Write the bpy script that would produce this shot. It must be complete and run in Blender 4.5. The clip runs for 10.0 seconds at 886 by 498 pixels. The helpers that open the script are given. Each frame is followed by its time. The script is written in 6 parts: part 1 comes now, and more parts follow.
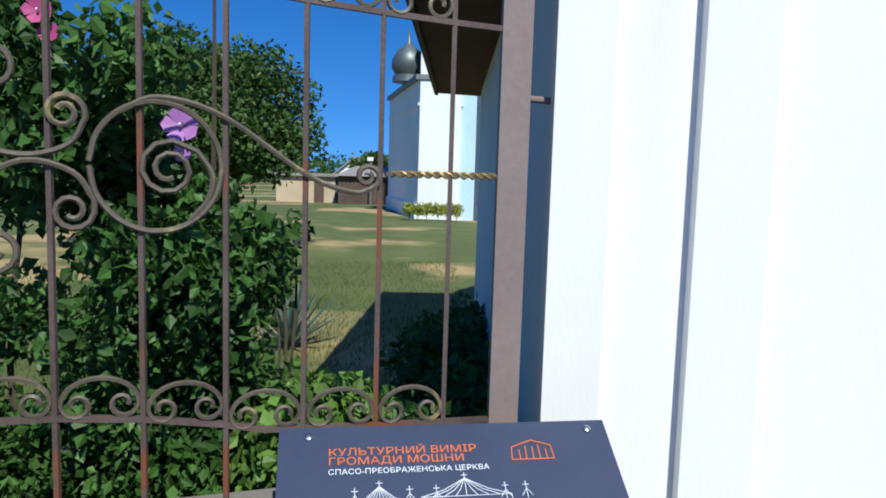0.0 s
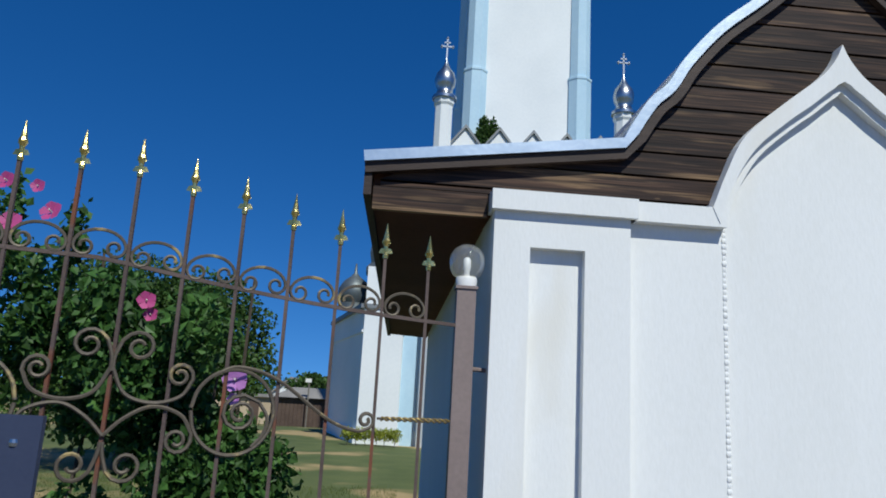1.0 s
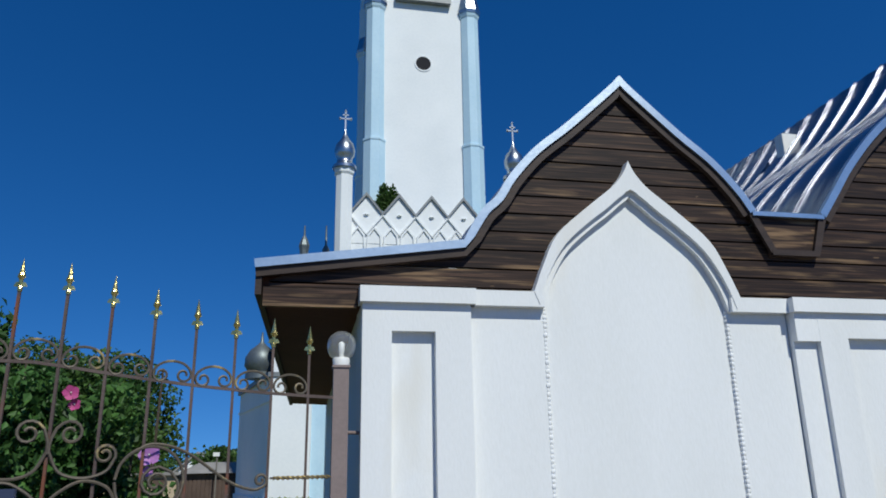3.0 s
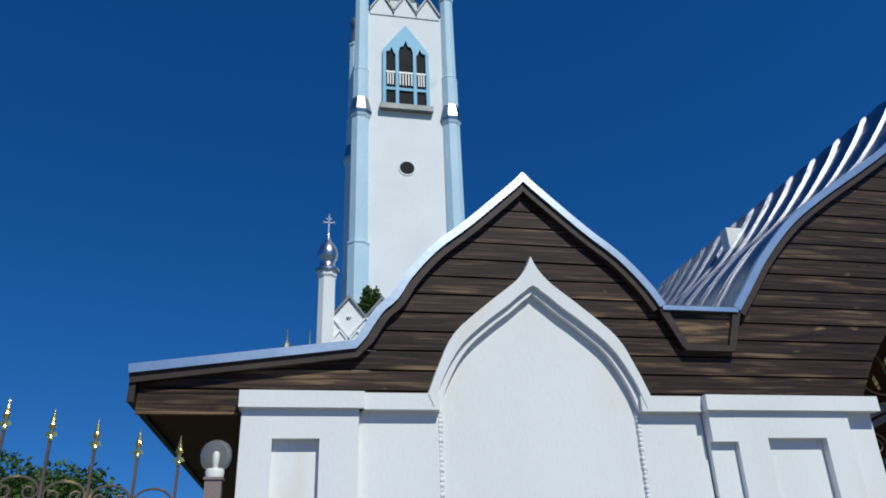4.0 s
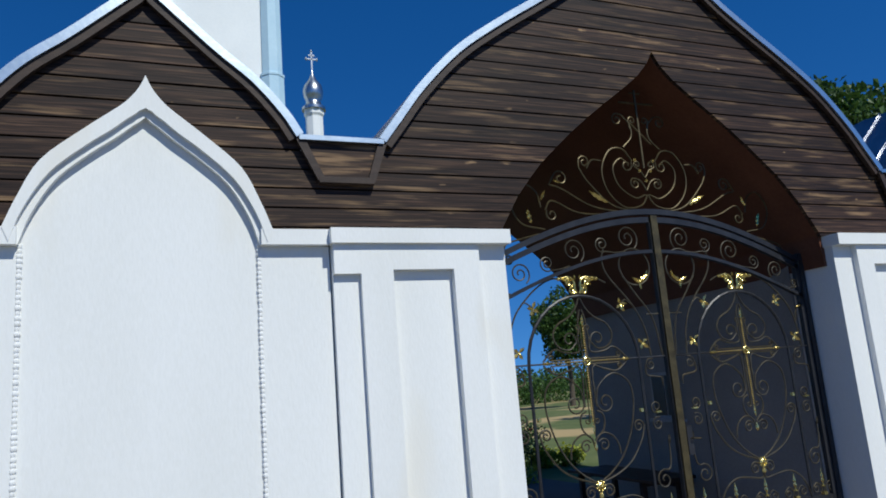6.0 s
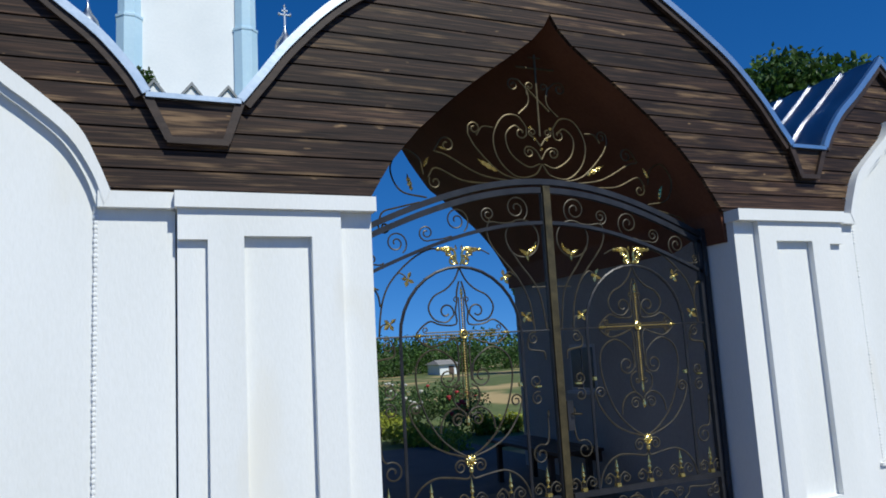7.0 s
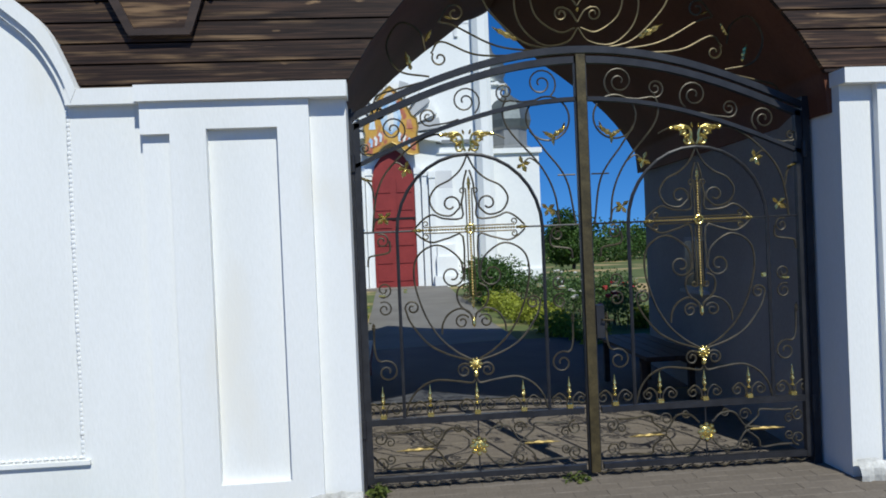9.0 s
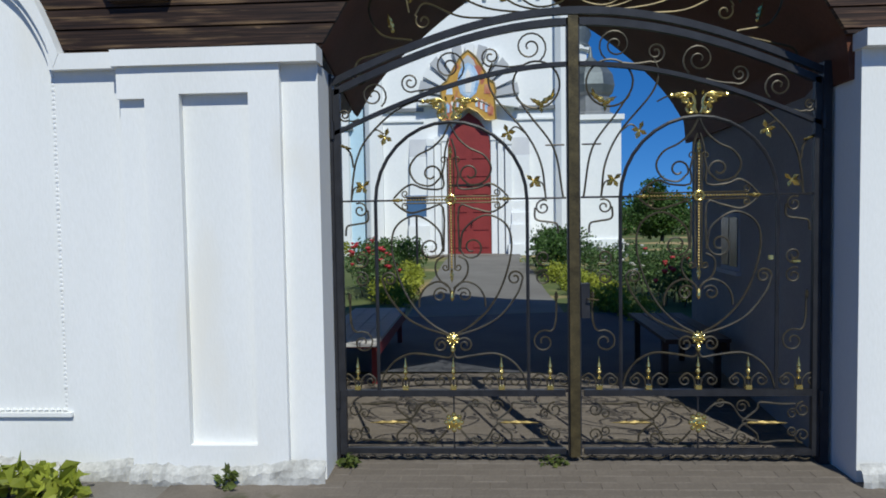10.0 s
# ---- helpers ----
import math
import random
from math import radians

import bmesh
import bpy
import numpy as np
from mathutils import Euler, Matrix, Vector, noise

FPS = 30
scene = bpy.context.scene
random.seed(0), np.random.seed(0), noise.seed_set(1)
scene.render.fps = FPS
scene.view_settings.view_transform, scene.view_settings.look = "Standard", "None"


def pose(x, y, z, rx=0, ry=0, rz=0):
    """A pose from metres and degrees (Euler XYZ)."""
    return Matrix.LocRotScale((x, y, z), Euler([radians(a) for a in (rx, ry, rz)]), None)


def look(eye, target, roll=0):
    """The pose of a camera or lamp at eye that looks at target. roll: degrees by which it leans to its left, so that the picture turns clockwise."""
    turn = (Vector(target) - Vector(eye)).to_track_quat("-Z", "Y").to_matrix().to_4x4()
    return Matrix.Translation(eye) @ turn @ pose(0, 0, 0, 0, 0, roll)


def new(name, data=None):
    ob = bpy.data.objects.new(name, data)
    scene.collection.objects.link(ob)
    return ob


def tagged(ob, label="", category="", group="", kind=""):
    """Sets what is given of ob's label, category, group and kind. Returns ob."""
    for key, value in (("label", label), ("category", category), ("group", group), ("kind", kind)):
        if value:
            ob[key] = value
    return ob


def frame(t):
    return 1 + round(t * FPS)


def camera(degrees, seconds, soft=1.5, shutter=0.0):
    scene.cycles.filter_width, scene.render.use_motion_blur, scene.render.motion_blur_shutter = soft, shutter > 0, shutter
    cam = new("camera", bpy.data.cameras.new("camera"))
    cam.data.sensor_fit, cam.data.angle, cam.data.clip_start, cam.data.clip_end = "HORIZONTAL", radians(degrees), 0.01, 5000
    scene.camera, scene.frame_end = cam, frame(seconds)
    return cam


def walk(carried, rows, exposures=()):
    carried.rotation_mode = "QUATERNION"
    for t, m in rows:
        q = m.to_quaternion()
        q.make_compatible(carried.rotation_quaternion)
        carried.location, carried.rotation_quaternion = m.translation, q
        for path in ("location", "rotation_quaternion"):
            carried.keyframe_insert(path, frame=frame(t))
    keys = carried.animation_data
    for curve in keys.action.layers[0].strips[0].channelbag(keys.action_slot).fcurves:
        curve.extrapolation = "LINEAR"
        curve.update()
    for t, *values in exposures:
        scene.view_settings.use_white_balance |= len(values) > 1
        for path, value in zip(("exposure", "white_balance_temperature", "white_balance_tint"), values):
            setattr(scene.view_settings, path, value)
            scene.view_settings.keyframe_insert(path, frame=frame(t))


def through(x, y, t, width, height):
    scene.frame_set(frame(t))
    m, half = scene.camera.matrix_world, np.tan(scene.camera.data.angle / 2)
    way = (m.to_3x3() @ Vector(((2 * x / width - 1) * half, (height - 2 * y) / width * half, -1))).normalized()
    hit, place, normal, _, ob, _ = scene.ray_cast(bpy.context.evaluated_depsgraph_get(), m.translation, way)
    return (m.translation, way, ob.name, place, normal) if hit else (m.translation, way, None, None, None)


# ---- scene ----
cam = camera(62.7, 10.0, soft=1.8)
PATH = [
    (0, (1.245, 0.039, 1.691), (1.251, 2.029, 1.487), 1.7),
    (0.3, (1.223, -0.286, 1.822), (1.329, 1.711, 1.826), 1.4),
    (0.5, (1.145, -0.571, 1.847), (1.279, 1.418, 2.004), 2.0),
    (0.8, (1.096, -1.006, 1.818), (1.229, 0.958, 2.172), 2.7),
    (0.9, (1.069, -1.096, 1.812), (1.216, 0.863, 2.19), 3.2),
    (1, (1.066, -1.182, 1.788), (1.215, 0.771, 2.194), 3.2),
    (1.4, (1.016, -1.408, 1.775), (1.193, 0.534, 2.22), 3.7),
    (1.5, (0.997, -1.456, 1.776), (1.192, 0.485, 2.213), 3.8),
    (2, (0.939, -1.716, 1.781), (1.448, 0.197, 2.067), 1.4),
    (2.2, (0.921, -1.841, 1.772), (1.497, 0.048, 2.088), 0.4),
    (3.3, (1.402, -2.227, 1.752), (1.744, -0.364, 2.396), -1.3),
    (3.5, (1.565, -2.202, 1.76), (1.92, -0.356, 2.444), -1.0),
    (4, (1.93, -2.199, 1.762), (2.301, -0.416, 2.589), -2.1),
    (4.5, (2.34, -2.321, 1.797), (2.662, -0.633, 2.82), -2.2),
    (5, (2.743, -2.184, 1.744), (3.286, -0.488, 2.654), -6.5),
    (5.5, (3.054, -2.237, 1.731), (3.765, -0.468, 2.334), -7.8),
    (6, (3.5, -2.335, 1.745), (4.268, -0.526, 2.119), -4.6),
    (7.3, (4.697, -2.579, 1.756), (5.475, -0.753, 2.005), -2.9),
    (7.5, (4.87, -2.6, 1.752), (5.588, -0.747, 1.973), -2.6),
    (8, (5.353, -2.499, 1.734), (5.937, -0.592, 1.889), -2.4),
    (8.5, (5.788, -2.444, 1.739), (6.232, -0.496, 1.816), -2.6),
    (9, (6.266, -2.446, 1.771), (6.415, -0.451, 1.754), -2.4),
    (9.2, (6.408, -2.396, 1.778), (6.489, -0.399, 1.73), -2.0),
    (9.5, (6.652, -2.314, 1.781), (6.659, -0.315, 1.699), -1.6),
    (10, (7.091, -2.299, 1.783), (6.977, -0.305, 1.68), -0.9),
]
LIGHT = [(0, 0.5), (0.3, 0.42), (0.8, 0.08), (1.2, 0.0), (2, -0.04), (3.5, -0.03), (4, -0.05), (4.5, 0.3), (5, 0.55), (5.5, 0.35), (6, 0.06), (7.5, 0.18), (8.5, 0.18), (9.5, 0.08), (10, 0.0)]
walk(cam, [(t, look(eye, target, roll)) for t, eye, target, roll in PATH], [(t, stops, 6180, 3) for t, stops in LIGHT])

# ---------------------------------------------------------------- world, sun
SUN_AZ, SUN_EL = 17.0, 49.0      # degrees to the right of the facade's normal, and above the ground
sx, sy, sz = (math.sin(radians(SUN_AZ)) * math.cos(radians(SUN_EL)), -math.cos(radians(SUN_AZ)) * math.cos(radians(SUN_EL)), math.sin(radians(SUN_EL)))
world = bpy.data.worlds.new("sky")
scene.world = world
world.use_nodes = True
wn, wl = world.node_tree.nodes, world.node_tree.links
sky = wn.new("ShaderNodeTexSky")
sky.sky_type, sky.sun_disc = "NISHITA", False
sky.sun_elevation, sky.sun_rotation = radians(SUN_EL), radians(180 - SUN_AZ)
sky.air_density, sky.dust_density, sky.ozone_density, sky.altitude = 0.9, 0.0, 6.0, 500
# a dry, clear sky that stays deep blue down to the horizon
way, lift, unit = wn.new("ShaderNodeTexCoord"), wn.new("ShaderNodeVectorMath"), wn.new("ShaderNodeVectorMath")
lift.operation, unit.operation, lift.inputs[1].default_value = "ADD", "NORMALIZE", (0, 0, 0.16)
wl.new(way.outputs["Generated"], lift.inputs[0])
wl.new(lift.outputs[0], unit.inputs[0])
wl.new(unit.outputs[0], sky.inputs["Vector"])
hue = wn.new("ShaderNodeHueSaturation")
hue.inputs["Saturation"].default_value, hue.inputs["Hue"].default_value = 1.26, 0.508
wl.new(sky.outputs[0], hue.inputs["Color"])
wl.new(hue.outputs[0], wn["Background"].inputs["Color"])
wn["Background"].inputs["Strength"].default_value = 0.105
sun = new("sun", bpy.data.lights.new("sun", "SUN"))
sun.data.energy, sun.data.angle, sun.data.color = 3.85, radians(0.53), (1.0, 0.95, 0.87)
sun.matrix_world = look((sx * 60, sy * 60, sz * 60), (0, 0, 0))


# ---------------------------------------------------------------- materials
def ramp(n, stops):
    r = n.new("ShaderNodeValToRGB")
    while len(r.color_ramp.elements) < len(stops):
        r.color_ramp.elements.new(0.5)
    for e, (p, c) in zip(r.color_ramp.elements, stops):
        e.position, e.color = p, (*c, 1)
    return r


def material(name, c1, c2, scale=3.0, fine=60.0, rough=0.7, metal=0.0, bump=0.15, stretch=(1, 1, 1), spots=None, vary=0.0, island=0.0, spec=0.4):
    """Two-scale noise colour (c1 to c2), fine relief, optional spots (colour, scale, threshold)."""
    m = bpy.data.materials.new(name)
    m.use_nodes = True
    n, l = m.node_tree.nodes, m.node_tree.links
    b = n["Principled BSDF"]
    tc, mp = n.new("ShaderNodeTexCoord"), n.new("ShaderNodeMapping")
    mp.inputs["Scale"].default_value = stretch
    l.new(tc.outputs["Object"], mp.inputs["Vector"])
    big, small = n.new("ShaderNodeTexNoise"), n.new("ShaderNodeTexNoise")
    for t, s, d in ((big, scale, 5), (small, fine, 3)):
        t.inputs["Scale"].default_value, t.inputs["Detail"].default_value = s, d
        l.new(mp.outputs[0], t.inputs["Vector"])
    mixv = n.new("ShaderNodeMath")
    mixv.operation = "MULTIPLY_ADD"
    mixv.inputs[1].default_value = 0.35
    l.new(small.outputs["Fac"], mixv.inputs[0])
    sc = n.new("ShaderNodeMath")
    sc.operation = "MULTIPLY"
    sc.inputs[1].default_value = 0.65
    l.new(big.outputs["Fac"], sc.inputs[0])
    l.new(sc.outputs[0], mixv.inputs[2])
    r = ramp(n, [(0.32, c1), (0.68, c2)])
    l.new(mixv.outputs[0], r.inputs[0])
    col = r.outputs[0]
    if spots:
        sn = n.new("ShaderNodeTexNoise")
        sn.inputs["Scale"].default_value, sn.inputs["Detail"].default_value = spots[1], 4
        l.new(mp.outputs[0], sn.inputs["Vector"])
        sr = ramp(n, [(spots[2], (0, 0, 0)), (spots[2] + 0.08, (1, 1, 1))])
        l.new(sn.outputs["Fac"], sr.inputs[0])
        mx = n.new("ShaderNodeMix")
        mx.data_type = "RGBA"
        l.new(sr.outputs[0], mx.inputs["Factor"])
        l.new(col, mx.inputs["A"])
        mx.inputs["B"].default_value = (*spots[0], 1)
        col = mx.outputs["Result"]
    if vary or island:
        hs = n.new("ShaderNodeHueSaturation")
        mr = n.new("ShaderNodeMapRange")
        amount = vary or island
        mr.inputs["To Min"].default_value, mr.inputs["To Max"].default_value = 1 - amount, 1 + amount
        if vary:
            l.new(n.new("ShaderNodeObjectInfo").outputs["Random"], mr.inputs["Value"])
        else:
            l.new(n.new("ShaderNodeNewGeometry").outputs["Random Per Island"], mr.inputs["Value"])
        l.new(mr.outputs[0], hs.inputs["Value"])
        l.new(col, hs.inputs["Color"])
        col = hs.outputs[0]
    l.new(col, b.inputs["Base Color"])
    b.inputs["Roughness"].default_value, b.inputs["Metallic"].default_value = rough, metal
    b.inputs["Specular IOR Level"].default_value = spec
    if bump:
        bp = n.new("ShaderNodeBump")
        bp.inputs["Strength"].default_value, bp.inputs["Distance"].default_value = bump, 0.01
        l.new(mixv.outputs[0], bp.inputs["Height"])
        l.new(bp.outputs[0], b.inputs["Normal"])
    return m


def leaf_material(name, c1, c2, island=0.45, through=0.35):
    m = material(name, c1, c2, scale=2.0, fine=40, rough=0.5, bump=0.0, island=island, spec=0.35)
    n, l = m.node_tree.nodes, m.node_tree.links
    b, out = n["Principled BSDF"], n["Material Output"]
    tr, ad = n.new("ShaderNodeBsdfTranslucent"), n.new("ShaderNodeMixShader")
    l.new(b.inputs["Base Color"].links[0].from_socket, tr.inputs["Color"])
    ad.inputs[0].default_value = through
    l.new(b.outputs[0], ad.inputs[1])
    l.new(tr.outputs[0], ad.inputs[2])
    l.new(ad.outputs[0], out.inputs["Surface"])
    return m


def wood_material():
    """Dark stained boards with worn pale knots and streaks along the grain; each board its own tone."""
    m = bpy.data.materials.new("stained_boards")
    m.use_nodes = True
    n, l = m.node_tree.nodes, m.node_tree.links
    b = n["Principled BSDF"]
    tc, inf = n.new("ShaderNodeTexCoord"), n.new("ShaderNodeObjectInfo")
    off = n.new("ShaderNodeVectorMath")
    off.operation = "ADD"
    cmb = n.new("ShaderNodeCombineXYZ")
    k = n.new("ShaderNodeMath")
    k.operation = "MULTIPLY"
    k.inputs[1].default_value = 37.0
    l.new(inf.outputs["Random"], k.inputs[0])
    l.new(k.outputs[0], cmb.inputs[0])
    l.new(k.outputs[0], cmb.inputs[1])
    l.new(tc.outputs["Object"], off.inputs[0])
    l.new(cmb.outputs[0], off.inputs[1])
    mp = n.new("ShaderNodeMapping")
    mp.inputs["Scale"].default_value = (0.8, 1, 30)
    l.new(off.outputs[0], mp.inputs["Vector"])
    grain = n.new("ShaderNodeTexNoise")
    grain.inputs["Scale"].default_value, grain.inputs["Detail"].default_value, grain.inputs["Distortion"].default_value = 2.2, 6, 0.6
    l.new(mp.outputs[0], grain.inputs["Vector"])
    r = ramp(n, [(0.3, (0.008, 0.0042, 0.003)), (0.5, (0.025, 0.0132, 0.0086)), (0.72, (0.080, 0.044, 0.027))])
    l.new(grain.outputs["Fac"], r.inputs[0])
    mp2 = n.new("ShaderNodeMapping")
    mp2.inputs["Scale"].default_value = (2.4, 0.02, 8.2)
    warp = n.new("ShaderNodeTexNoise")
    warp.inputs["Scale"].default_value, warp.inputs["Detail"].default_value = 5.0, 3
    l.new(off.outputs[0], warp.inputs["Vector"])
    bend = n.new("ShaderNodeVectorMath")
    bend.operation, bend.inputs[2].default_value = "MULTIPLY_ADD", (0, 0, 0)
    bend.inputs[1].default_value = (0.22, 0.0, 0.07)
    l.new(warp.outputs["Color"], bend.inputs[0])
    l.new(off.outputs[0], bend.inputs[2])
    l.new(bend.outputs[0], mp2.inputs["Vector"])
    vor = n.new("ShaderNodeTexVoronoi")
    vor.inputs["Scale"].default_value, vor.inputs["Randomness"].default_value = 1.5, 1.0
    l.new(mp2.outputs[0], vor.inputs["Vector"])
    kr = ramp(n, [(0.0, (1, 1, 1)), (0.06, (0.8, 0.8, 0.8)), (0.125, (0, 0, 0))])
    gate_n = n.new("ShaderNodeSeparateColor")
    l.new(vor.outputs["Color"], gate_n.inputs[0])
    grow = n.new("ShaderNodeMapRange")
    grow.inputs["From Min"].default_value, grow.inputs["From Max"].default_value = 0.3, 1.0
    grow.inputs["To Min"].default_value, grow.inputs["To Max"].default_value = 2.4, 0.45
    l.new(gate_n.outputs[0], grow.inputs["Value"])
    kd = n.new("ShaderNodeMath")
    kd.operation = "MULTIPLY"
    l.new(vor.outputs["Distance"], kd.inputs[0])
    l.new(grow.outputs[0], kd.inputs[1])
    l.new(kd.outputs[0], kr.inputs[0])
    some, knot = n.new("ShaderNodeMapRange"), n.new("ShaderNodeMath")      # most of the cells hold a knot
    some.inputs["From Min"].default_value, some.inputs["From Max"].default_value, knot.operation = 0.22, 0.34, "MULTIPLY"
    l.new(gate_n.outputs[1], some.inputs["Value"])
    l.new(kr.outputs[0], knot.inputs[0])
    l.new(some.outputs[0], knot.inputs[1])
    wear = n.new("ShaderNodeTexNoise")
    wear.inputs["Scale"].default_value, wear.inputs["Detail"].default_value = 1.3, 4
    mp3 = n.new("ShaderNodeMapping")
    mp3.inputs["Scale"].default_value = (1.2, 1, 14)
    l.new(off.outputs[0], mp3.inputs["Vector"])
    l.new(mp3.outputs[0], wear.inputs["Vector"])
    wr = ramp(n, [(0.54, (0, 0, 0)), (0.72, (0.6, 0.6, 0.6))])
    l.new(wear.outputs["Fac"], wr.inputs[0])
    add = n.new("ShaderNodeMath")
    add.operation, add.use_clamp = "ADD", True
    l.new(knot.outputs[0], add.inputs[0])
    l.new(wr.outputs[0], add.inputs[1])
    brk = n.new("ShaderNodeMath")
    brk.operation = "MULTIPLY"
    br = ramp(n, [(0.36, (0.12, 0.12, 0.12)), (0.54, (1, 1, 1))])
    l.new(grain.outputs["Fac"], br.inputs[0])
    l.new(add.outputs[0], brk.inputs[0])
    l.new(br.outputs[0], brk.inputs[1])
    mx = n.new("ShaderNodeMix")
    mx.data_type = "RGBA"
    l.new(brk.outputs[0], mx.inputs["Factor"])
    l.new(r.outputs[0], mx.inputs["A"])
    mx.inputs["B"].default_value = (0.34, 0.215, 0.11, 1)
    hs, mr = n.new("ShaderNodeHueSaturation"), n.new("ShaderNodeMapRange")
    mr.inputs["To Min"].default_value, mr.inputs["To Max"].default_value = 0.7, 1.5
    l.new(inf.outputs["Random"], mr.inputs["Value"])
    l.new(mr.outputs[0], hs.inputs["Value"])
    l.new(mx.outputs["Result"], hs.inputs["Color"])
    l.new(hs.outputs[0], b.inputs["Base Color"])
    b.inputs["Roughness"].default_value = 0.6
    b.inputs["Specular IOR Level"].default_value = 0.25
    bp = n.new("ShaderNodeBump")
    bp.inputs["Strength"].default_value, bp.inputs["Distance"].default_value = 0.3, 0.006
    l.new(grain.outputs["Fac"], bp.inputs["Height"])
    l.new(bp.outputs[0], b.inputs["Normal"])
    return m


PLASTER = material("white_plaster", (0.74, 0.74, 0.71), (0.82, 0.82, 0.80), 0.9, 45, 0.85, bump=0.3, spots=((0.755, 0.735, 0.675), 0.8, 0.60), stretch=(1.5, 1.5, 0.5))
LIMEWASH = material("church_limewash", (0.74, 0.76, 0.76), (0.84, 0.85, 0.84), 0.5, 9, 0.85, bump=0.2, spots=((0.62, 0.64, 0.63), 0.35, 0.68))
# grey of small trims, and the painted shade of alternate portal rays
STUCCOSHADE = material("grey_stucco_and_ray_shade", (0.42, 0.43, 0.45), (0.5, 0.51, 0.52), 1.0, 30, 0.85, bump=0.2)
# paint of the tower shafts; on the side chapel it colours in a shaded recess
PALEBLUE = material("pale_blue_paint_and_shade", (0.44, 0.62, 0.74), (0.55, 0.72, 0.82), 0.6, 8, 0.7, bump=0.15)
BLUEPAINT = material("bright_blue_paint", (0.10, 0.36, 0.55), (0.16, 0.45, 0.64), 1.0, 12, 0.5, bump=0.05)
BOARDS = wood_material()
TRIMWOOD = material("dark_trim_wood", (0.020, 0.0115, 0.008), (0.055, 0.033, 0.023), 3, 40, 0.6, bump=0.3, stretch=(1, 6, 6))
SOFFIT = material("brown_soffit", (0.105, 0.042, 0.025), (0.165, 0.068, 0.040), 1.5, 30, 0.7, bump=0.1, spec=0.12)
FLASHING = material("galvanised_flashing", (0.50, 0.57, 0.60), (0.66, 0.72, 0.74), 5, 30, 0.36, metal=1.0, bump=0.15)
ROOFMETAL = material("seamed_roof_metal", (0.17, 0.18, 0.21), (0.28, 0.29, 0.33), 1.2, 7, 0.26, metal=1.0, bump=0.25)
DOMEMETAL = material("grey_dome_metal", (0.12, 0.14, 0.145), (0.20, 0.225, 0.23), 1.0, 6, 0.5, metal=0.6, bump=0.3)
SILVER = material("silver_metal", (0.34, 0.36, 0.38), (0.50, 0.52, 0.54), 2, 10, 0.32, metal=1.0, bump=0.15)
IRON = material("black_iron", (0.012, 0.012, 0.014), (0.03, 0.03, 0.034), 9, 80, 0.42, bump=0.2)
BRONZED = material("bronzed_iron", (0.045, 0.035, 0.018), (0.13, 0.10, 0.045), 14, 90, 0.45, metal=0.5, bump=0.3)
GOLD = material("gold_paint", (0.50, 0.37, 0.09), (0.90, 0.74, 0.30), 20, 120, 0.24, metal=0.9, bump=0.4)
DULLGILT = material("dull_gilt", (0.22, 0.155, 0.05), (0.42, 0.31, 0.11), 18, 90, 0.5, metal=0.5, bump=0.4)
SCROLLIRON = material("bronze_brushed_iron", (0.024, 0.021, 0.017), (0.105, 0.086, 0.052), 12, 80, 0.45, metal=0.3, bump=0.2)
# darker than the white walls: passage shade and warm ground bounce put into the colour
SHADEDPLASTER = material("shaded_passage_plaster", (0.27, 0.258, 0.25), (0.37, 0.355, 0.345), 1.0, 30, 0.9, bump=0.25, spec=0.15)
RUST = material("rusty_iron", (0.075, 0.052, 0.045), (0.15, 0.11, 0.095), 4, 70, 0.7, metal=0.2, bump=0.4, spots=((0.19, 0.07, 0.038), 3.2, 0.55))
WORNSCROLL = material("worn_gilt_scroll", (0.085, 0.07, 0.055), (0.17, 0.14, 0.10), 9, 70, 0.6, metal=0.3, bump=0.4, spots=((0.42, 0.32, 0.14), 9, 0.60))
POSTPAINT = material("brown_post_paint", (0.19, 0.145, 0.13), (0.27, 0.21, 0.19), 2, 50, 0.55, bump=0.15)
WHITEPLASTIC = material("white_plastic", (0.75, 0.74, 0.7), (0.82, 0.81, 0.78), 8, 60, 0.4, bump=0.03)
NAVY = material("navy_sign_panel", (0.036, 0.045, 0.085), (0.046, 0.057, 0.10), 5, 90, 0.38, bump=0.04)
SIGNORANGE = material("orange_print", (0.55, 0.12, 0.035), (0.68, 0.17, 0.05), 20, 200, 0.5, bump=0)
SIGNWHITE = material("white_print", (0.6, 0.63, 0.68), (0.72, 0.74, 0.78), 20, 200, 0.5, bump=0)
REDDOOR = material("red_door_paint", (0.18, 0.020, 0.02), (0.27, 0.034, 0.032), 1.5, 20, 0.6, bump=0.2)
ICONGOLD = material("icon_ochre", (0.48, 0.26, 0.035), (0.60, 0.36, 0.08), 2, 12, 0.5, bump=0.1, spots=((0.40, 0.12, 0.07), 2.2, 0.55))
ICONBLUE = material("icon_blue", (0.14, 0.33, 0.62), (0.55, 0.68, 0.8), 3, 9, 0.5, bump=0.05)
ICONSKY = material("icon_pale_blue", (0.45, 0.58, 0.72), (0.70, 0.78, 0.84), 4, 9, 0.5, bump=0.05)
ICONRED = material("icon_red", (0.40, 0.09, 0.05), (0.55, 0.30, 0.18), 4, 9, 0.5, bump=0.05)
PAVER = material("grey_paver", (0.13, 0.110, 0.090), (0.23, 0.196, 0.160), 2.5, 70, 0.95, bump=0.5, vary=0.07, spec=0.15, spots=((0.10, 0.095, 0.06), 3.0, 0.64))
PATHASPHALT = material("worn_path_asphalt", (0.15, 0.14, 0.125), (0.21, 0.20, 0.18), 0.8, 60, 0.95, bump=0.4, spec=0.15)
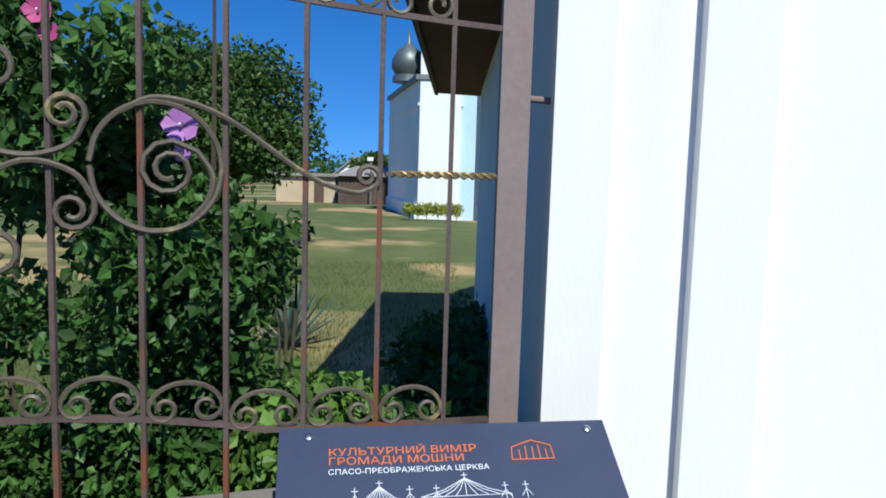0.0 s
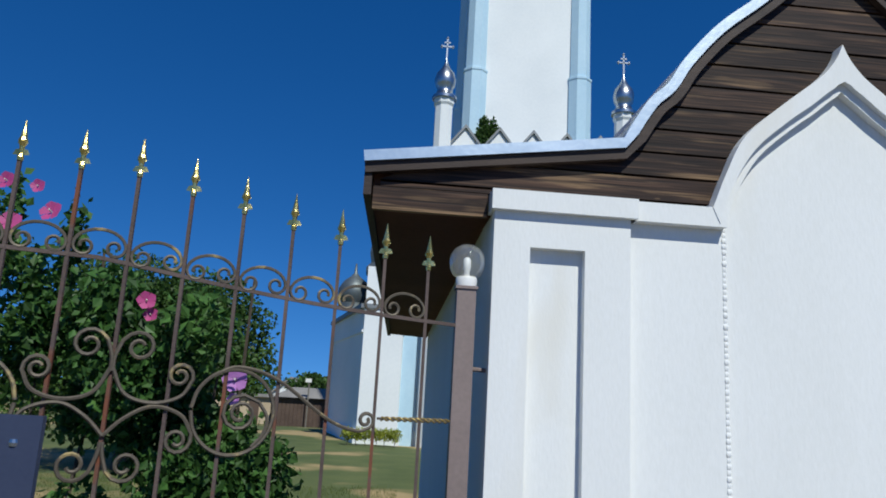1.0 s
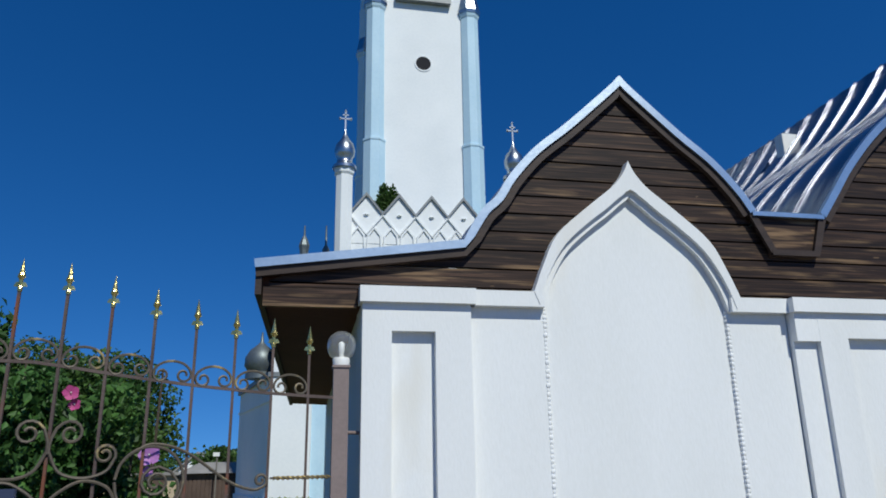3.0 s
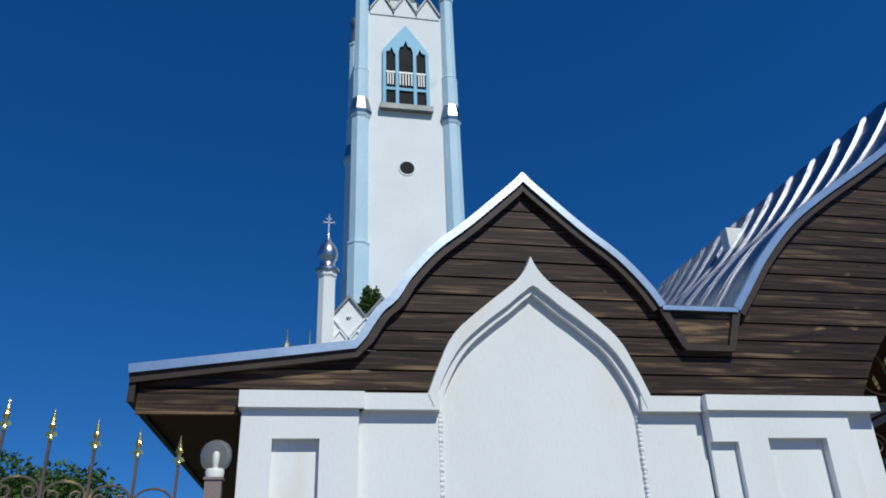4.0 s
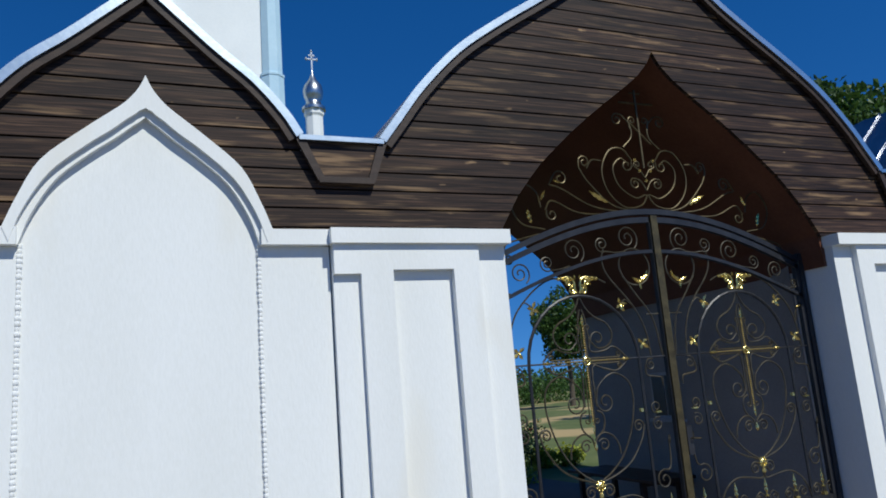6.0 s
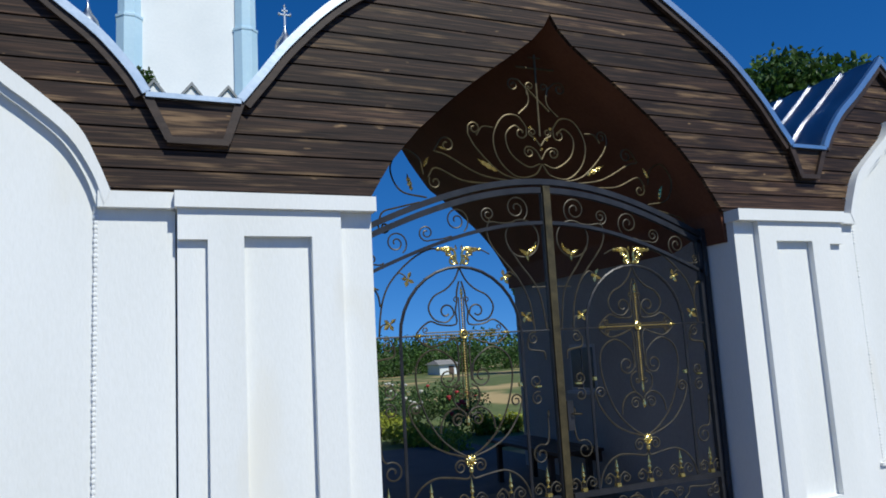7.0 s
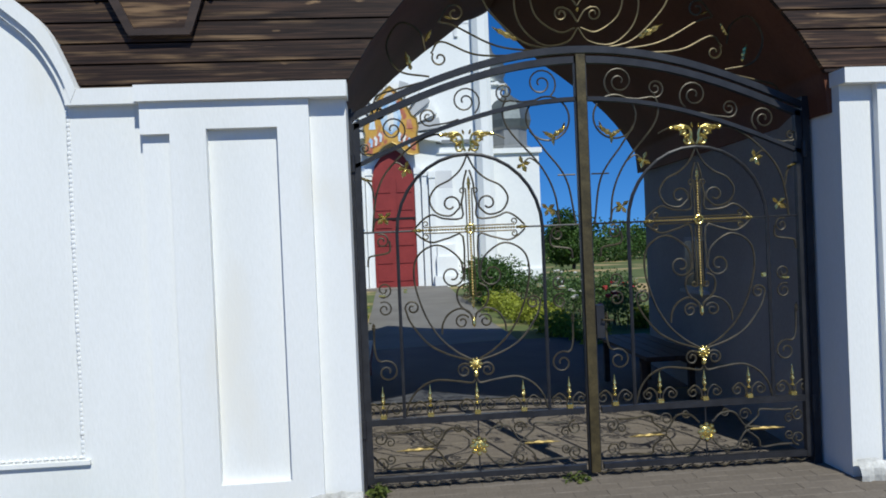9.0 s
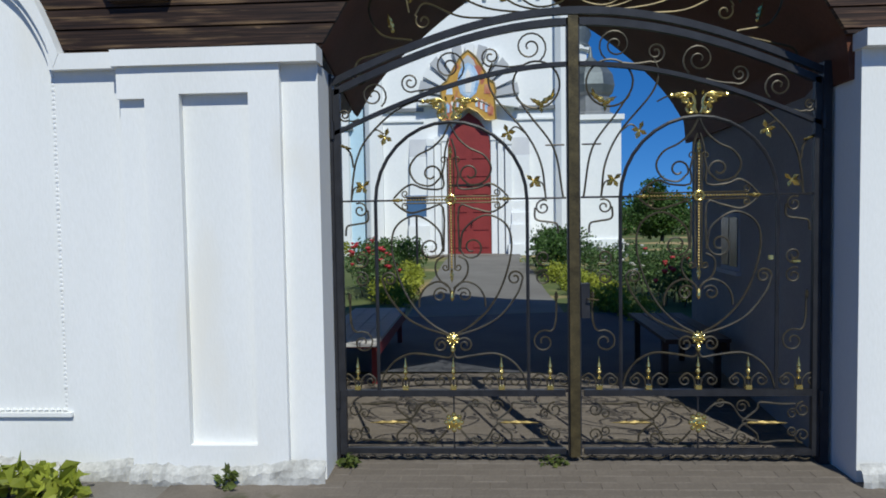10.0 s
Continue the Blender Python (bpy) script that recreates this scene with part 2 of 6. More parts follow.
ASPHALT = material("asphalt", (0.055, 0.057, 0.065), (0.09, 0.09, 0.095), 1.5, 120, 0.9, bump=0.5)
CONCRETE = material("concrete", (0.15, 0.135, 0.115), (0.24, 0.22, 0.19), 2, 60, 0.95, bump=0.5, spec=0.15)
OLDBASE = material("weathered_plinth", (0.30, 0.29, 0.26), (0.62, 0.61, 0.57), 7, 45, 0.95, bump=0.8)
DULLMETAL = material("dull_grey_metal", (0.16, 0.17, 0.175), (0.26, 0.27, 0.275), 1.0, 6, 0.55, metal=0.3, bump=0.2)
LAWN = material("lawn_and_dry_grass", (0.065, 0.092, 0.024), (0.13, 0.15, 0.045), 0.9, 22, 0.95, bump=0.9, spots=((0.38, 0.28, 0.13), 0.22, 0.53))
BLADE = leaf_material("grass_blades", (0.07, 0.11, 0.02), (0.17, 0.19, 0.05), 0.4)
LEAF = leaf_material("hibiscus_leaves", (0.032, 0.088, 0.018), (0.098, 0.20, 0.045), 0.5)
TREELEAF = leaf_material("tree_leaves", (0.030, 0.075, 0.014), (0.085, 0.15, 0.03), 0.5)
PALELEAF = leaf_material("lime_leaves", (0.22, 0.27, 0.03), (0.40, 0.42, 0.06), 0.3)
ROSELEAF = leaf_material("rose_leaves", (0.05, 0.10, 0.03), (0.13, 0.20, 0.06), 0.45)
FRESH = leaf_material("fresh_grass", (0.08, 0.18, 0.03), (0.22, 0.34, 0.08), 0.4)
YUCCA = leaf_material("yucca_leaves", (0.10, 0.16, 0.12), (0.17, 0.24, 0.19), 0.3)
PETAL = leaf_material("mauve_petals", (0.42, 0.16, 0.48), (0.58, 0.27, 0.60), 0.15)
PINKPETAL = leaf_material("pink_petals", (0.45, 0.05, 0.20), (0.6, 0.10, 0.30), 0.2)
REDPETAL = leaf_material("red_petals", (0.5, 0.03, 0.05), (0.65, 0.07, 0.08), 0.2)
WHITEPETAL = leaf_material("white_petals", (0.7, 0.68, 0.62), (0.8, 0.78, 0.74), 0.1)
BARK = material("bark", (0.055, 0.042, 0.03), (0.12, 0.095, 0.07), 4, 40, 0.95, bump=0.8, stretch=(4, 4, 1))
BENCHWOOD = material("weathered_bench_wood", (0.42, 0.40, 0.38), (0.58, 0.56, 0.53), 3, 50, 0.8, bump=0.3, stretch=(1, 7, 1))
SHEDWOOD = material("old_shed_wood", (0.07, 0.045, 0.035), (0.13, 0.09, 0.07), 1, 10, 0.9, bump=0.3)
SLATE = material("grey_slate", (0.2, 0.19, 0.18), (0.3, 0.28, 0.26), 1, 12, 0.9, bump=0.3)
CLAYWALL = material("ochre_wall", (0.42, 0.33, 0.22), (0.55, 0.45, 0.31), 1, 12, 0.9, bump=0.3)
DARKVOID = material("dark_interior", (0.01, 0.01, 0.012), (0.02, 0.02, 0.024), 1, 10, 0.9, bump=0)
BLUEBOX = material("blue_box_paint", (0.05, 0.12, 0.25), (0.08, 0.17, 0.32), 2, 20, 0.5, bump=0.05)

glass = bpy.data.materials.new("thin_clear_glass")
glass.use_nodes = True
gn, gl_ = glass.node_tree.nodes, glass.node_tree.links
gtr, ggl, gmx = gn.new("ShaderNodeBsdfTransparent"), gn.new("ShaderNodeBsdfGlossy"), gn.new("ShaderNodeMixShader")
gtr.inputs["Color"].default_value, ggl.inputs["Roughness"].default_value = (0.93, 0.95, 0.95, 1), 0.04
edge = gn.new("ShaderNodeLayerWeight")
edge.inputs["Blend"].default_value = 0.25
gl_.new(edge.outputs["Facing"], gmx.inputs[0])
gl_.new(gtr.outputs[0], gmx.inputs[1])
gl_.new(ggl.outputs[0], gmx.inputs[2])
dust, dmx = gn.new("ShaderNodeBsdfDiffuse"), gn.new("ShaderNodeMixShader")
dust.inputs["Color"].default_value, dmx.inputs[0].default_value = (0.7, 0.7, 0.68, 1), 0.13      # dusty glass
gl_.new(gmx.outputs[0], dmx.inputs[1])
gl_.new(dust.outputs[0], dmx.inputs[2])
gl_.new(dmx.outputs[0], gn["Material Output"].inputs["Surface"])
pane = material("window_pane", (0.03, 0.04, 0.06), (0.05, 0.06, 0.08), 1, 8, 0.25, bump=0.02, spec=0.35)


# ---------------------------------------------------------------- mesh helpers
class Solid:
    """Vertices and faces of one mesh, in world metres."""

    def __init__(self):
        self.v, self.f = [], []

    def add(self, verts, faces):
        k = len(self.v)
        self.v += [tuple(p) for p in verts]
        self.f += [tuple(k + i for i in f) for f in faces]
        return self

    def box(self, x0, x1, y0, y1, z0, z1):
        return self.add([(x0, y0, z0), (x1, y0, z0), (x1, y1, z0), (x0, y1, z0), (x0, y0, z1), (x1, y0, z1), (x1, y1, z1), (x0, y1, z1)],
                        [(0, 3, 2, 1), (4, 5, 6, 7), (0, 1, 5, 4), (1, 2, 6, 5), (2, 3, 7, 6), (3, 0, 4, 7)])

    def prism(self, pts, y0, y1):
        """A polygon in (x, z), counter-clockwise seen from the front, drawn out from y0 to y1."""
        n = len(pts)
        return self.add([(x, y0, z) for x, z in pts] + [(x, y1, z) for x, z in pts],
                        [tuple(range(n)), tuple(range(2 * n - 1, n - 1, -1))] + [(i, i + n, (i + 1) % n + n, (i + 1) % n) for i in range(n)])

    def band(self, inner, outer, y0, y1):
        """The strip between two lines of equal length in (x, z), drawn out from y0 to y1, its ends closed."""
        n = len(inner)
        vs = [(x, y0, z) for x, z in inner] + [(x, y0, z) for x, z in outer] + [(x, y1, z) for x, z in inner] + [(x, y1, z) for x, z in outer]
        fs = []
        for i in range(n - 1):
            fs += [(i, i + 1, n + i + 1, n + i), (2 * n + i, 3 * n + i, 3 * n + i + 1, 2 * n + i + 1),
                   (i, 2 * n + i, 2 * n + i + 1, i + 1), (n + i, n + i + 1, 3 * n + i + 1, 3 * n + i)]
        fs += [(0, n, 3 * n, 2 * n), (n - 1, 3 * n - 1, 4 * n - 1, 2 * n - 1)]
        return self.add(vs, fs)

    def tube(self, pts, r, n=6, r1=None):
        pts = [Vector(p) for p in pts]
        k = len(pts)
        vs, fs, side = [], [], None
        for i, p in enumerate(pts):
            d = (pts[min(i + 1, k - 1)] - pts[max(i - 1, 0)]).normalized()
            if side is None:
                side = d.cross(Vector((0, 1, 0.01))).normalized()
            else:
                side = (side - d * side.dot(d)).normalized()
            up = d.cross(side)
            rr = r if r1 is None else r + (r1 - r) * i / (k - 1)
            vs += [p + (side * math.cos(a) + up * math.sin(a)) * rr for a in [2 * math.pi * (j + 0.5) / n for j in range(n)]]
        for i in range(k - 1):
            for j in range(n):
                a, b = i * n + j, i * n + (j + 1) % n
                fs.append((a, b, b + n, a + n))
        fs += [tuple(range(n - 1, -1, -1)), tuple((k - 1) * n + j for j in range(n))]
        return self.add(vs, fs)

    def lathe(self, prof, cx, cy, n=16, turn=0.0, squash=1.0):
        """Profile rows (radius, z) turned round a vertical line."""
        vs, fs, k = [], [], len(prof)
        for r, z in prof:
            vs += [(cx + r * math.cos(turn + 2 * math.pi * j / n), cy + squash * r * math.sin(turn + 2 * math.pi * j / n), z) for j in range(n)]
        for i in range(k - 1):
            for j in range(n):
                a, b = i * n + j, i * n + (j + 1) % n
                fs.append((a, b, b + n, a + n))
        fs += [tuple(range(n - 1, -1, -1)), tuple((k - 1) * n + j for j in range(n))]
        return self.add(vs, fs)



ORIGIN = {}


def mesh_of(name, s, mat, smooth=False, origin=(0, 0, 0)):
    me = bpy.data.meshes.new(name)
    ox, oy, oz = origin
    me.from_pydata([(x - ox, y - oy, z - oz) for x, y, z in s.v], [], s.f)
    me.materials.append(mat)
    if smooth:
        me.polygons.foreach_set("use_smooth", [True] * len(me.polygons))
        me.set_sharp_from_angle(angle=radians(50))
    me.update()
    return me


def part(name, s, mat, parent, label="", smooth=False):
    o = ORIGIN[parent.name]
    ob = new(name, mesh_of(name, s, mat, smooth, o))
    ob.parent = parent
    ORIGIN[ob.name] = o
    return tagged(ob, label)


def thing(name, at, label, category, group=""):
    ob = new(name)
    ob.location = at
    ob.empty_display_size = 0.1
    ORIGIN[ob.name] = at
    return tagged(ob, label, category, group)


def structure(name, s, mat, label, category="", smooth=False, kind="structure"):
    ob = new(name, mesh_of(name, s, mat, smooth))
    ORIGIN[ob.name] = (0, 0, 0)
    return tagged(ob, label, category or name.split("_")[0], "", kind)


def curve_through(pts, steps=6):
    """A smooth line through the points (Catmull-Rom)."""
    P = [Vector(p) for p in pts]
    P = [2 * P[0] - P[1]] + P + [2 * P[-1] - P[-2]]
    out = []
    for i in range(1, len(P) - 2):
        for k in range(steps):
            t = k / steps
            a, b, c, d = P[i - 1:i + 3]
            out.append(0.5 * (2 * b + (c - a) * t + (2 * a - 5 * b + 4 * c - d) * t * t + (3 * b - a - 3 * c + d) * t ** 3))
    out.append(P[-2])
    return [tuple(p) for p in out]


def volute(cx, cz, r, a0, turns=1.25, way=1, inner=0.25, n=18):
    """A spiral in (x, z) from its rim at angle a0 (degrees) inwards."""
    return [(cx + r * (1 - (1 - inner) * i / n) * math.cos(radians(a0) + way * 2 * math.pi * turns * i / n),
             cz + r * (1 - (1 - inner) * i / n) * math.sin(radians(a0) + way * 2 * math.pi * turns * i / n)) for i in range(n + 1)]


def leaves(n, where, size, seed, droop=0.4):
    """n pointed leaves, each a folded pair of faces, at points given by where(rng)."""
    rng = np.random.default_rng(seed)
    P = where(rng, n)
    n = len(P)
    d = rng.normal(size=(n, 3))
    d[:, 2] -= droop
    d /= np.linalg.norm(d, axis=1)[:, None]
    s = np.cross(d, rng.normal(size=(n, 3)))
    s /= np.linalg.norm(s, axis=1)[:, None]
    up = np.cross(s, d)
    L = size * rng.uniform(0.6, 1.3, (n, 1))
    w = L * rng.uniform(0.28, 0.42, (n, 1))
    V = np.stack([P, P + d * L * 0.45 + s * w + up * L * 0.12, P + d * L, P + d * L * 0.45 - s * w + up * L * 0.12], axis=1).reshape(-1, 3)
    out = Solid()
    out.v = [tuple(p) for p in V.tolist()]
    out.f = [f for i in range(n) for f in ((4 * i, 4 * i + 1, 4 * i + 2), (4 * i, 4 * i + 2, 4 * i + 3))]
    return out


def blobs(centres, shell=0.55):
    """Points in a set of ellipsoids (x, y, z, rx, ry, rz), thicker towards the outside."""
    C = np.array(centres)
    wts = (C[:, 3] * C[:, 4] * C[:, 5]) ** 0.75
    wts = wts / wts.sum()

    def where(rng, n):
        k = rng.choice(len(C), n, p=wts)
        d = rng.normal(size=(n, 3))
        d /= np.linalg.norm(d, axis=1)[:, None]
        r = shell + (1.06 - shell) * rng.random((n, 1)) ** 0.7
        return C[k, :3] + d * r * C[k, 3:]
    return where


# ---------------------------------------------------------------- ground
def ground_z(x, y):
    def s(a, b, v):
        t = min(max((v - a) / (b - a), 0), 1)
        return t * t * (3 - 2 * t)
    z = 0.10 * s(7, 25, y) - 0.65 * s(32, 54, y)
    return z + 0.03 * (math.sin(x * 1.3) * math.cos(y * 0.9)) * s(3, 6, y)


g = Solid()
xs = [-2500, -600, -150, -60, -30, -18] + [-12 + 1.5 * i for i in range(25)] + [32, 45, 80, 200, 700, 2500]
ys = [-2500, -600, -150, -40, -15, -8, -4, -1, 0.5, 1.5, 2.5, 3.5] + [4.5 + 1.25 * i for i in range(42)] + [70, 100, 200, 700, 2500]
g.v = [(x, y, ground_z(x, y) - 0.03) for y in ys for x in xs]
nx = len(xs)
g.f = [(j * nx + i, j * nx + i + 1, (j + 1) * nx + i + 1, (j + 1) * nx + i) for j in range(len(ys) - 1) for i in range(nx - 1)]
structure("ground", g, LAWN, "mown lawn with patches of dry straw-coloured grass", "ground", smooth=True)

def sheet(xs_, ys_, lift):
    q = Solid()
    q.v = [(x, y, ground_z(x, y) + lift) for y in ys_ for x in xs_]
    k = len(xs_)
    q.f = [(j * k + i, j * k + i + 1, (j + 1) * k + i + 1, (j + 1) * k + i) for j in range(len(ys_) - 1) for i in range(k - 1)]
    return q


structure("path", sheet([5.75, 6.4, 7.1, 7.8, 8.42], [10.05 + 0.8 * i for i in range(20)] + [25.95], 0.012), PATHASPHALT, "grey asphalt path from the gate to the church door", "path", smooth=True)
structure("courtyard", sheet([4.70 + 0.7 * i for i in range(8)] + [10.2], [5.62 + 0.63 * i for i in range(8)], 0.012), ASPHALT, "dark asphalt court behind the gate", "road", smooth=True)
p = Solid().box(-3.5, 14.5, -3.9, 2.47, -0.035, -0.012)
structure("pavement", p, CONCRETE, "grey paved forecourt in front of the gate", "pavement")
p = Solid().box(-14, 30, -12, -3.92, -0.04, -0.02)
structure("road", p, ASPHALT, "asphalt road beside the forecourt", "road")

# ---------------------------------------------------------------- gatehouse: shapes
GATE_X, BAY_X, BAY2_X = 7.71, 3.53, 11.74
ROOF1 = [(0, 4.57), (0.06, 4.50), (0.23, 4.34), (0.47, 4.12), (0.71, 3.92), (0.90, 3.70), (1.0, 3.54)]
ROOF1L = ROOF1 + [(1.11, 3.43), (1.25, 3.20)]
ROOFG = [(0, 6.10), (0.08, 5.98), (0.2, 5.80), (0.5, 5.42), (0.77, 5.14), (1.14, 4.88), (1.57, 4.60), (1.95, 4.32), (2.27, 3.99), (2.46, 3.74), (2.61, 3.54)]
OPEN = [(0, 4.53), (0.03, 4.47), (0.1, 4.38), (0.2, 4.28), (0.45, 4.09), (0.68, 3.93), (0.98, 3.69), (1.28, 3.42), (1.5, 3.16), (1.65, 2.92), (1.69, 2.85)]
ARCH_O = [(0, 3.87), (0.03, 3.80), (0.075, 3.73), (0.15, 3.65), (0.36, 3.48), (0.585, 3.275), (0.70, 3.05), (0.775, 2.86)]
ARCH_I = [(0, 3.60), (0.03, 3.568), (0.08, 3.53), (0.17, 3.452), (0.31, 3.345), (0.50, 3.17), (0.63, 2.95), (0.695, 2.76)]


def half(prof, z):
    """Half the width of a shape at height z."""
    if z >= prof[0][1]:
        return 0.0
    for (h0, z0), (h1, z1) in zip(prof, prof[1:]):
        if z1 <= z <= z0:
            return h0 + (h1 - h0) * (z0 - z) / (z0 - z1)
    return prof[-1][0]


def whole(prof, cx, smooth=4):
    """The line of a shape from its left foot over the tip to its right foot, rounded between its points."""
    side = curve_through([(h, 0, z) for h, z in prof], smooth)
    return [(cx - h, z) for h, _, z in reversed(side)] + [(cx + h, z) for h, _, z in side[1:]]


def offset_line(pts, d):
    out = []
    for i, (x, z) in enumerate(pts):
        a, b = pts[max(i - 1, 0)], pts[min(i + 1, len(pts) - 1)]
        tx, tz = b[0] - a[0], b[1] - a[1]
        L = math.hypot(tx, tz) or 1
        out.append((x + tz / L * d, z - tx / L * d))
    k = max(range(len(pts)), key=lambda i: pts[i][1])
    if d > 0 and 1 < k < len(pts) - 2:
        tip = (pts[k][0], pts[k][1] - d * 1.42)
        out = [tip if i == k or (i < k and q[0] > tip[0]) or (i > k and q[0] < tip[0]) or (abs(i - k) < 6 and q[1] > tip[1]) else q for i, q in enumerate(out)]
    return out


# ---------------------------------------------------------------- gatehouse: white walls
def bay_wall(name, cx, x0, x1):
    s = Solid().box(x0, x1, 2.465, 2.85, 0, 0.44)
    ob = structure(name, s, PLASTER, "white plastered bay with a blind ogee arch", "wall")
    part("bay_side", Solid().box(x0, cx - 0.70, 2.465, 2.85, 0.44, 2.76), PLASTER, ob)
    part("bay_side", Solid().box(cx + 0.70, x1, 2.465, 2.85, 0.44, 2.76), PLASTER, ob)
    part("niche_panel", Solid().prism([(cx - 0.70, 0.44), (cx + 0.70, 0.44), (cx + 0.70, 2.76)] + list(reversed(whole(ARCH_I, cx)))[1:-1] + [(cx - 0.70, 2.76)], 2.482, 2.85), PLASTER, ob)
    inner, outer = whole(ARCH_I, cx), whole(ARCH_O, cx)
    step_out = offset_line(inner, -0.045)
    part("arch_moulding", Solid().band(step_out, outer, 2.395, 2.52), PLASTER, ob, "white ogee arch moulding")
    part("arch_step", Solid().band(inner, offset_line(inner, -0.047), 2.432, 2.52), PLASTER, ob)
    part("cornice", Solid().box(x0, cx - 0.70, 2.40, 2.50, 2.757, 2.862), PLASTER, ob)
    part("cornice", Solid().box(cx + 0.70, x1, 2.40, 2.50, 2.757, 2.862), PLASTER, ob)
    part("sill", Solid().box(cx - 0.74, cx + 0.74, 2.435, 2.49, 0.425, 0.452), PLASTER, ob)
    # beaded cord round the niche
    bead = Solid()
    line = [(cx - 0.69, 0.47 + 0.0305 * i) for i in range(76)]
    side = curve_through([(h, 0, z) for h, z in offset_line(ARCH_I, -0.016)], 5)
    line += [(cx - h, z) for h, _, z in reversed(side)] + [(cx + h, z) for h, _, z in side[1:]] + [(cx + 0.69, 2.76 - 0.0305 * i) for i in range(76)]
    rng = random.Random(5)
    for i, (x, z) in enumerate(line):
        r = 0.0185 + rng.uniform(-0.004, 0.0025)
        bead.lathe([(r * 0.72, z - 0.0155), (r, z - 0.007), (r, z + 0.007), (r * 0.72, z + 0.0155)], x, 2.477, 6)
    for i in range(31):
        x = cx - 0.675 + 0.045 * i
        bead.add([(x + 0.021 * a, 2.466 + 0.016 * b, 0.468 + 0.016 * c) for a, b, c in ((-1, 0, 0), (0, -1, 0), (0, 0, 1), (1, 0, 0), (0, 1, 0), (0, 0, -1))],
                 [(0, 1, 2), (2, 1, 3), (0, 2, 4), (2, 3, 4), (1, 0, 5), (3, 1, 5)])
    part("bead_cord", bead, PLASTER, ob, "white beaded plaster cord", smooth=True)
    return ob


def pier(name, label, x0, x1, px0, px1, front=2.40):
    """A pier with one sunk panel; the frame round the panel is one piece."""
    s = Solid().band([(px0, 0.25), (px1, 0.25), (px1, 2.575), (px0, 2.575), (px0, 0.25)], [(x0, 0.0), (x1, 0.0), (x1, 2.757), (x0, 2.757), (x0, 0.0)], front, 2.85)
    ob = structure(name, s, PLASTER, label, "wall")
    part("sunk_panel", Solid().box(px0, px1, front + 0.06, 2.85, 0.25, 2.575), PLASTER, ob)
    return ob


bay_wall("wall_bay_left", BAY_X, 2.31, 4.69)
bay_wall("wall_bay_right", BAY2_X, 10.75, 12.95)

w = pier("wall_pier_corner", "white plastered corner pier with a sunk panel", 1.595, 2.31, 1.785, 2.070)
part("cornice", Solid().box(1.575, 2.34, 2.36, 2.52, 2.757, 2.862), PLASTER, w)


def gate_pier(name, sgn):
    """A pier beside the gate, mirrored by sgn about the gate's middle line."""
    def X(a, b):
        return (a, b) if sgn > 0 else tuple(sorted((2 * 7.738 - a, 2 * 7.738 - b)))
    ob = pier(name, "white plastered gate pier with a sunk panel", *X(4.885, 5.78), *X(5.116, 5.573), front=2.375)
    part("pier_flank", Solid().box(*X(4.70, 4.885), 2.42, 2.85, 0, 2.55), PLASTER, ob)
    part("capital", Solid().box(*X(4.70, 4.885), 2.376, 2.85, 2.55, 2.757), PLASTER, ob)
    part("gate_jamb", Solid().box(*X(5.78, 6.02), 2.432, 2.95, 0, 2.757), PLASTER, ob)
    part("pier_core", Solid().box(*X(4.80, 5.78), 2.85, 2.95, 0, 2.757), PLASTER, ob)
    part("cornice", Solid().box(*X(4.68, 6.035), 2.338, 2.52, 2.757, 2.862), PLASTER, ob)
    return ob


gate_pier("wall_pier_gate_left", 1)
gate_pier("wall_pier_gate_right", -1)

s = Solid().add([(1.61, 2.85, 0), (4.5, 2.85, 0), (4.5, 7.75, 0), (1.62, 7.75, 0), (1.61, 2.85, 2.84), (4.5, 2.85, 2.84), (4.5, 7.75, 2.60), (1.62, 7.75, 2.60)],
                [(0, 3, 2, 1), (4, 5, 6, 7), (0, 1, 5, 4), (1, 2, 6, 5), (2, 3, 7, 6), (3, 0, 4, 7)])
structure("wall_side_left", s, PLASTER, "white plastered side building of the gatehouse", "wall")
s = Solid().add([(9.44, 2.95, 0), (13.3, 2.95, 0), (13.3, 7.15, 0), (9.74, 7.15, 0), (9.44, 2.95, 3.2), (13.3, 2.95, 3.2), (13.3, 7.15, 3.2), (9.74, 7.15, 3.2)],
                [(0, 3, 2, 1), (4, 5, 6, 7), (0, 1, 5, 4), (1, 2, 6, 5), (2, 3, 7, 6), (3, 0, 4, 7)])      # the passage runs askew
structure("wall_passage_right", s, SHADEDPLASTER, "plastered wall of the gate passage, its grey coloured in as shade", "wall")


def rough_plinth(x0, x1, y, parent, seed):
    """A crumbling foot of old plaster along the wall."""
    r_ = random.Random(seed)
    n = max(6, int((x1 - x0) / 0.045))
    q = Solid()
    rows = ((-0.03, 0.05), (0.03, 0.055), (0.075, 0.045), (0.11, 0.012), (0.13, 0.0))
    for i in range(n + 1):
        x = x0 + (x1 - x0) * i / n
        wob = 0.02 * math.sin(x * 5.1 + seed) + r_.uniform(-0.012, 0.012)
        for z, d in rows:
            q.v.append((x, y - max(d + (r_.uniform(-0.012, 0.012) if d else -0.004), -0.004), z + (wob if z > 0 else 0)))
    k = len(rows)
    q.f = [(i * k + j, (i + 1) * k + j, (i + 1) * k + j + 1, i * k + j + 1) for i in range(n) for j in range(k - 1)]
    part("rough_plinth", q, OLDBASE, parent, "crumbling grey-white plaster foot")


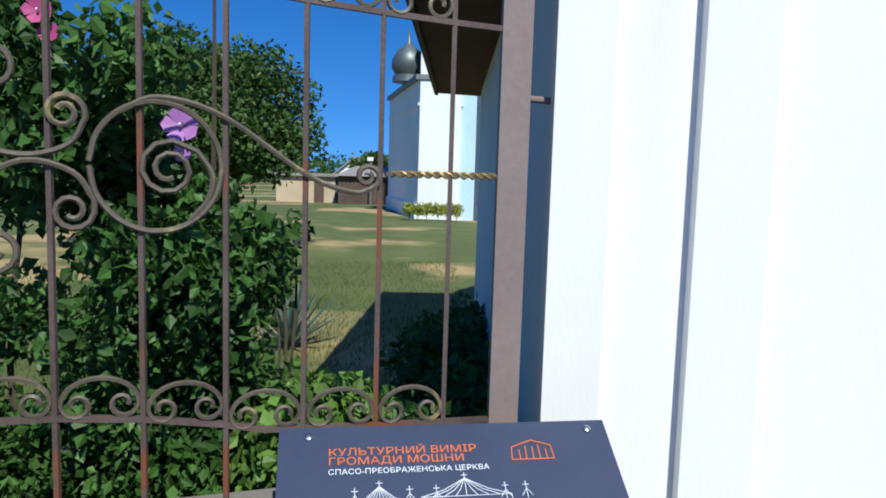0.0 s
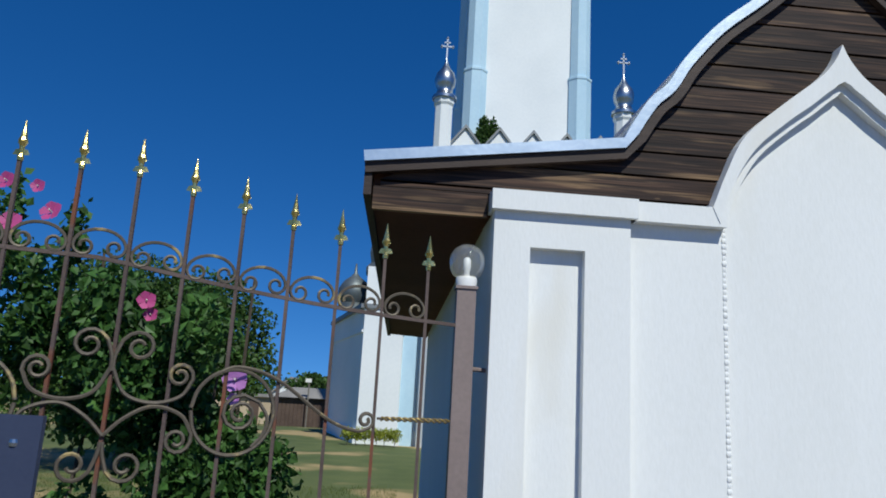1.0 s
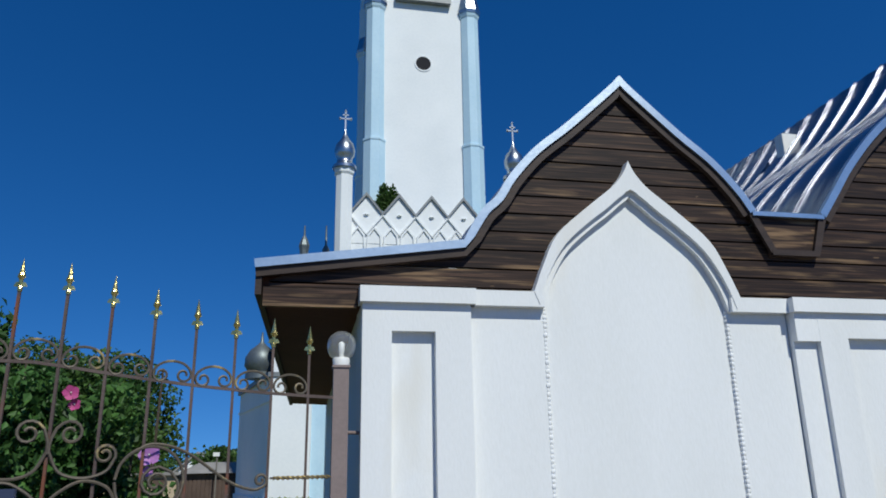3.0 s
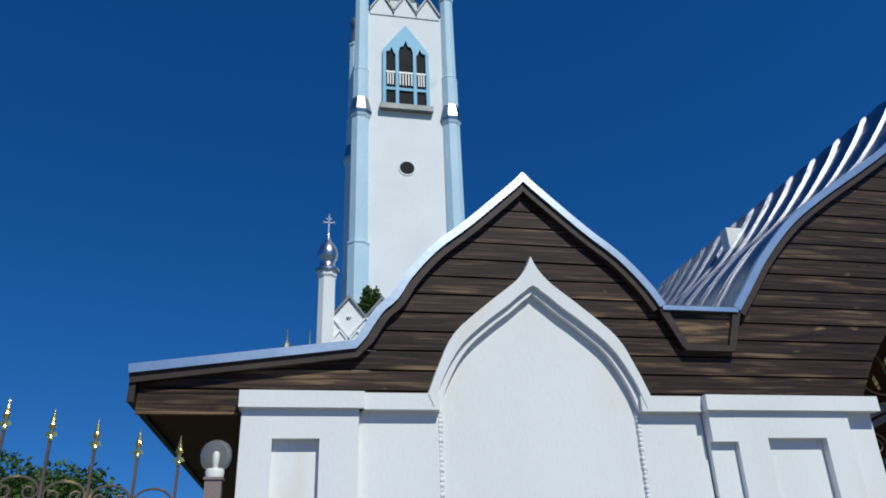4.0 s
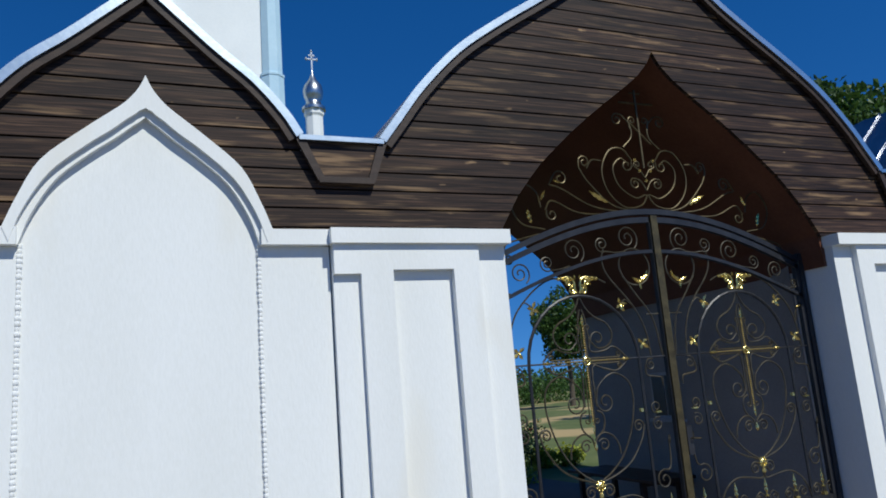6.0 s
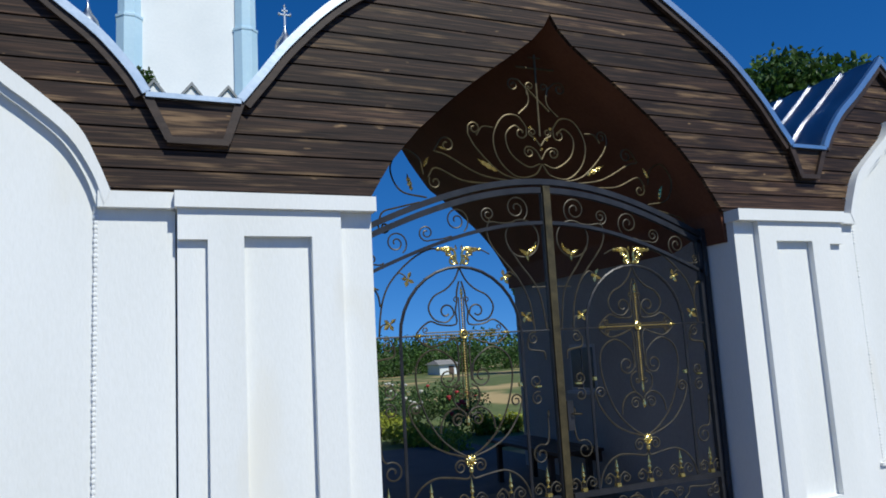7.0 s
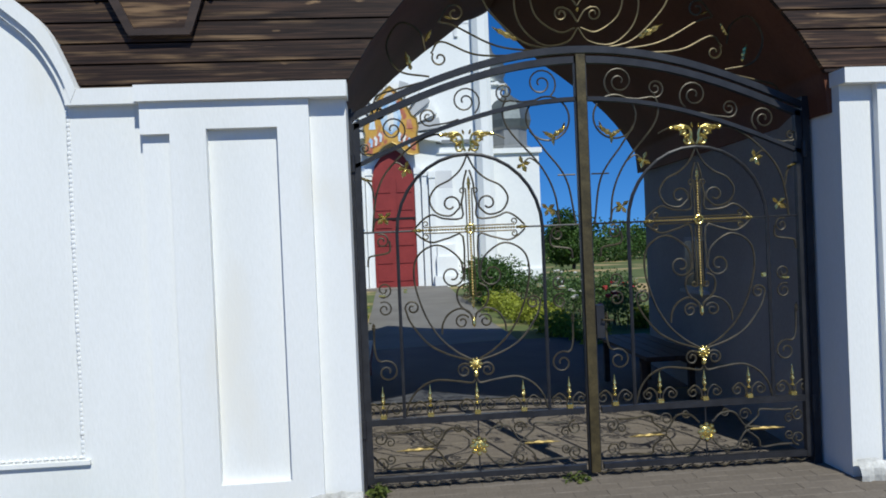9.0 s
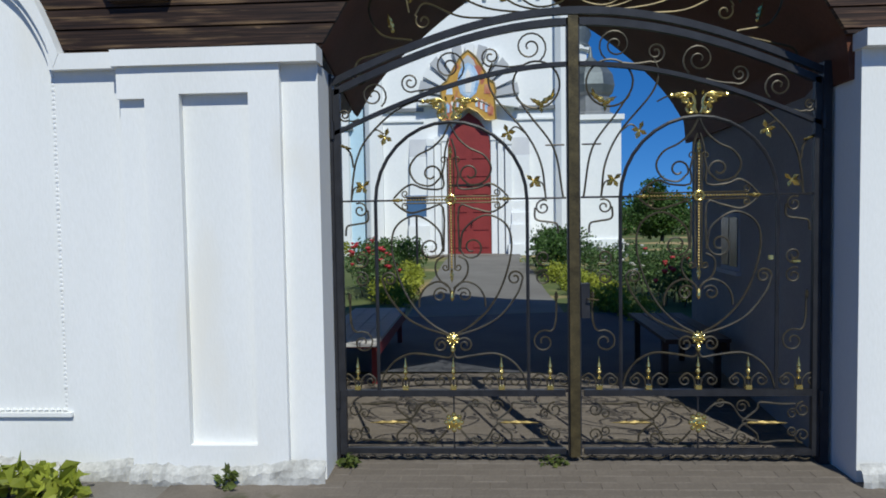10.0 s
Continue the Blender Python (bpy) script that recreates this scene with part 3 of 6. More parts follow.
rough_plinth(2.32, 4.70, 2.465, bpy.data.objects["wall_bay_left"], 2)
rough_plinth(4.87, 6.03, 2.375, bpy.data.objects["wall_pier_gate_left"], 3)
rough_plinth(4.69, 4.89, 2.42, bpy.data.objects["wall_pier_gate_left"], 6)
rough_plinth(9.45, 10.6, 2.375, bpy.data.objects["wall_pier_gate_right"], 4)
rough_plinth(1.6, 2.31, 2.40, bpy.data.objects["wall_pier_corner"], 5)

# ---------------------------------------------------------------- gatehouse: roofs
EAVE = [(0.905, 3.012), (2.27, 3.20)]
lineG = whole(ROOFG, GATE_X)
line1 = [(BAY_X - h, z) for h, _, z in reversed(curve_through([(h, 0, z) for h, z in ROOF1L], 4))] + [(BAY_X + h, z) for h, _, z in curve_through([(h, 0, z) for h, z in ROOF1], 4)[1:]]
line2 = whole(ROOF1, BAY2_X)
roofline = [EAVE[0]] + line1 + lineG + line2
rl = Solid().band(offset_line([EAVE[0], EAVE[1]], 0.035), [EAVE[0], EAVE[1]], 2.46, 8.15)
rl.v = [(x + 0.22 * (y > 5) * (x < 1.5), y, z - 0.25 * (y > 5)) for x, y, z in rl.v]      # it falls and narrows towards the back
structure("roof_left", rl, ROOFMETAL, "low seamed metal roof over the side building", "roof")
for nm, ln, y1 in (("roof_gable_left", line1, 8.1), ("roof_gate", lineG, 8.1), ("roof_gable_right", line2, 8.1)):
    ob = structure(nm, Solid().band(offset_line(ln, 0.03), offset_line(ln, 0.012), 2.455, y1), ROOFMETAL, "ogee roof of dark seamed sheet metal", "roof", smooth=True)
    k = 0
    rr = random.Random(len(nm))
    while 2.46 + 0.42 * (k + 1) <= y1:
        y0 = 2.46 + 0.42 * k
        pan = Solid()
        rows = [(0.0, 0.004), (0.07, 0.007 + rr.uniform(0, 0.004)), (0.14, 0.004), (0.21, -0.003), (0.28, 0.003), (0.35, 0.007 + rr.uniform(0, 0.004)), (0.42, 0.004)]
        lines = [offset_line(ln, d + 0.0) for _, d in rows]
        m = len(ln)
        for (dy, _), lx in zip(rows, lines):
            ph, wave = rr.uniform(0, 6.28), 0.0 if dy in (0.0, 0.42) else 0.0022
            pan.v += [(x, y0 + dy, z + wave * (math.sin(0.7 * i + ph) + 0.7 * math.sin(1.7 * i + 2 * ph))) for i, (x, z) in enumerate(lx)]
        pan.f = [(j * m + i, j * m + i + 1, (j + 1) * m + i + 1, (j + 1) * m + i) for j in range(len(rows) - 1) for i in range(m - 1)]
        part("roof_pan", pan, ROOFMETAL, ob, smooth=True)
        part("seam", Solid().band(ln, offset_line(ln, -0.012), y0 - 0.005, y0 + 0.006), ROOFMETAL, ob)
        k += 1
for nm, ln in (("roof_edge_left", [EAVE[0]] + line1), ("roof_edge_gate", lineG), ("roof_edge_right", line2)):
    ob = structure(nm, Solid().band(offset_line(ln, 0.045), offset_line(ln, -0.012), 2.405, 2.452), FLASHING, "galvanised sheet flashing on the gable edge", "trim", smooth=True)
    part("bargeboard", Solid().band(offset_line(ln, 0.10), offset_line(ln, 0.046), 2.425, 2.47), TRIMWOOD, ob, "dark wooden bargeboard")
for nm, x0, x1 in (("valley_left", BAY_X + 1.0, GATE_X - 2.61), ("valley_right", GATE_X + 2.61, BAY2_X - 1.0)):
    ob = structure(nm, Solid().box(x0 - 0.02, x1 + 0.02, 2.405, 8.1, 3.50, 3.535), FLASHING, "galvanised valley gutter between two gables", "trim")
    a, b = (x0 + 0.13, x1 - 0.085) if nm == "valley_left" else (x0 + 0.085, x1 - 0.13)
    part("valley_board", Solid().prism([(a, 3.245), (b, 3.245), (x1 + 0.02, 3.50), (x0 - 0.02, 3.50)], 2.450, 2.474), BOARDS, ob, "dark wooden board closing the valley")
    for p0, p1 in ((x0 - 0.02, a), (x1 + 0.02, b)):
        part("bargeboard_foot", Solid().prism([(p1 - 0.028, 3.215), (p1 + 0.028, 3.215), (p0 + 0.032, 3.53), (p0 - 0.032, 3.53)], 2.420, 2.449), TRIMWOOD, ob, "dark wooden bargeboard end")
    part("valley_lip", Solid().box(a - 0.02, b + 0.02, 2.417, 2.475, 3.200, 3.243), TRIMWOOD, ob)
# eave on the left: soffit, side board, end boards
s = Solid().add([(0.96, 2.52, 2.82), (1.62, 2.52, 2.80), (1.63, 8.1, 2.55), (1.17, 8.1, 2.57), (0.96, 2.52, 2.95), (1.62, 2.52, 2.95), (1.63, 8.1, 2.69), (1.17, 8.1, 2.69)],
                [(0, 3, 2, 1), (4, 5, 6, 7), (0, 1, 5, 4), (1, 2, 6, 5), (2, 3, 7, 6), (3, 0, 4, 7)])
structure("ceiling_eave", s, SOFFIT, "dark brown boarded soffit under the eave", "ceiling")
s = Solid().add([(0.915, 2.44, 2.80), (0.955, 2.44, 2.80), (1.17, 8.12, 2.55), (1.13, 8.12, 2.55), (0.915, 2.44, 3.0), (0.955, 2.44, 3.0), (1.17, 8.12, 2.75), (1.13, 8.12, 2.75)],
                [(0, 3, 2, 1), (4, 5, 6, 7), (0, 1, 5, 4), (1, 2, 6, 5), (2, 3, 7, 6), (3, 0, 4, 7)])
structure("trim_eave_side", s, TRIMWOOD, "dark wooden eave board", "trim")

# vaulted passage ceiling behind the ogee opening
vault = OPEN[:-1] + [(1.69, 2.85), (1.715, 2.58)]
ln = whole(vault, GATE_X, 3)
ln = [q for q in ln if q[0] > GATE_X or q[1] > 2.88]      # the left foot ends higher
vs = Solid().band(ln, offset_line(ln, -0.05), 2.518, 5.6)
for i, (x, y, z) in enumerate(vs.v):                      # the far end is cut askew and splays out
    if y > 5:
        k = min(1.0, max(0.0, (x - GATE_X + 0.2) / 0.7))
        vs.v[i] = (x - 0.30 + 0.53 * k, y + 1.55 * k, z - 0.06 + 0.08 * k)
structure("ceiling_passage", vs, SOFFIT, "dark brown ogee ceiling over the gate passage", "ceiling", smooth=True)
# wall behind the boards, up to the roofs
back = Solid()
for prof, cx, hole in ((ROOF1, BAY_X, None), (ROOF1, BAY2_X, None)):
    back.prism([(cx - 1.2, 2.86), (cx + 1.2, 2.86)] + list(reversed(whole([(h, z - 0.06) for h, z in prof], cx))), 2.525, 2.85)
structure("wall_gable_core", back, TRIMWOOD, "dark timber backing of the gables", "wall")
gc = Solid()
for sg in (-1, 1):
    zs = [2.86 + 0.08 * i for i in range(40)]
    a = [(GATE_X + sg * (half(OPEN, z) + 0.06), z) for z in zs]
    b = [(GATE_X + sg * (max(half(ROOFG, z + 0.06) if z > 3.48 else 3.1, half(OPEN, z) + 0.065)), z) for z in zs]
    gc.band(a if sg > 0 else b, b if sg > 0 else a, 2.525, 2.75)
structure("wall_gate_core", gc, TRIMWOOD, "dark timber backing over the gate", "wall")
gc = Solid()
zs = [2.86 + 0.08 * i for i in range(38)]
for sg in (-1, 1):
    a = [(GATE_X + sg * (half(OPEN, z + 0.06) + 0.03) + (0.34 if sg > 0 else -0.38), z) for z in zs]
    b = [(GATE_X + sg * (max(half(ROOFG, z + 0.06) if z > 3.48 else 2.7, half(OPEN, z) + 0.035)), z) for z in zs]
    gc.band(a if sg > 0 else b, b if sg > 0 else a, 5.45, 5.6)
structure("wall_gate_back", gc, PLASTER, "plastered back gable over the passage", "wall")


# ---------------------------------------------------------------- church
CX, CY = 6.58, 28.0
church = thing("church", (CX, CY, 0.3), "white church with a tall bell tower and pale blue corner shafts", "church")


def oct_shaft(s, x, y, rows):
    return s.lathe(rows, x, y, 8, math.pi / 8)


TH = 2.3     # half the distance between the corner shafts
tw = part("tower_wall", Solid().box(CX - TH, CX + TH, CY, CY + 2 * TH, 9, 29.6), LIMEWASH, church, "whitewashed tower wall")
for i in (-1, 0, 1):
    c = CX + i * 1.24
    part("zigzag_gable", Solid().prism([(c - 0.64, 29.4), (c + 0.64, 29.4), (c + 0.64, 29.6), (c, 30.75), (c - 0.64, 29.6)], CY - 0.05, CY + 0.3), LIMEWASH, tw)
    part("zigzag_coping", Solid().band([(c - 0.66, 29.58), (c, 30.75), (c + 0.66, 29.58)], [(c - 0.66, 29.75), (c, 30.95), (c + 0.66, 29.75)], CY - 0.15, CY + 0.35), DULLMETAL, tw)
for sxn in (-1, 1):
    for back_row in (0, 1):
        x, y = CX + sxn * TH, CY + 0.1 + back_row * (2 * TH - 0.2)
        sh = part("corner_shaft", oct_shaft(Solid(), x, y, [(0.53, 9), (0.53, 15.7), (0.56, 15.75), (0.56, 15.85), (0.47, 15.9), (0.45, 22.6), (0.5, 22.7), (0.55, 22.9)]), PALEBLUE, church, "pale blue octagonal corner shaft")
        part("collar", oct_shaft(Solid(), x, y, [(0.56, 22.85), (0.60, 23.0), (0.56, 23.15), (0.42, 23.8)]), SILVER, sh, "sheet metal collar")
        part("upper_shaft", oct_shaft(Solid(), x, y, [(0.42, 23.8), (0.42, 25.5), (0.44, 25.55), (0.38, 25.65), (0.36, 30.7), (0.42, 30.8), (0.42, 30.95)]), PALEBLUE, sh)
        part("pinnacle", oct_shaft(Solid(), x, y, [(0.43, 30.95), (0.43, 31.2), (0.30, 31.3), (0.26, 32.2), (0.33, 32.3), (0.38, 32.6), (0.3, 32.85), (0.12, 33.1), (0.05, 33.8)]), DOMEMETAL, sh, "grey metal pinnacle", smooth=True)
dome = part("tower_dome", Solid().lathe([(2.1, 29.9), (1.9, 31.0), (1.45, 31.8), (0.85, 32.4), (0.9, 33.0), (0.75, 33.5), (0.36, 34.2), (0.2, 35.0), (0.12, 35.3)], CX, CY + TH, 8, math.pi / 8), DOMEMETAL, church, "grey metal tower dome")


def cross(s, x, y, z, h, t=0.03, face=0.5):
    s.box(x - t, x + t, y - t, y + t, z, z + h)
    s.box(x - h * 0.24, x + h * 0.24, y - t, y + t, z + h * 0.62, z + h * 0.62 + 2 * t)
    s.box(x - h * 0.13, x + h * 0.13, y - t, y + t, z + h * 0.8, z + h * 0.8 + 2 * t)
    for dx, dz in ((-0.24, 0.62), (0.24, 0.62), (0, 1.0)):
        s.lathe([(0.01, z + h * dz - 2 * t), (2 * t, z + h * dz + t), (0.01, z + h * dz + 4 * t)], x + h * dx, y, 6)
    return s


part("cross", cross(Solid().lathe([(0.1, 35.15), (0.3, 35.35), (0.1, 35.55)], CX, CY + TH, 8), CX, CY + TH, 35.5, 1.4, 0.045), SILVER, church, "shining metal cross")
# belfry window
wz0, wz1, ww = 23.55, 27.0, 1.2
wx = CX + 0.0
frame_pts = [(wx - ww, wz0), (wx + ww, wz0), (wx + ww, wz1), (wx, 28.75), (wx - ww, wz1)]
win = part("belfry_window", Solid().prism(frame_pts, CY - 0.04, CY + 0.06), DARKVOID, church, "three-light belfry window with blue joinery")
part("window_head", Solid().prism([(wx - ww, wz1 - 0.15), (wx - 0.85, wz1 - 0.05), (wx - 0.75, wz1 + 0.2), (wx - 0.6, wz1 - 0.2), (wx - 0.42, wz1 - 0.25), (wx - 0.3, wz1 + 0.25), (wx - 0.12, wz1 + 0.35), (wx, wz1 + 0.7),
                                   (wx + 0.12, wz1 + 0.35), (wx + 0.3, wz1 + 0.25), (wx + 0.42, wz1 - 0.25), (wx + 0.6, wz1 - 0.2), (wx + 0.75, wz1 + 0.2), (wx + 0.85, wz1 - 0.05), (wx + ww, wz1 - 0.15), (wx + ww, wz1), (wx, 28.75), (wx - ww, wz1)], CY - 0.14, CY - 0.041), BLUEPAINT, win, "bright blue window head")
for x in (-1.12, -0.46, 0.46, 1.12):
    part("mullion", Solid().box(wx + x - 0.085, wx + x + 0.085, CY - 0.15, CY - 0.042, wz0, wz1 - 0.1), BLUEPAINT, win)
for z in (24.5,):
    part("transom", Solid().box(wx - 1.1, wx + 1.1, CY - 0.12, CY - 0.041, z, z + 0.16), BLUEPAINT, win)
for x in (-0.93, -0.8, -0.67, -0.3, -0.15, 0.0, 0.15, 0.3, 0.67, 0.8, 0.93):
    part("baluster", Solid().box(wx + x - 0.03, wx + x + 0.03, CY - 0.1, CY - 0.05, 24.85, 25.6), WHITEPLASTIC, win)
part("rail", Solid().box(wx - 1.05, wx + 1.05, CY - 0.11, CY - 0.05, 25.58, 25.68), WHITEPLASTIC, win)
part("window_sill", Solid().box(wx - 1.35, wx + 1.35, CY - 0.3, CY + 0.02, 23.25, 23.55), DULLMETAL, win, "grey window sill")
ang = [2 * math.pi * i / 20 for i in range(20)]
part("round_window", Solid().prism([(CX + 0.36 * math.cos(a), 20.0 + 0.36 * math.sin(a)) for a in ang], CY - 0.012, CY + 0.05), DARKVOID, church, "small dark round window")
part("round_window_ring", Solid().band([(CX + 0.36 * math.cos(a), 20.0 + 0.36 * math.sin(a)) for a in ang + [0]], [(CX + 0.43 * math.cos(a), 20.0 + 0.43 * math.sin(a)) for a in ang + [0]], CY - 0.03, CY + 0.02), LIMEWASH, church)

# porch block with the zigzag parapet and its two turrets
PX0, PX1, PY = 2.86, 10.19, 26.0
porch = part("porch_wall", Solid().box(PX0, PX1, PY + 0.12, CY + 9, 0.0, 10.4), LIMEWASH, church, "whitewashed porch block")
nz = 5
step = (PX1 - PX0 - 0.5) / nz
for i in range(nz):
    c = PX0 + 0.25 + step * (i + 0.5)
    hw, zt = step / 2, 12.45
    part("parapet_gable", Solid().prism([(c - hw, 10.38), (c + hw, 10.38), (c + hw, zt - 0.85), (c, zt), (c - hw, zt - 0.85)], PY + 0.1, PY + 0.4), LIMEWASH, porch)
    part("parapet_coping", Solid().band([(c - hw, zt - 0.87), (c, zt - 0.02), (c + hw, zt - 0.87)], [(c - hw, zt - 0.75), (c, zt + 0.13), (c + hw, zt - 0.75)], PY + 0.0, PY + 0.45), DULLMETAL, porch)
    part("lozenge_rib", Solid().band([(c - hw, zt - 0.89), (c, zt - 1.74), (c + hw, zt - 0.89)], [(c - hw, zt - 0.79), (c, zt - 1.64), (c + hw, zt - 0.79)], PY + 0.02, PY + 0.11), LIMEWASH, porch)
    part("boss", Solid().lathe([(0.02, zt - 0.9), (0.12, zt - 0.84), (0.02, zt - 0.78)], c, PY + 0.1, 8), LIMEWASH, porch)
    for e in (-hw, 0):
        part("blind_arch", Solid().band([(c + e + 0.07, zt - 2.6), (c + e + 0.12, zt - 1.75), (c + e + hw / 2, zt - 1.45), (c + e + hw - 0.12, zt - 1.75), (c + e + hw - 0.07, zt - 2.6)], [(c + e, zt - 2.6), (c + e + 0.05, zt - 1.7), (c + e + hw / 2, zt - 1.36), (c + e + hw - 0.05, zt - 1.7), (c + e + hw, zt - 2.6)], PY + 0.04, PY + 0.13), LIMEWASH, porch)
for x in (PX0, PX1):
    t = part("turret", oct_shaft(Solid(), x, PY, [(0.36, 0.0), (0.36, 13.2), (0.42, 13.3), (0.42, 13.5)]), LIMEWASH, church, "slim white octagonal turret")
    part("turret_cap", Solid().lathe([(0.5, 13.5), (0.5, 13.62), (0.33, 13.75), (0.31, 13.95), (0.4, 14.1), (0.43, 14.35), (0.36, 14.62), (0.18, 14.85), (0.07, 15.1), (0.03, 15.3)], x, PY, 12), SILVER, t, "shining onion cap", smooth=True)
    part("cross", cross(Solid(), x, PY, 15.2, 0.95, 0.028), SILVER, t)

# portal
DX = 6.55
dpts = [(DX - 0.82, 0.09), (DX + 0.82, 0.09), (DX + 0.82, 4.35), (DX + 0.70, 4.85), (DX + 0.40, 5.28), (DX, 5.58), (DX - 0.40, 5.28), (DX - 0.70, 4.85), (DX - 0.82, 4.35)]
door = part("door", Solid().prism(dpts, PY + 0.02, PY + 0.14), REDDOOR, church, "tall red pointed double door")
for i in range(6):
    z = 0.36 + i * 0.69
    for x in (-0.42, 0.42):
        part("door_panel", Solid().box(DX + x - 0.3, DX + x + 0.3, PY - 0.01, PY + 0.02, z, z + 0.55), REDDOOR, door)
part("door_strap", Solid().box(DX - 0.8, DX + 0.8, PY - 0.03, PY + 0.0, 2.75, 2.83), DARKVOID, door)
part("door_handle", Solid().tube([(DX + 0.06, PY - 0.05, 1.2), (DX + 0.06, PY - 0.09, 1.3), (DX + 0.06, PY - 0.05, 1.4)], 0.02, 6), IRON, door)
for k in range(3):
    for sg in (-1, 1):
        x = DX + sg * (0.95 + 0.27 * k)
        part("portal_shaft", Solid().box(x - 0.12, x + 0.12, PY - 0.16 * k - 0.04, PY + 0.13, 0.09, 4.5 - 0.1 * k), LIMEWASH, church, "stepped portal shaft")
        part("shaft_capital", Solid().box(x - 0.14, x + 0.14, PY - 0.16 * k - 0.08, PY + 0.13, 4.5 - 0.1 * k, 4.75 - 0.1 * k), LIMEWASH, church)
# every second ray is grey: shadows between the white mouldings, painted on
for k in range(13):
    a0, a1 = radians(-8 + 15.1 * k), radians(-8 + 15.1 * k + 10.5)
    q = [(DX + r_ * math.cos(a), 6.0 + r_ * 1.1 * math.sin(a)) for r_, a in ((1.0, a0), (1.95, a0), (1.95, a1), (1.0, a1))]
    part("portal_ray", Solid().prism(q, PY - 0.30, PY + 0.13), STUCCOSHADE if k % 2 else LIMEWASH, church, "radiating portal moulding, every second ray greyed as shade")
ICON = [(0.0, 5.72), (0.34, 5.55), (0.62, 5.25), (0.80, 5.22), (1.04, 5.26), (1.0, 5.9), (0.98, 6.05), (1.04, 6.3), (0.98, 6.62), (0.80, 6.74), (0.70, 6.95), (0.50, 7.3), (0.32, 7.58), (0.15, 7.75), (0.0, 7.86)]
icon_line = [(DX + h, z) for h, z in ICON] + [(DX - h, z) for h, z in reversed(ICON[1:-1])]
icon = part("icon_board", Solid().prism(icon_line, PY - 0.40, PY - 0.33), ICONGOLD, church, "painted icon in ochre, blue and red")
part("icon_rim", Solid().tube([(x, PY - 0.40, z) for x, z in icon_line + icon_line[:1]], 0.035, 5), DULLGILT, icon, "carved gilt rim")
part("icon_field", Solid().lathe([(0.02, 6.02), (0.30, 6.25), (0.42, 6.66), (0.36, 7.0), (0.24, 7.25), (0.02, 7.45)], DX, PY - 0.41, 12, squash=0.06), ICONBLUE, icon, "blue mandorla")
part("icon_field", Solid().lathe([(0.02, 6.12), (0.20, 6.3), (0.30, 6.66), (0.22, 6.98), (0.02, 7.2)], DX, PY - 0.425, 12, squash=0.06), ICONSKY, icon)
part("icon_figure", Solid().lathe([(0.10, 6.28), (0.13, 6.65), (0.09, 6.95), (0.06, 7.05), (0.01, 7.14)], DX, PY - 0.44, 8, squash=0.06), WHITEPLASTIC, icon)
part("icon_field", Solid().lathe([(0.30, 7.28), (0.22, 7.48), (0.02, 7.68)], DX, PY - 0.40, 10, squash=0.06), STUCCOSHADE, icon)
ri = random.Random(19)
for sg in (-1, 1):
    for k in range(7):
        cx_, cz_ = DX + sg * (0.34 + 0.09 * k), 5.98 - 0.055 * k + ri.uniform(-0.05, 0.05)
        part("icon_field", Solid().prism([(cx_ - 0.07, cz_ - 0.2), (cx_ + 0.05, cz_ - 0.22), (cx_ + 0.08, cz_ + 0.05), (cx_ - 0.02, cz_ + 0.16), (cx_ - 0.08, cz_ + 0.02)], PY - 0.416 - 0.001 * k, PY - 0.40), (ICONRED, ICONSKY, ICONRED, WHITEPLASTIC, ICONRED, ICONBLUE, ICONRED)[(k + (sg > 0)) % 7], icon)
    part("icon_field", Solid().prism([(DX + sg * 0.72 - 0.13, 6.22), (DX + sg * 0.72 + 0.13, 6.22), (DX + sg * 0.70 + 0.08, 6.58), (DX + sg * 0.70 - 0.08, 6.58)], PY - 0.415, PY - 0.40), ICONRED if sg > 0 else ICONSKY, icon)
for z0, z1, d, mt in ((5.66, 5.80, 0.0, DULLMETAL), (5.27, 5.35, 0.04, LIMEWASH)):
    for x0, x1 in ((PX0 + 0.2, DX - 1.75), (DX + 1.75, PX1 - 0.2)):
        part("string_course", Solid().box(x0, x1, PY + d, PY + 0.13, z0, z1), mt, church)
for x in (DX - 1.95, DX + 1.95):
    b = part("buttress", Solid().box(x - 0.4, x + 0.4, PY - 0.55, PY + 0.13, 0.0, 1.25), LIMEWASH, church, "stepped white buttress")
    for z0, z1, d in ((1.25, 1.7, 0.45), (1.7, 2.15, 0.33), (2.15, 3.9, 0.2)):
        part("buttress_step", Solid().box(x - 0.36, x + 0.36, PY - d, PY + 0.13, z0, z1), LIMEWASH, b)
    part("buttress_top", Solid().add([(x - 0.36, PY - 0.2, 3.9), (x + 0.36, PY - 0.2, 3.9), (x + 0.36, PY + 0.13, 3.9), (x - 0.36, PY + 0.13, 3.9), (x - 0.36, PY + 0.1, 4.6), (x + 0.36, PY + 0.1, 4.6)], [(0, 1, 5, 4), (1, 2, 5), (3, 0, 4), (2, 3, 4, 5), (0, 3, 2, 1)]), STUCCOSHADE, b)
    part("plinth", Solid().box(x - 0.5, x + 0.5, PY - 0.65, PY + 0.13, 0.0, 0.5), LIMEWASH, b)
part("door_step", Solid().box(DX - 1.6, DX + 1.6, PY - 1.1, PY + 0.1, 0.0, 0.12), CONCRETE, church)


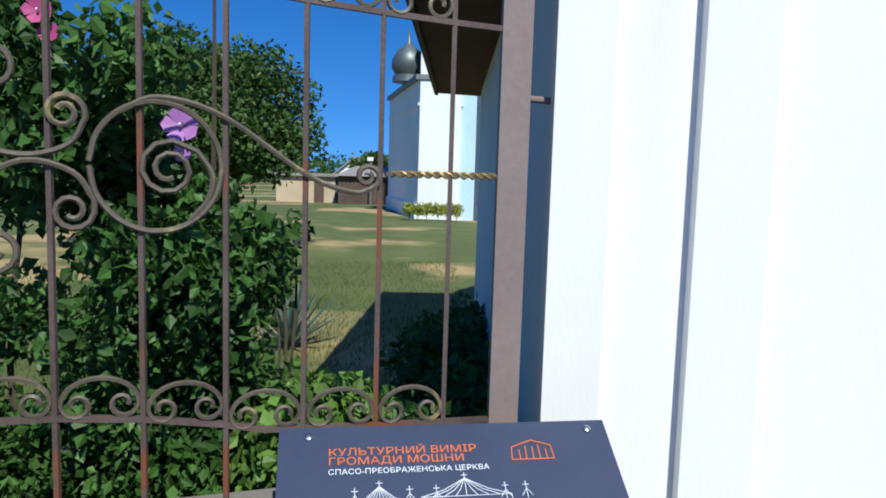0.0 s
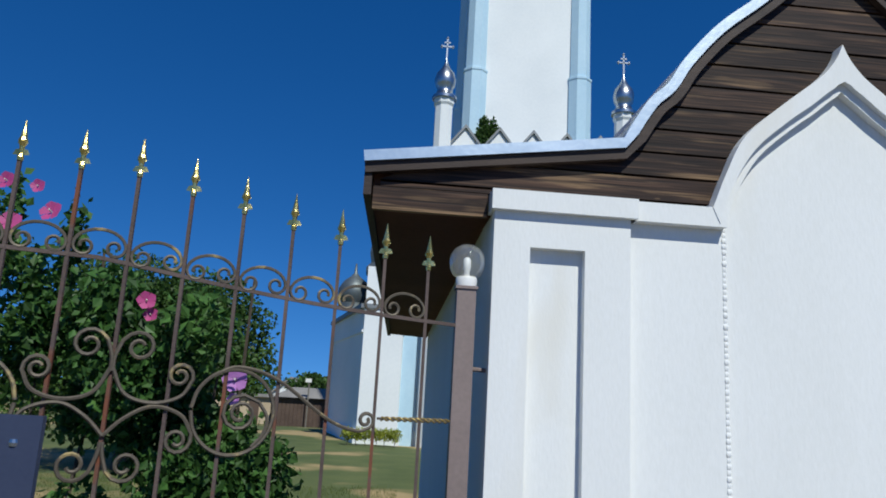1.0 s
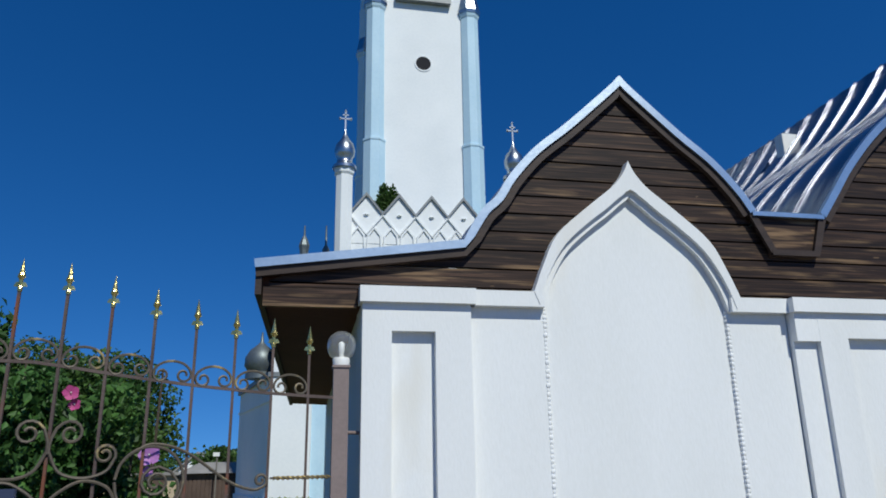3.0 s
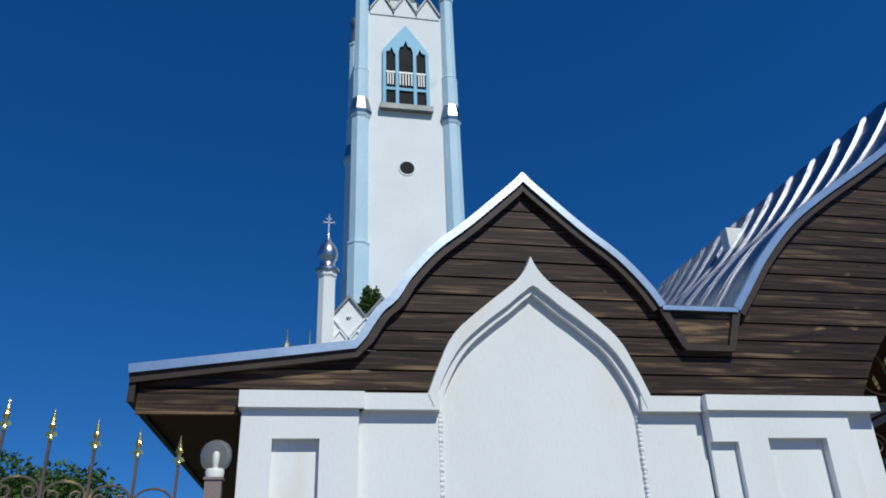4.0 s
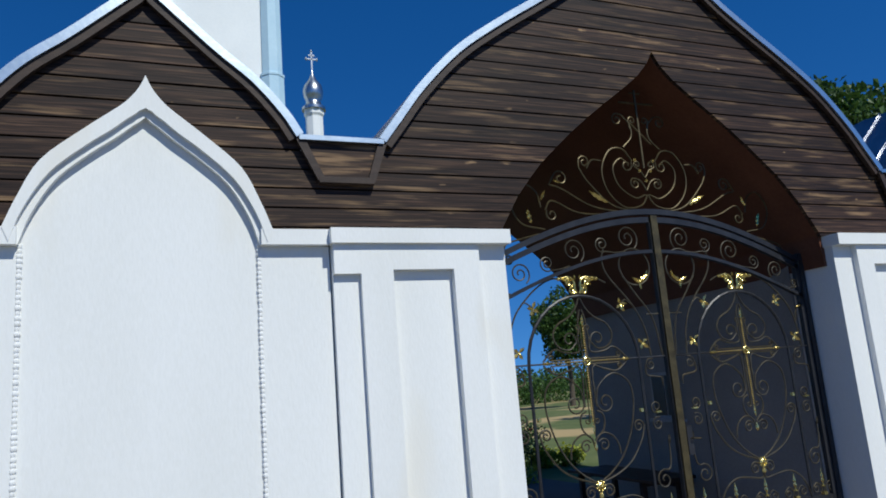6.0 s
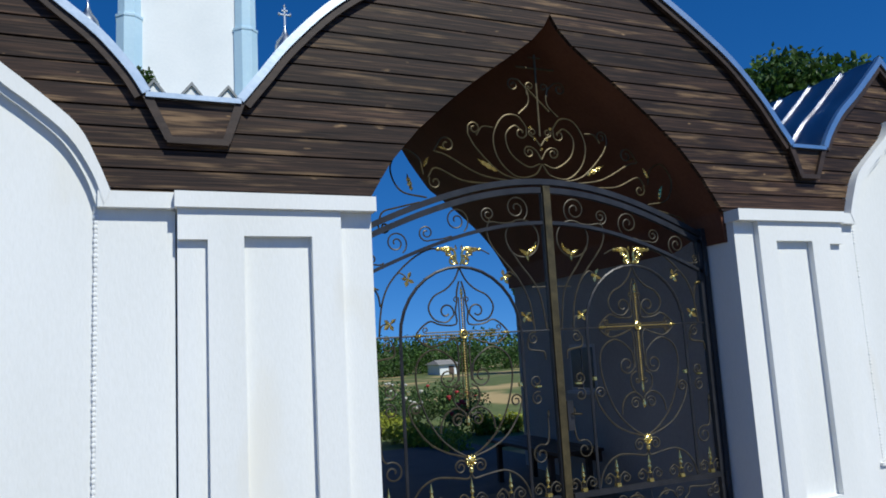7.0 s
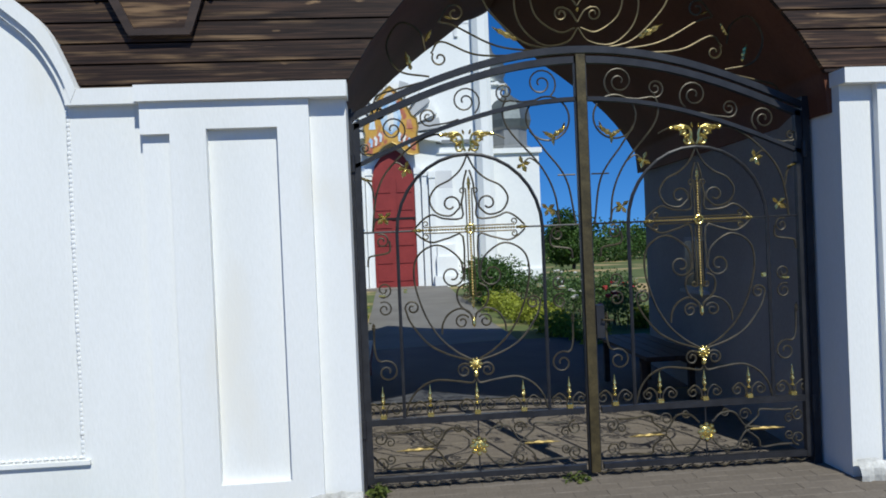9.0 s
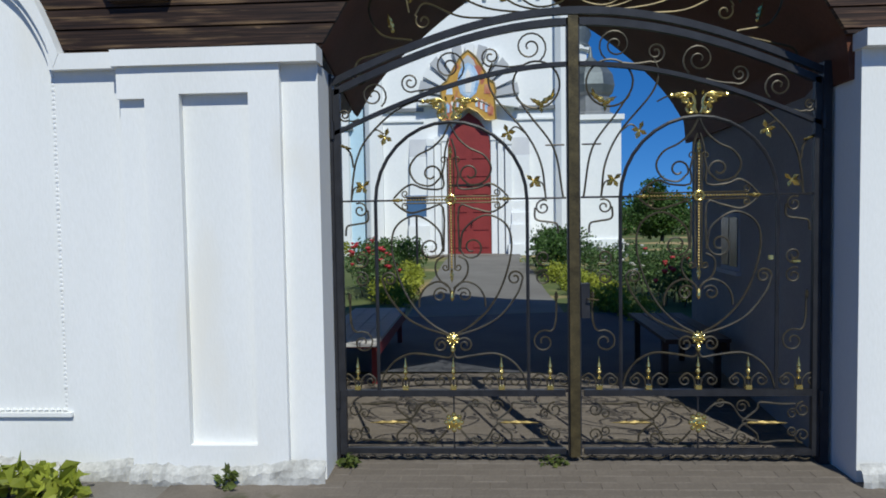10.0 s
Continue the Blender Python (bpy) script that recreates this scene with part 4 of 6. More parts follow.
def plan_prism(s, plan, z0, z1, grow=0.0):
    """A plan polygon raised from z0 to z1, its front and left edges moved out by grow."""
    pts = [(x - (grow if x < 1.0 else -grow * 0.5), y - (grow if y < 30 else -grow)) for x, y in plan]
    n = len(pts)
    return s.add([(x, y, z0) for x, y in pts] + [(x, y, z1) for x, y in pts], [tuple(range(n - 1, -1, -1)), tuple(range(n, 2 * n))] + [(i, (i + 1) % n, (i + 1) % n + n, i + n) for i in range(n)])


PLAN = [(0.34, PY + 0.2), (1.82, PY + 0.2), (1.95, PY + 0.5), (3.0, PY + 0.5), (3.0, PY + 8), (-1.3, PY + 8)]
ch = part("side_chapel", plan_prism(Solid(), PLAN, 0.0, 5.0), LIMEWASH, church, "white side chapel with a shaded flank")
part("chapel_front", Solid().box(0.36, 1.82, PY + 0.12, PY + 1.6, 0.0, 6.6), LIMEWASH, ch)
part("front_cap", Solid().lathe([(1.2, 6.6), (1.2, 6.8), (1.0, 7.0), (1.08, 7.4), (1.0, 8.0), (0.7, 8.5), (0.32, 8.9), (0.12, 9.8), (0.2, 10.5), (0.24, 10.7), (0.16, 10.95), (0.05, 11.15), (0.03, 11.6)], 1.35, PY + 1.9, 8, math.pi / 8), DOMEMETAL, ch, "dark grey metal cap")
# pale blue slab added as painted shade for the recess beside the chapel front
part("recess_shade", Solid().box(1.86, 2.38, PY + 0.3, PY + 0.6, 0.0, 6.2), PALEBLUE, ch, "pale blue slab painting the shade of a wall recess")
part("plinth", plan_prism(Solid(), PLAN, -0.05, 0.6, 0.09), LIMEWASH, ch)
part("string_course", plan_prism(Solid(), PLAN, 4.1, 4.2, 0.05), LIMEWASH, ch)
part("cornice", plan_prism(Solid(), PLAN, 5.0, 5.17, 0.14), DULLMETAL, ch, "grey metal cornice")
part("dome", Solid().lathe([(0.62, 5.17), (0.6, 5.4), (0.5, 5.45), (0.66, 5.7), (0.64, 6.05), (0.46, 6.35), (0.2, 6.55), (0.07, 6.7), (0.03, 7.1)], -0.2, PY + 2.6, 16), DOMEMETAL, ch, "dark grey metal dome", smooth=True)
pv_r = part("corner_block", Solid().box(10.4, 12.45, PY + 0.5, PY + 5, 0.0, 5.25), LIMEWASH, church, "plain white corner block with a dome")
part("plinth", Solid().box(10.3, 12.53, PY + 0.4, PY + 5.1, -0.05, 0.6), LIMEWASH, pv_r)
part("cornice", Solid().box(10.3, 12.56, PY + 0.38, PY + 5.1, 5.25, 5.45), LIMEWASH, pv_r)
part("drum", oct_shaft(Solid(), 11.45, PY + 1.7, [(0.92, 5.45), (0.92, 5.6), (0.78, 5.66), (0.78, 6.3), (0.9, 6.4)]), DULLMETAL, pv_r, "sheet metal drum")
part("dome", oct_shaft(Solid(), 11.45, PY + 1.7, [(0.9, 6.4), (0.98, 6.7), (0.9, 7.15), (0.62, 7.5), (0.3, 7.7), (0.1, 7.9), (0.04, 8.3)]), DOMEMETAL, pv_r, "dark grey metal dome")
part("nave_wall", Solid().box(1.0, 10.3, 29.5, 52, 0.0, 9.2), LIMEWASH, church, "whitewashed side wall of the nave")
part("nave_wall", Solid().box(2.45, 10.5, 27.4, 29.6, 0.0, 6.9), LIMEWASH, church)
for x in (2.3, 10.85):
    ln_t = part("pavilion_lantern", oct_shaft(Solid(), x, 29.0, [(0.65, 5.0), (0.65, 8.3), (0.8, 8.4), (0.8, 8.55)]), LIMEWASH, church)
    part("lantern_dome", Solid().lathe([(0.8, 8.55), (0.7, 8.75), (0.84, 9.1), (0.7, 9.6), (0.3, 9.9), (0.12, 10.6), (0.16, 10.9), (0.05, 11.1), (0.03, 12.0)], x, 29.0, 14), DOMEMETAL, ln_t, "dark grey metal dome", smooth=True)


# ---------------------------------------------------------------- fence with spears and scrolls
def fence_at(u, z, d=0.0):
    """A point of the fence: u metres left of its post along it, at height z."""
    ca, sa = math.cos(radians(18.1)), math.sin(radians(18.1))
    return (1.43 - u * ca + d * sa, 2.392 - u * sa - d * ca, z)


fence = thing("fence", (0.0, 2.05, 0.0), "rusty iron fence with gilt spearheads and scrolls", "fence")
GAP, FIRST = 0.2257, 0.17


def spear_z(i):
    k = 9 - i
    return 2.482 + 0.030 * k + 0.0018 * k * k


def rail_z(u):
    u = min(u, 1.6)
    return 2.152 + 0.02 * u + 0.04 * u * u


for i in range(9, -11, -1):
    u = FIRST + GAP * (9 - i)
    zt = spear_z(i) if i > 3 else spear_z(3) - 0.004 * (3 - i)
    x, y, _ = fence_at(u, 0)
    bar = part("bar", Solid().tube([(x, y, 0.60), (x, y, zt - 0.06)], 0.0105, 4), RUST, fence)
    z0 = zt - 0.075
    sp = Solid()
    sp.lathe([(0.012, z0), (0.014, z0 + 0.015), (0.009, z0 + 0.03), (0.011, z0 + 0.06), (0.020, z0 + 0.085), (0.014, z0 + 0.10), (0.012, z0 + 0.115), (0.006, z0 + 0.145), (0.001, z0 + 0.175)], x, y, 8)
    for sg in (-1, 1):
        sp.add([(x, y - 0.006, z0 + 0.02), (x + sg * 0.034, y, z0 + 0.026), (x + sg * 0.024, y, z0 + 0.048), (x, y - 0.006, z0 + 0.05), (x, y + 0.006, z0 + 0.035)], [(0, 1, 2, 3), (0, 4, 1), (1, 4, 2), (2, 4, 3)])
        sp.add([(x, y - 0.005, z0 + 0.065), (x + sg * 0.022, y, z0 + 0.075), (x + sg * 0.01, y, z0 + 0.098), (x, y + 0.005, z0 + 0.08)], [(0, 1, 2), (1, 3, 2), (0, 3, 1), (0, 2, 3)])
    part("spearhead", sp, GOLD, bar, "gilt cast spearhead")


def along(line, d=0.0):
    return [fence_at(u, z, d) for u, z in line]


U_END = FIRST + GAP * 19 + 0.1
part("top_rail", Solid().tube(along([(u, rail_z(u)) for u in np.linspace(0, U_END, 26)]), 0.012, 4), RUST, fence)
part("bottom_rail", Solid().tube(along([(0.0, 0.886), (0.40, 0.897), (0.74, 0.912), (0.86, 0.938), (1.07, 0.970), (1.30, 0.990), (U_END, 1.03)]), 0.012, 4), RUST, fence)


def hoop_scroll(u0, u1, z):
    """A flat arch between two bars whose ends curl inwards."""
    m, h = (u0 + u1) / 2, (u1 - u0) / 2 - 0.012
    out = []
    for sg in (-1, 1):
        arc = [(m + sg * h * math.sin(a), z + 0.035 + 0.075 * math.cos(a)) for a in np.linspace(0, math.pi / 2, 7)]
        curl = volute(m + sg * (h - 0.042), z + 0.035, 0.042, 0 if sg > 0 else 180, 1.05, -sg, 0.35, 14)
        out.append(arc + curl[1:])
    return list(reversed(out[0])) + out[1][1:]


for i in range(9, -10, -1):
    u0 = FIRST + GAP * (9 - i)
    zr = rail_z(u0 + GAP / 2)
    part("scroll", Solid().tube(along(hoop_scroll(u0, u0 + GAP, zr + 0.008), 0.004), 0.0075, 5), WORNSCROLL, fence, "worn gilt scroll", smooth=True)
    part("scroll", Solid().tube(along(hoop_scroll(u0, u0 + GAP, float(np.interp(u0 + GAP / 2, (0.3, 0.74, 0.9, 1.07, 1.3, U_END), (0.897, 0.914, 0.944, 0.970, 0.990, 1.03))) + 0.008), 0.004), 0.0075, 5), WORNSCROLL, fence, smooth=True)

# large scrollwork in the middle, mirrored about one bar
UC = FIRST + GAP * 6


def big(points, mirror=True, curl=None, r=0.0085):
    for sg in ((-1, 1) if mirror else (-1,)):
        line = [(UC + sg * a, b) for a, _, b in curve_through([(a, 0, b) for a, b in points], 6)]
        if curl:
            cu, cz, cr, a0, turns, way = curl
            line = line + [(UC + sg * (a), b) for a, b in volute(cu, cz, cr, a0, turns, way, 0.3)][1:]
        part("large_scroll", Solid().tube(along(line, 0.014), r, 6), WORNSCROLL, fence, smooth=True)


big([(0.004, 1.83), (0.006, 1.89), (0.028, 1.955)], curl=(0.095, 1.932, 0.066, 155, 1.35, -1))
big([(0.0, 1.85), (0.06, 1.742), (0.17, 1.711), (0.275, 1.742), (0.318, 1.815)], curl=(0.265, 1.826, 0.053, -10, 1.45, 1))
big([(0.0, 1.575), (0.074, 1.648), (0.173, 1.697), (0.284, 1.668), (0.335, 1.595)], curl=(0.28, 1.565, 0.057, 25, 1.45, -1))
big([(0.004, 1.55), (0.010, 1.50), (0.030, 1.437)], curl=(0.095, 1.46, 0.066, -155, 1.35, 1))
big([(0.494 + 0.171 * math.cos(a), 1.688 + 0.178 * math.sin(a)) for a in np.linspace(math.pi * 0.98, -math.pi * 1.0, 15).tolist()])
big([(0.585, 1.545), (0.628, 1.60), (0.64, 1.67), (0.60, 1.735)], curl=(0.525, 1.682, 0.083, 48, 1.7, 1))
big([(0.40, 1.835), (0.50, 1.878), (0.67, 1.835), (0.905, 1.678), (1.04, 1.63), (1.10, 1.642)], False, curl=(1.085, 1.678, 0.040, -60, 1.3, 1))
# twisted bar to the post
tw1 = [(0.01 + 0.37 * k / 24, 1.688) for k in range(25)]
part("twisted_bar", Solid().tube(along(tw1, 0.0), 0.008, 4), WORNSCROLL, fence, "twisted iron bar")
tws = Solid()
for ph in (0, math.pi):
    tws.tube([fence_at(0.02 + 0.34 * k / 40, 1.688 + 0.008 * math.sin(k * 0.9 + ph), 0.008 * math.cos(k * 0.9 + ph)) for k in range(41)], 0.005, 5)
part("twist", tws, DULLGILT, fence)
kb = Solid()
for a, b in ((0, 4.7),):
    c0, c1 = fence_at(-0.02, 0), fence_at(4.9, 0)
    ca, sa = math.cos(radians(18.1)), math.sin(radians(18.1))
    kb.add([(c0[0] + sa * 0.1 * s_, c0[1] - ca * 0.1 * s_, z) for s_ in (-1, 1) for z in (0, 0.68)] + [(c1[0] + sa * 0.1 * s_, c1[1] - ca * 0.1 * s_, z) for s_ in (-1, 1) for z in (0, 0.68)],
           [(0, 1, 3, 2), (4, 6, 7, 5), (0, 4, 5, 1), (2, 3, 7, 6), (1, 5, 7, 3), (0, 2, 6, 4)])
structure("wall_fence_base", kb, CONCRETE, "low concrete kerb wall under the fence", "wall")

# ---------------------------------------------------------------- lamp post at the fence's end
lp = thing("lamp_post", (1.468, 2.422, 0), "brown painted steel post with a clear globe lamp", "lamp")
part("post", Solid().box(1.42, 1.515, 2.375, 2.47, 0, 2.335), POSTPAINT, lp)
part("cap", Solid().box(1.412, 1.523, 2.367, 2.478, 2.335, 2.35), POSTPAINT, lp)
part("lamp_base", Solid().lathe([(0.052, 2.35), (0.055, 2.385), (0.05, 2.40)], 1.468, 2.422, 20), WHITEPLASTIC, lp, "white plastic lamp base", smooth=True)
gl = part("globe", Solid().lathe([(0.046, 2.395), (0.071, 2.41), (0.086, 2.44), (0.091, 2.477), (0.086, 2.513), (0.067, 2.543), (0.036, 2.563), (0.004, 2.569)], 1.468, 2.422, 24), glass, lp, "clear glass globe", smooth=True)
gl.visible_shadow = False
part("bulb", Solid().lathe([(0.016, 2.40), (0.016, 2.43), (0.020, 2.445), (0.020, 2.49), (0.009, 2.502)], 1.468, 2.422, 12), WHITEPLASTIC, lp, "white energy-saving bulb", smooth=True)
part("bracket", Solid().tube([(1.50, 2.45, 1.945), (1.64, 2.53, 1.945)], 0.012, 8), POSTPAINT, lp)


# ---------------------------------------------------------------- information signs
def lettering(text, size, mat, m, parent, name="lettering", label=""):
    cu = bpy.data.curves.new("text", "FONT")
    cu.body, cu.size, cu.extrude = text, size, 0.0006
    tmp = bpy.data.objects.new("text", cu)
    scene.collection.objects.link(tmp)
    bpy.context.view_layer.update()
    me = bpy.data.meshes.new_from_object(tmp.evaluated_get(bpy.context.evaluated_depsgraph_get()))
    bpy.data.objects.remove(tmp)
    me.transform(m)
    o = ORIGIN[parent.name]
    me.transform(Matrix.Translation((-o[0], -o[1], -o[2])))
    me.materials.clear()
    me.materials.append(mat)
    ob = new(name, me)
    ob.parent = parent
    ORIGIN[ob.name] = o
    return tagged(ob, label)


SA = 34.0      # slope of the reading panel
sign = thing("information_sign", (1.2, 2.0, 0), "navy slanted information sign with orange and white lettering", "sign")
SM = Matrix.Translation((0.809, 2.009, 0.970)) @ Euler((radians(SA), 0, radians(9.5))).to_matrix().to_4x4() @ Matrix.Scale(1.45, 4)
# local frame of the panel: x to the right, y up the slope (0 at the top edge), z out of the face


def on_panel(s, M):
    s.v = [tuple(M @ Vector(p)) for p in s.v]
    return s


board = part("panel", on_panel(Solid().box(0, 0.655, -0.43, 0, -0.012, 0), SM), NAVY, sign, "navy printed panel")
for x in (0.055, 0.615):
    part("screw", on_panel(Solid().lathe([(0.008, 0.0), (0.008, 0.004), (0.004, 0.006)], x, -0.022, 8), SM), SILVER, board, "steel screw")
lettering("КУЛЬТУРНИЙ ВИМІР", 0.0225, SIGNORANGE, SM @ Matrix.Translation((0.092, -0.066, 0.0012)) @ Matrix.Diagonal((1.22, 1, 1, 1)), board)
lettering("ГРОМАДИ МОШНИ", 0.0225, SIGNORANGE, SM @ Matrix.Translation((0.092, -0.086, 0.0012)) @ Matrix.Diagonal((1.22, 1, 1, 1)), board)
lettering("СПАСО-ПРЕОБРАЖЕНСЬКА ЦЕРКВА", 0.0155, SIGNWHITE, SM @ Matrix.Translation((0.092, -0.106, 0.0012)) @ Matrix.Diagonal((1.10, 1, 1, 1)), board)
lg = Solid()
for a, b in (((0.445, -0.088), (0.53, -0.088)), ((0.445, -0.088), (0.448, -0.06)), ((0.53, -0.088), (0.528, -0.058)), ((0.448, -0.06), (0.49, -0.045)), ((0.49, -0.045), (0.528, -0.058)),
             ((0.462, -0.088), (0.462, -0.066)), ((0.474, -0.088), (0.476, -0.058)), ((0.488, -0.088), (0.49, -0.06)), ((0.502, -0.088), (0.502, -0.056)), ((0.516, -0.088), (0.516, -0.066))):
    lg.tube([(a[0], a[1], 0.001), (b[0], b[1], 0.001)], 0.0015, 4)
part("emblem", on_panel(lg, SM), SIGNORANGE, board, "orange line emblem")
dr = Solid()


def stroke(pts):
    dr.tube([(a, b, 0.001) for a, b in pts], 0.0009, 4)


for cx_, top, wd in ((0.185, -0.122, 0.05), (0.345, -0.112, 0.085)):
    for k in range(-4, 5):
        stroke([(cx_, top - 0.012), (cx_ + wd * k / 8, top - 0.035), (cx_ + wd * k / 4, top - 0.048)])
    stroke([(cx_, top), (cx_, top - 0.015)])
    stroke([(cx_ - 0.006, top - 0.005), (cx_ + 0.006, top - 0.005)])
    stroke([(cx_ - wd, top - 0.048), (cx_ - wd, top - 0.25), (cx_ + wd, top - 0.25), (cx_ + wd, top - 0.048), (cx_ - wd, top - 0.048)])
for x in (0.14, 0.24, 0.29, 0.42, 0.46):
    stroke([(x, -0.135), (x, -0.17)])
    stroke([(x - 0.006, -0.142), (x + 0.006, -0.142)])
    stroke([(x - 0.01, -0.165), (x, -0.15), (x + 0.01, -0.165)])
part("drawing", on_panel(dr, SM), SIGNWHITE, board, "white line drawing of the church")
for x in (0.1, 0.53):
    a, b = SM @ Vector((x, -0.2, -0.02)), SM @ Vector((x, -0.06, -0.02))
    part("leg", Solid().tube([(a.x, a.y, 0.0), (a.x, a.y, a.z - 0.01), tuple(SM @ Vector((x, -0.2, -0.012)))], 0.02, 8), IRON, sign)

sign2 = thing("information_board", (-0.4, 0.86, 0), "upright navy information board on two posts", "sign")
b2 = part("panel", Solid().box(-1.02, 0.205, 0.84, 0.862, 0.82, 1.69), NAVY, sign2)
for x in (-0.96, 0.14):
    for z in (0.88, 1.62):
        part("screw", Solid().lathe([(0.009, z - 0.009), (0.012, z), (0.009, z + 0.009)], x, 0.84, 8, squash=0.5), SILVER, b2, "steel screw")
for z, wd, mt in ((1.42, 0.15, SIGNORANGE), (1.36, 0.12, SIGNORANGE), (1.28, 0.2, SIGNWHITE)):
    part("print_bar", Solid().box(-0.92, -0.92 + wd * 3, 0.836, 0.84, z, z + 0.03), mt, b2)
em = Solid().box(-0.10, 0.03, 0.836, 0.84, 1.49, 1.5)
for k in range(5):
    em.box(-0.09 + 0.025 * k, -0.08 + 0.025 * k, 0.836, 0.84, 1.5, 1.54 + 0.015 * (k % 3))
part("emblem", em, SIGNORANGE, b2, "orange emblem")
part("print_bar", Solid().box(-0.3, 0.02, 0.836, 0.84, 1.37, 1.395), SIGNWHITE, b2)
for x in (-0.9, 0.09):
    part("post", Solid().box(x - 0.025, x + 0.025, 0.865, 0.915, 0, 1.6), IRON, sign2)


# ---------------------------------------------------------------- wrought iron gate
GY = 2.79


def arch_z(x, top):
    """Height of the gate's arched bars; top: height at the middle."""
    h = (x - GATE_X) / 1.69
    return top - 0.455 * (1 - math.cos(h * 1.35)) / (1 - math.cos(1.35))


def gate_leaf(name, side):
    """side -1: the left leaf, 1: the right one (its mirror image)."""
    c = GATE_X + side * 0.85
    leaf = thing(name, (c, GY, 0), "black wrought iron gate leaf with gilt crosses, leaves and spearheads", "gate", "gate leaves")

    def P(u, z, d=0.0):
        return (c + u * -side, GY + d, z)       # u grows towards the hinge... mirrored for the other leaf

    def px(u):
        return c - side * u

    def rod(pts, r=0.0075, mat=SCROLLIRON, name_="scroll", steps=6, d=0.0, curl=None, both=False, smooth_pts=True):
        for m_ in ((1, -1) if both else (1,)):
            line = [(a, b) for a, _, b in curve_through([(a, 0, b) for a, b in pts], steps)] if smooth_pts else list(pts)
            if curl:
                line += volute(*curl)[1:]
            part(name_, Solid().tube([P(a * m_, b, d) for a, b in line], r, 5), mat, leaf, smooth=True)

    def gold_leaf(u, z, L, ang, name_="gilt_leaf", w=0.35, mat=GOLD):
        ca, sa = math.cos(radians(ang)), math.sin(radians(ang))
        s_ = Solid()
        outline = [(0, 0.06), (0.12, 0.3), (0.25, 0.2), (0.4, 0.42), (0.55, 0.26), (0.68, 0.34), (0.82, 0.15), (1.0, 0.0)]
        top_ = [(a * L, b * L * w) for a, b in outline]
        vs = [P(u + a * ca - b * sa, z + a * sa + b * ca, -0.012) for a, b in top_] + [P(u + a * ca + b * sa, z + a * sa - b * ca, -0.012) for a, b in top_] + [P(u + a * ca, z + a * sa, -0.024) for a, _ in top_]
        n_ = len(top_)
        fs = []
        for i in range(n_ - 1):
            fs += [(i, i + 1, 2 * n_ + i + 1, 2 * n_ + i), (n_ + i, 2 * n_ + i, 2 * n_ + i + 1, n_ + i + 1), (i, n_ + i, n_ + i + 1, i + 1)]
        part(name_, s_.add(vs, fs), mat, leaf)

    def rosette(u, z, r, petals=8):
        s_ = Solid()

        def dome(cu, cz, q, base, high):
            rim = [P(cu + q * math.cos(t), cz + q * math.sin(t), base) for t in np.linspace(0, 2 * math.pi, 9)[:-1]]
            mid = [P(cu + 0.62 * q * math.cos(t), cz + 0.62 * q * math.sin(t), base - high * 0.75) for t in np.linspace(0, 2 * math.pi, 9)[:-1]]
            s_.add(rim + mid + [P(cu, cz, base - high)], [(j, (j + 1) % 8, 8 + (j + 1) % 8, 8 + j) for j in range(8)] + [(8 + j, 8 + (j + 1) % 8, 16) for j in range(8)] + [tuple(range(7, -1, -1))])

        for k in range(petals):
            a = 2 * math.pi * k / petals
            dome(u + r * 0.74 * math.cos(a), z + r * 0.74 * math.sin(a), r * 2.05 / petals, -0.010, 0.014)
        dome(u, z, r * 0.62, -0.012, 0.010)
        dome(u, z, r * 0.30, -0.020, 0.018)
        part("rosette", s_, GOLD, leaf, "gilt rosette")

    def trefoil(u, z, ang):
        """A gilt ivy leaf of four pointed lobes."""
        s_ = Solid()
        for da, L_, w_ in ((0, 0.062, 0.26), (105, 0.056, 0.30), (180, 0.066, 0.30), (255, 0.056, 0.30)):
            a = radians(ang + da)
            ca, sa = math.cos(a), math.sin(a)
            lobe = ((0.0, 0.05), (0.35, w_ * 0.7), (0.6, w_), (1.0, 0.0))
            vs = [P(u + L_ * (a_ * ca - sg * b_ * sa), z + L_ * (a_ * sa + sg * b_ * ca), -0.014 - 0.016 * a_ * (1 - sg * sg) - 0.01 * (1 - abs(2 * a_ - 1)) * (1 - sg * sg)) for sg in (1, -1, 0) for a_, b_ in lobe]
            fs = []
            for i in range(3):
                fs += [(i, i + 1, 8 + i + 1, 8 + i), (4 + i, 8 + i, 8 + i + 1, 4 + i + 1), (i, 4 + i, 5 + i, i + 1)]
            s_.add(vs, fs)
        part("gilt_leaf", s_, GOLD, leaf, "gilt ivy leaf")

    # frame
    xo, xi = (GATE_X + side * 1.665, GATE_X + side * 0.045)
    for x0, w in ((xo, 0.05), (xi, 0.045)):
        z1 = arch_z(x0, 3.09)
        part("stile", Solid().box(min(x0, x0 - side * w), max(x0, x0 - side * w), GY - 0.022, GY + 0.022, 0.06, z1), IRON, leaf, "black steel stile")
    lo, hi = sorted((xo - side * 0.05, xi + side * 0.02))
    for z, h in ((0.50, 0.045), (0.085, 0.04)):
        part("rail", Solid().box(lo, hi, GY - 0.02, GY + 0.02, z - h / 2, z + h / 2), IRON, leaf)
    for top, h in ((3.09, 0.05), (2.795, 0.03)):
        xs_ = np.linspace(lo - 0.04, hi + 0.04, 14)
        part("arched_bar", Solid().band([(x, arch_z(x, top) - h) for x in xs_], [(x, arch_z(x, top)) for x in xs_], GY - 0.022, GY + 0.022), IRON, leaf)
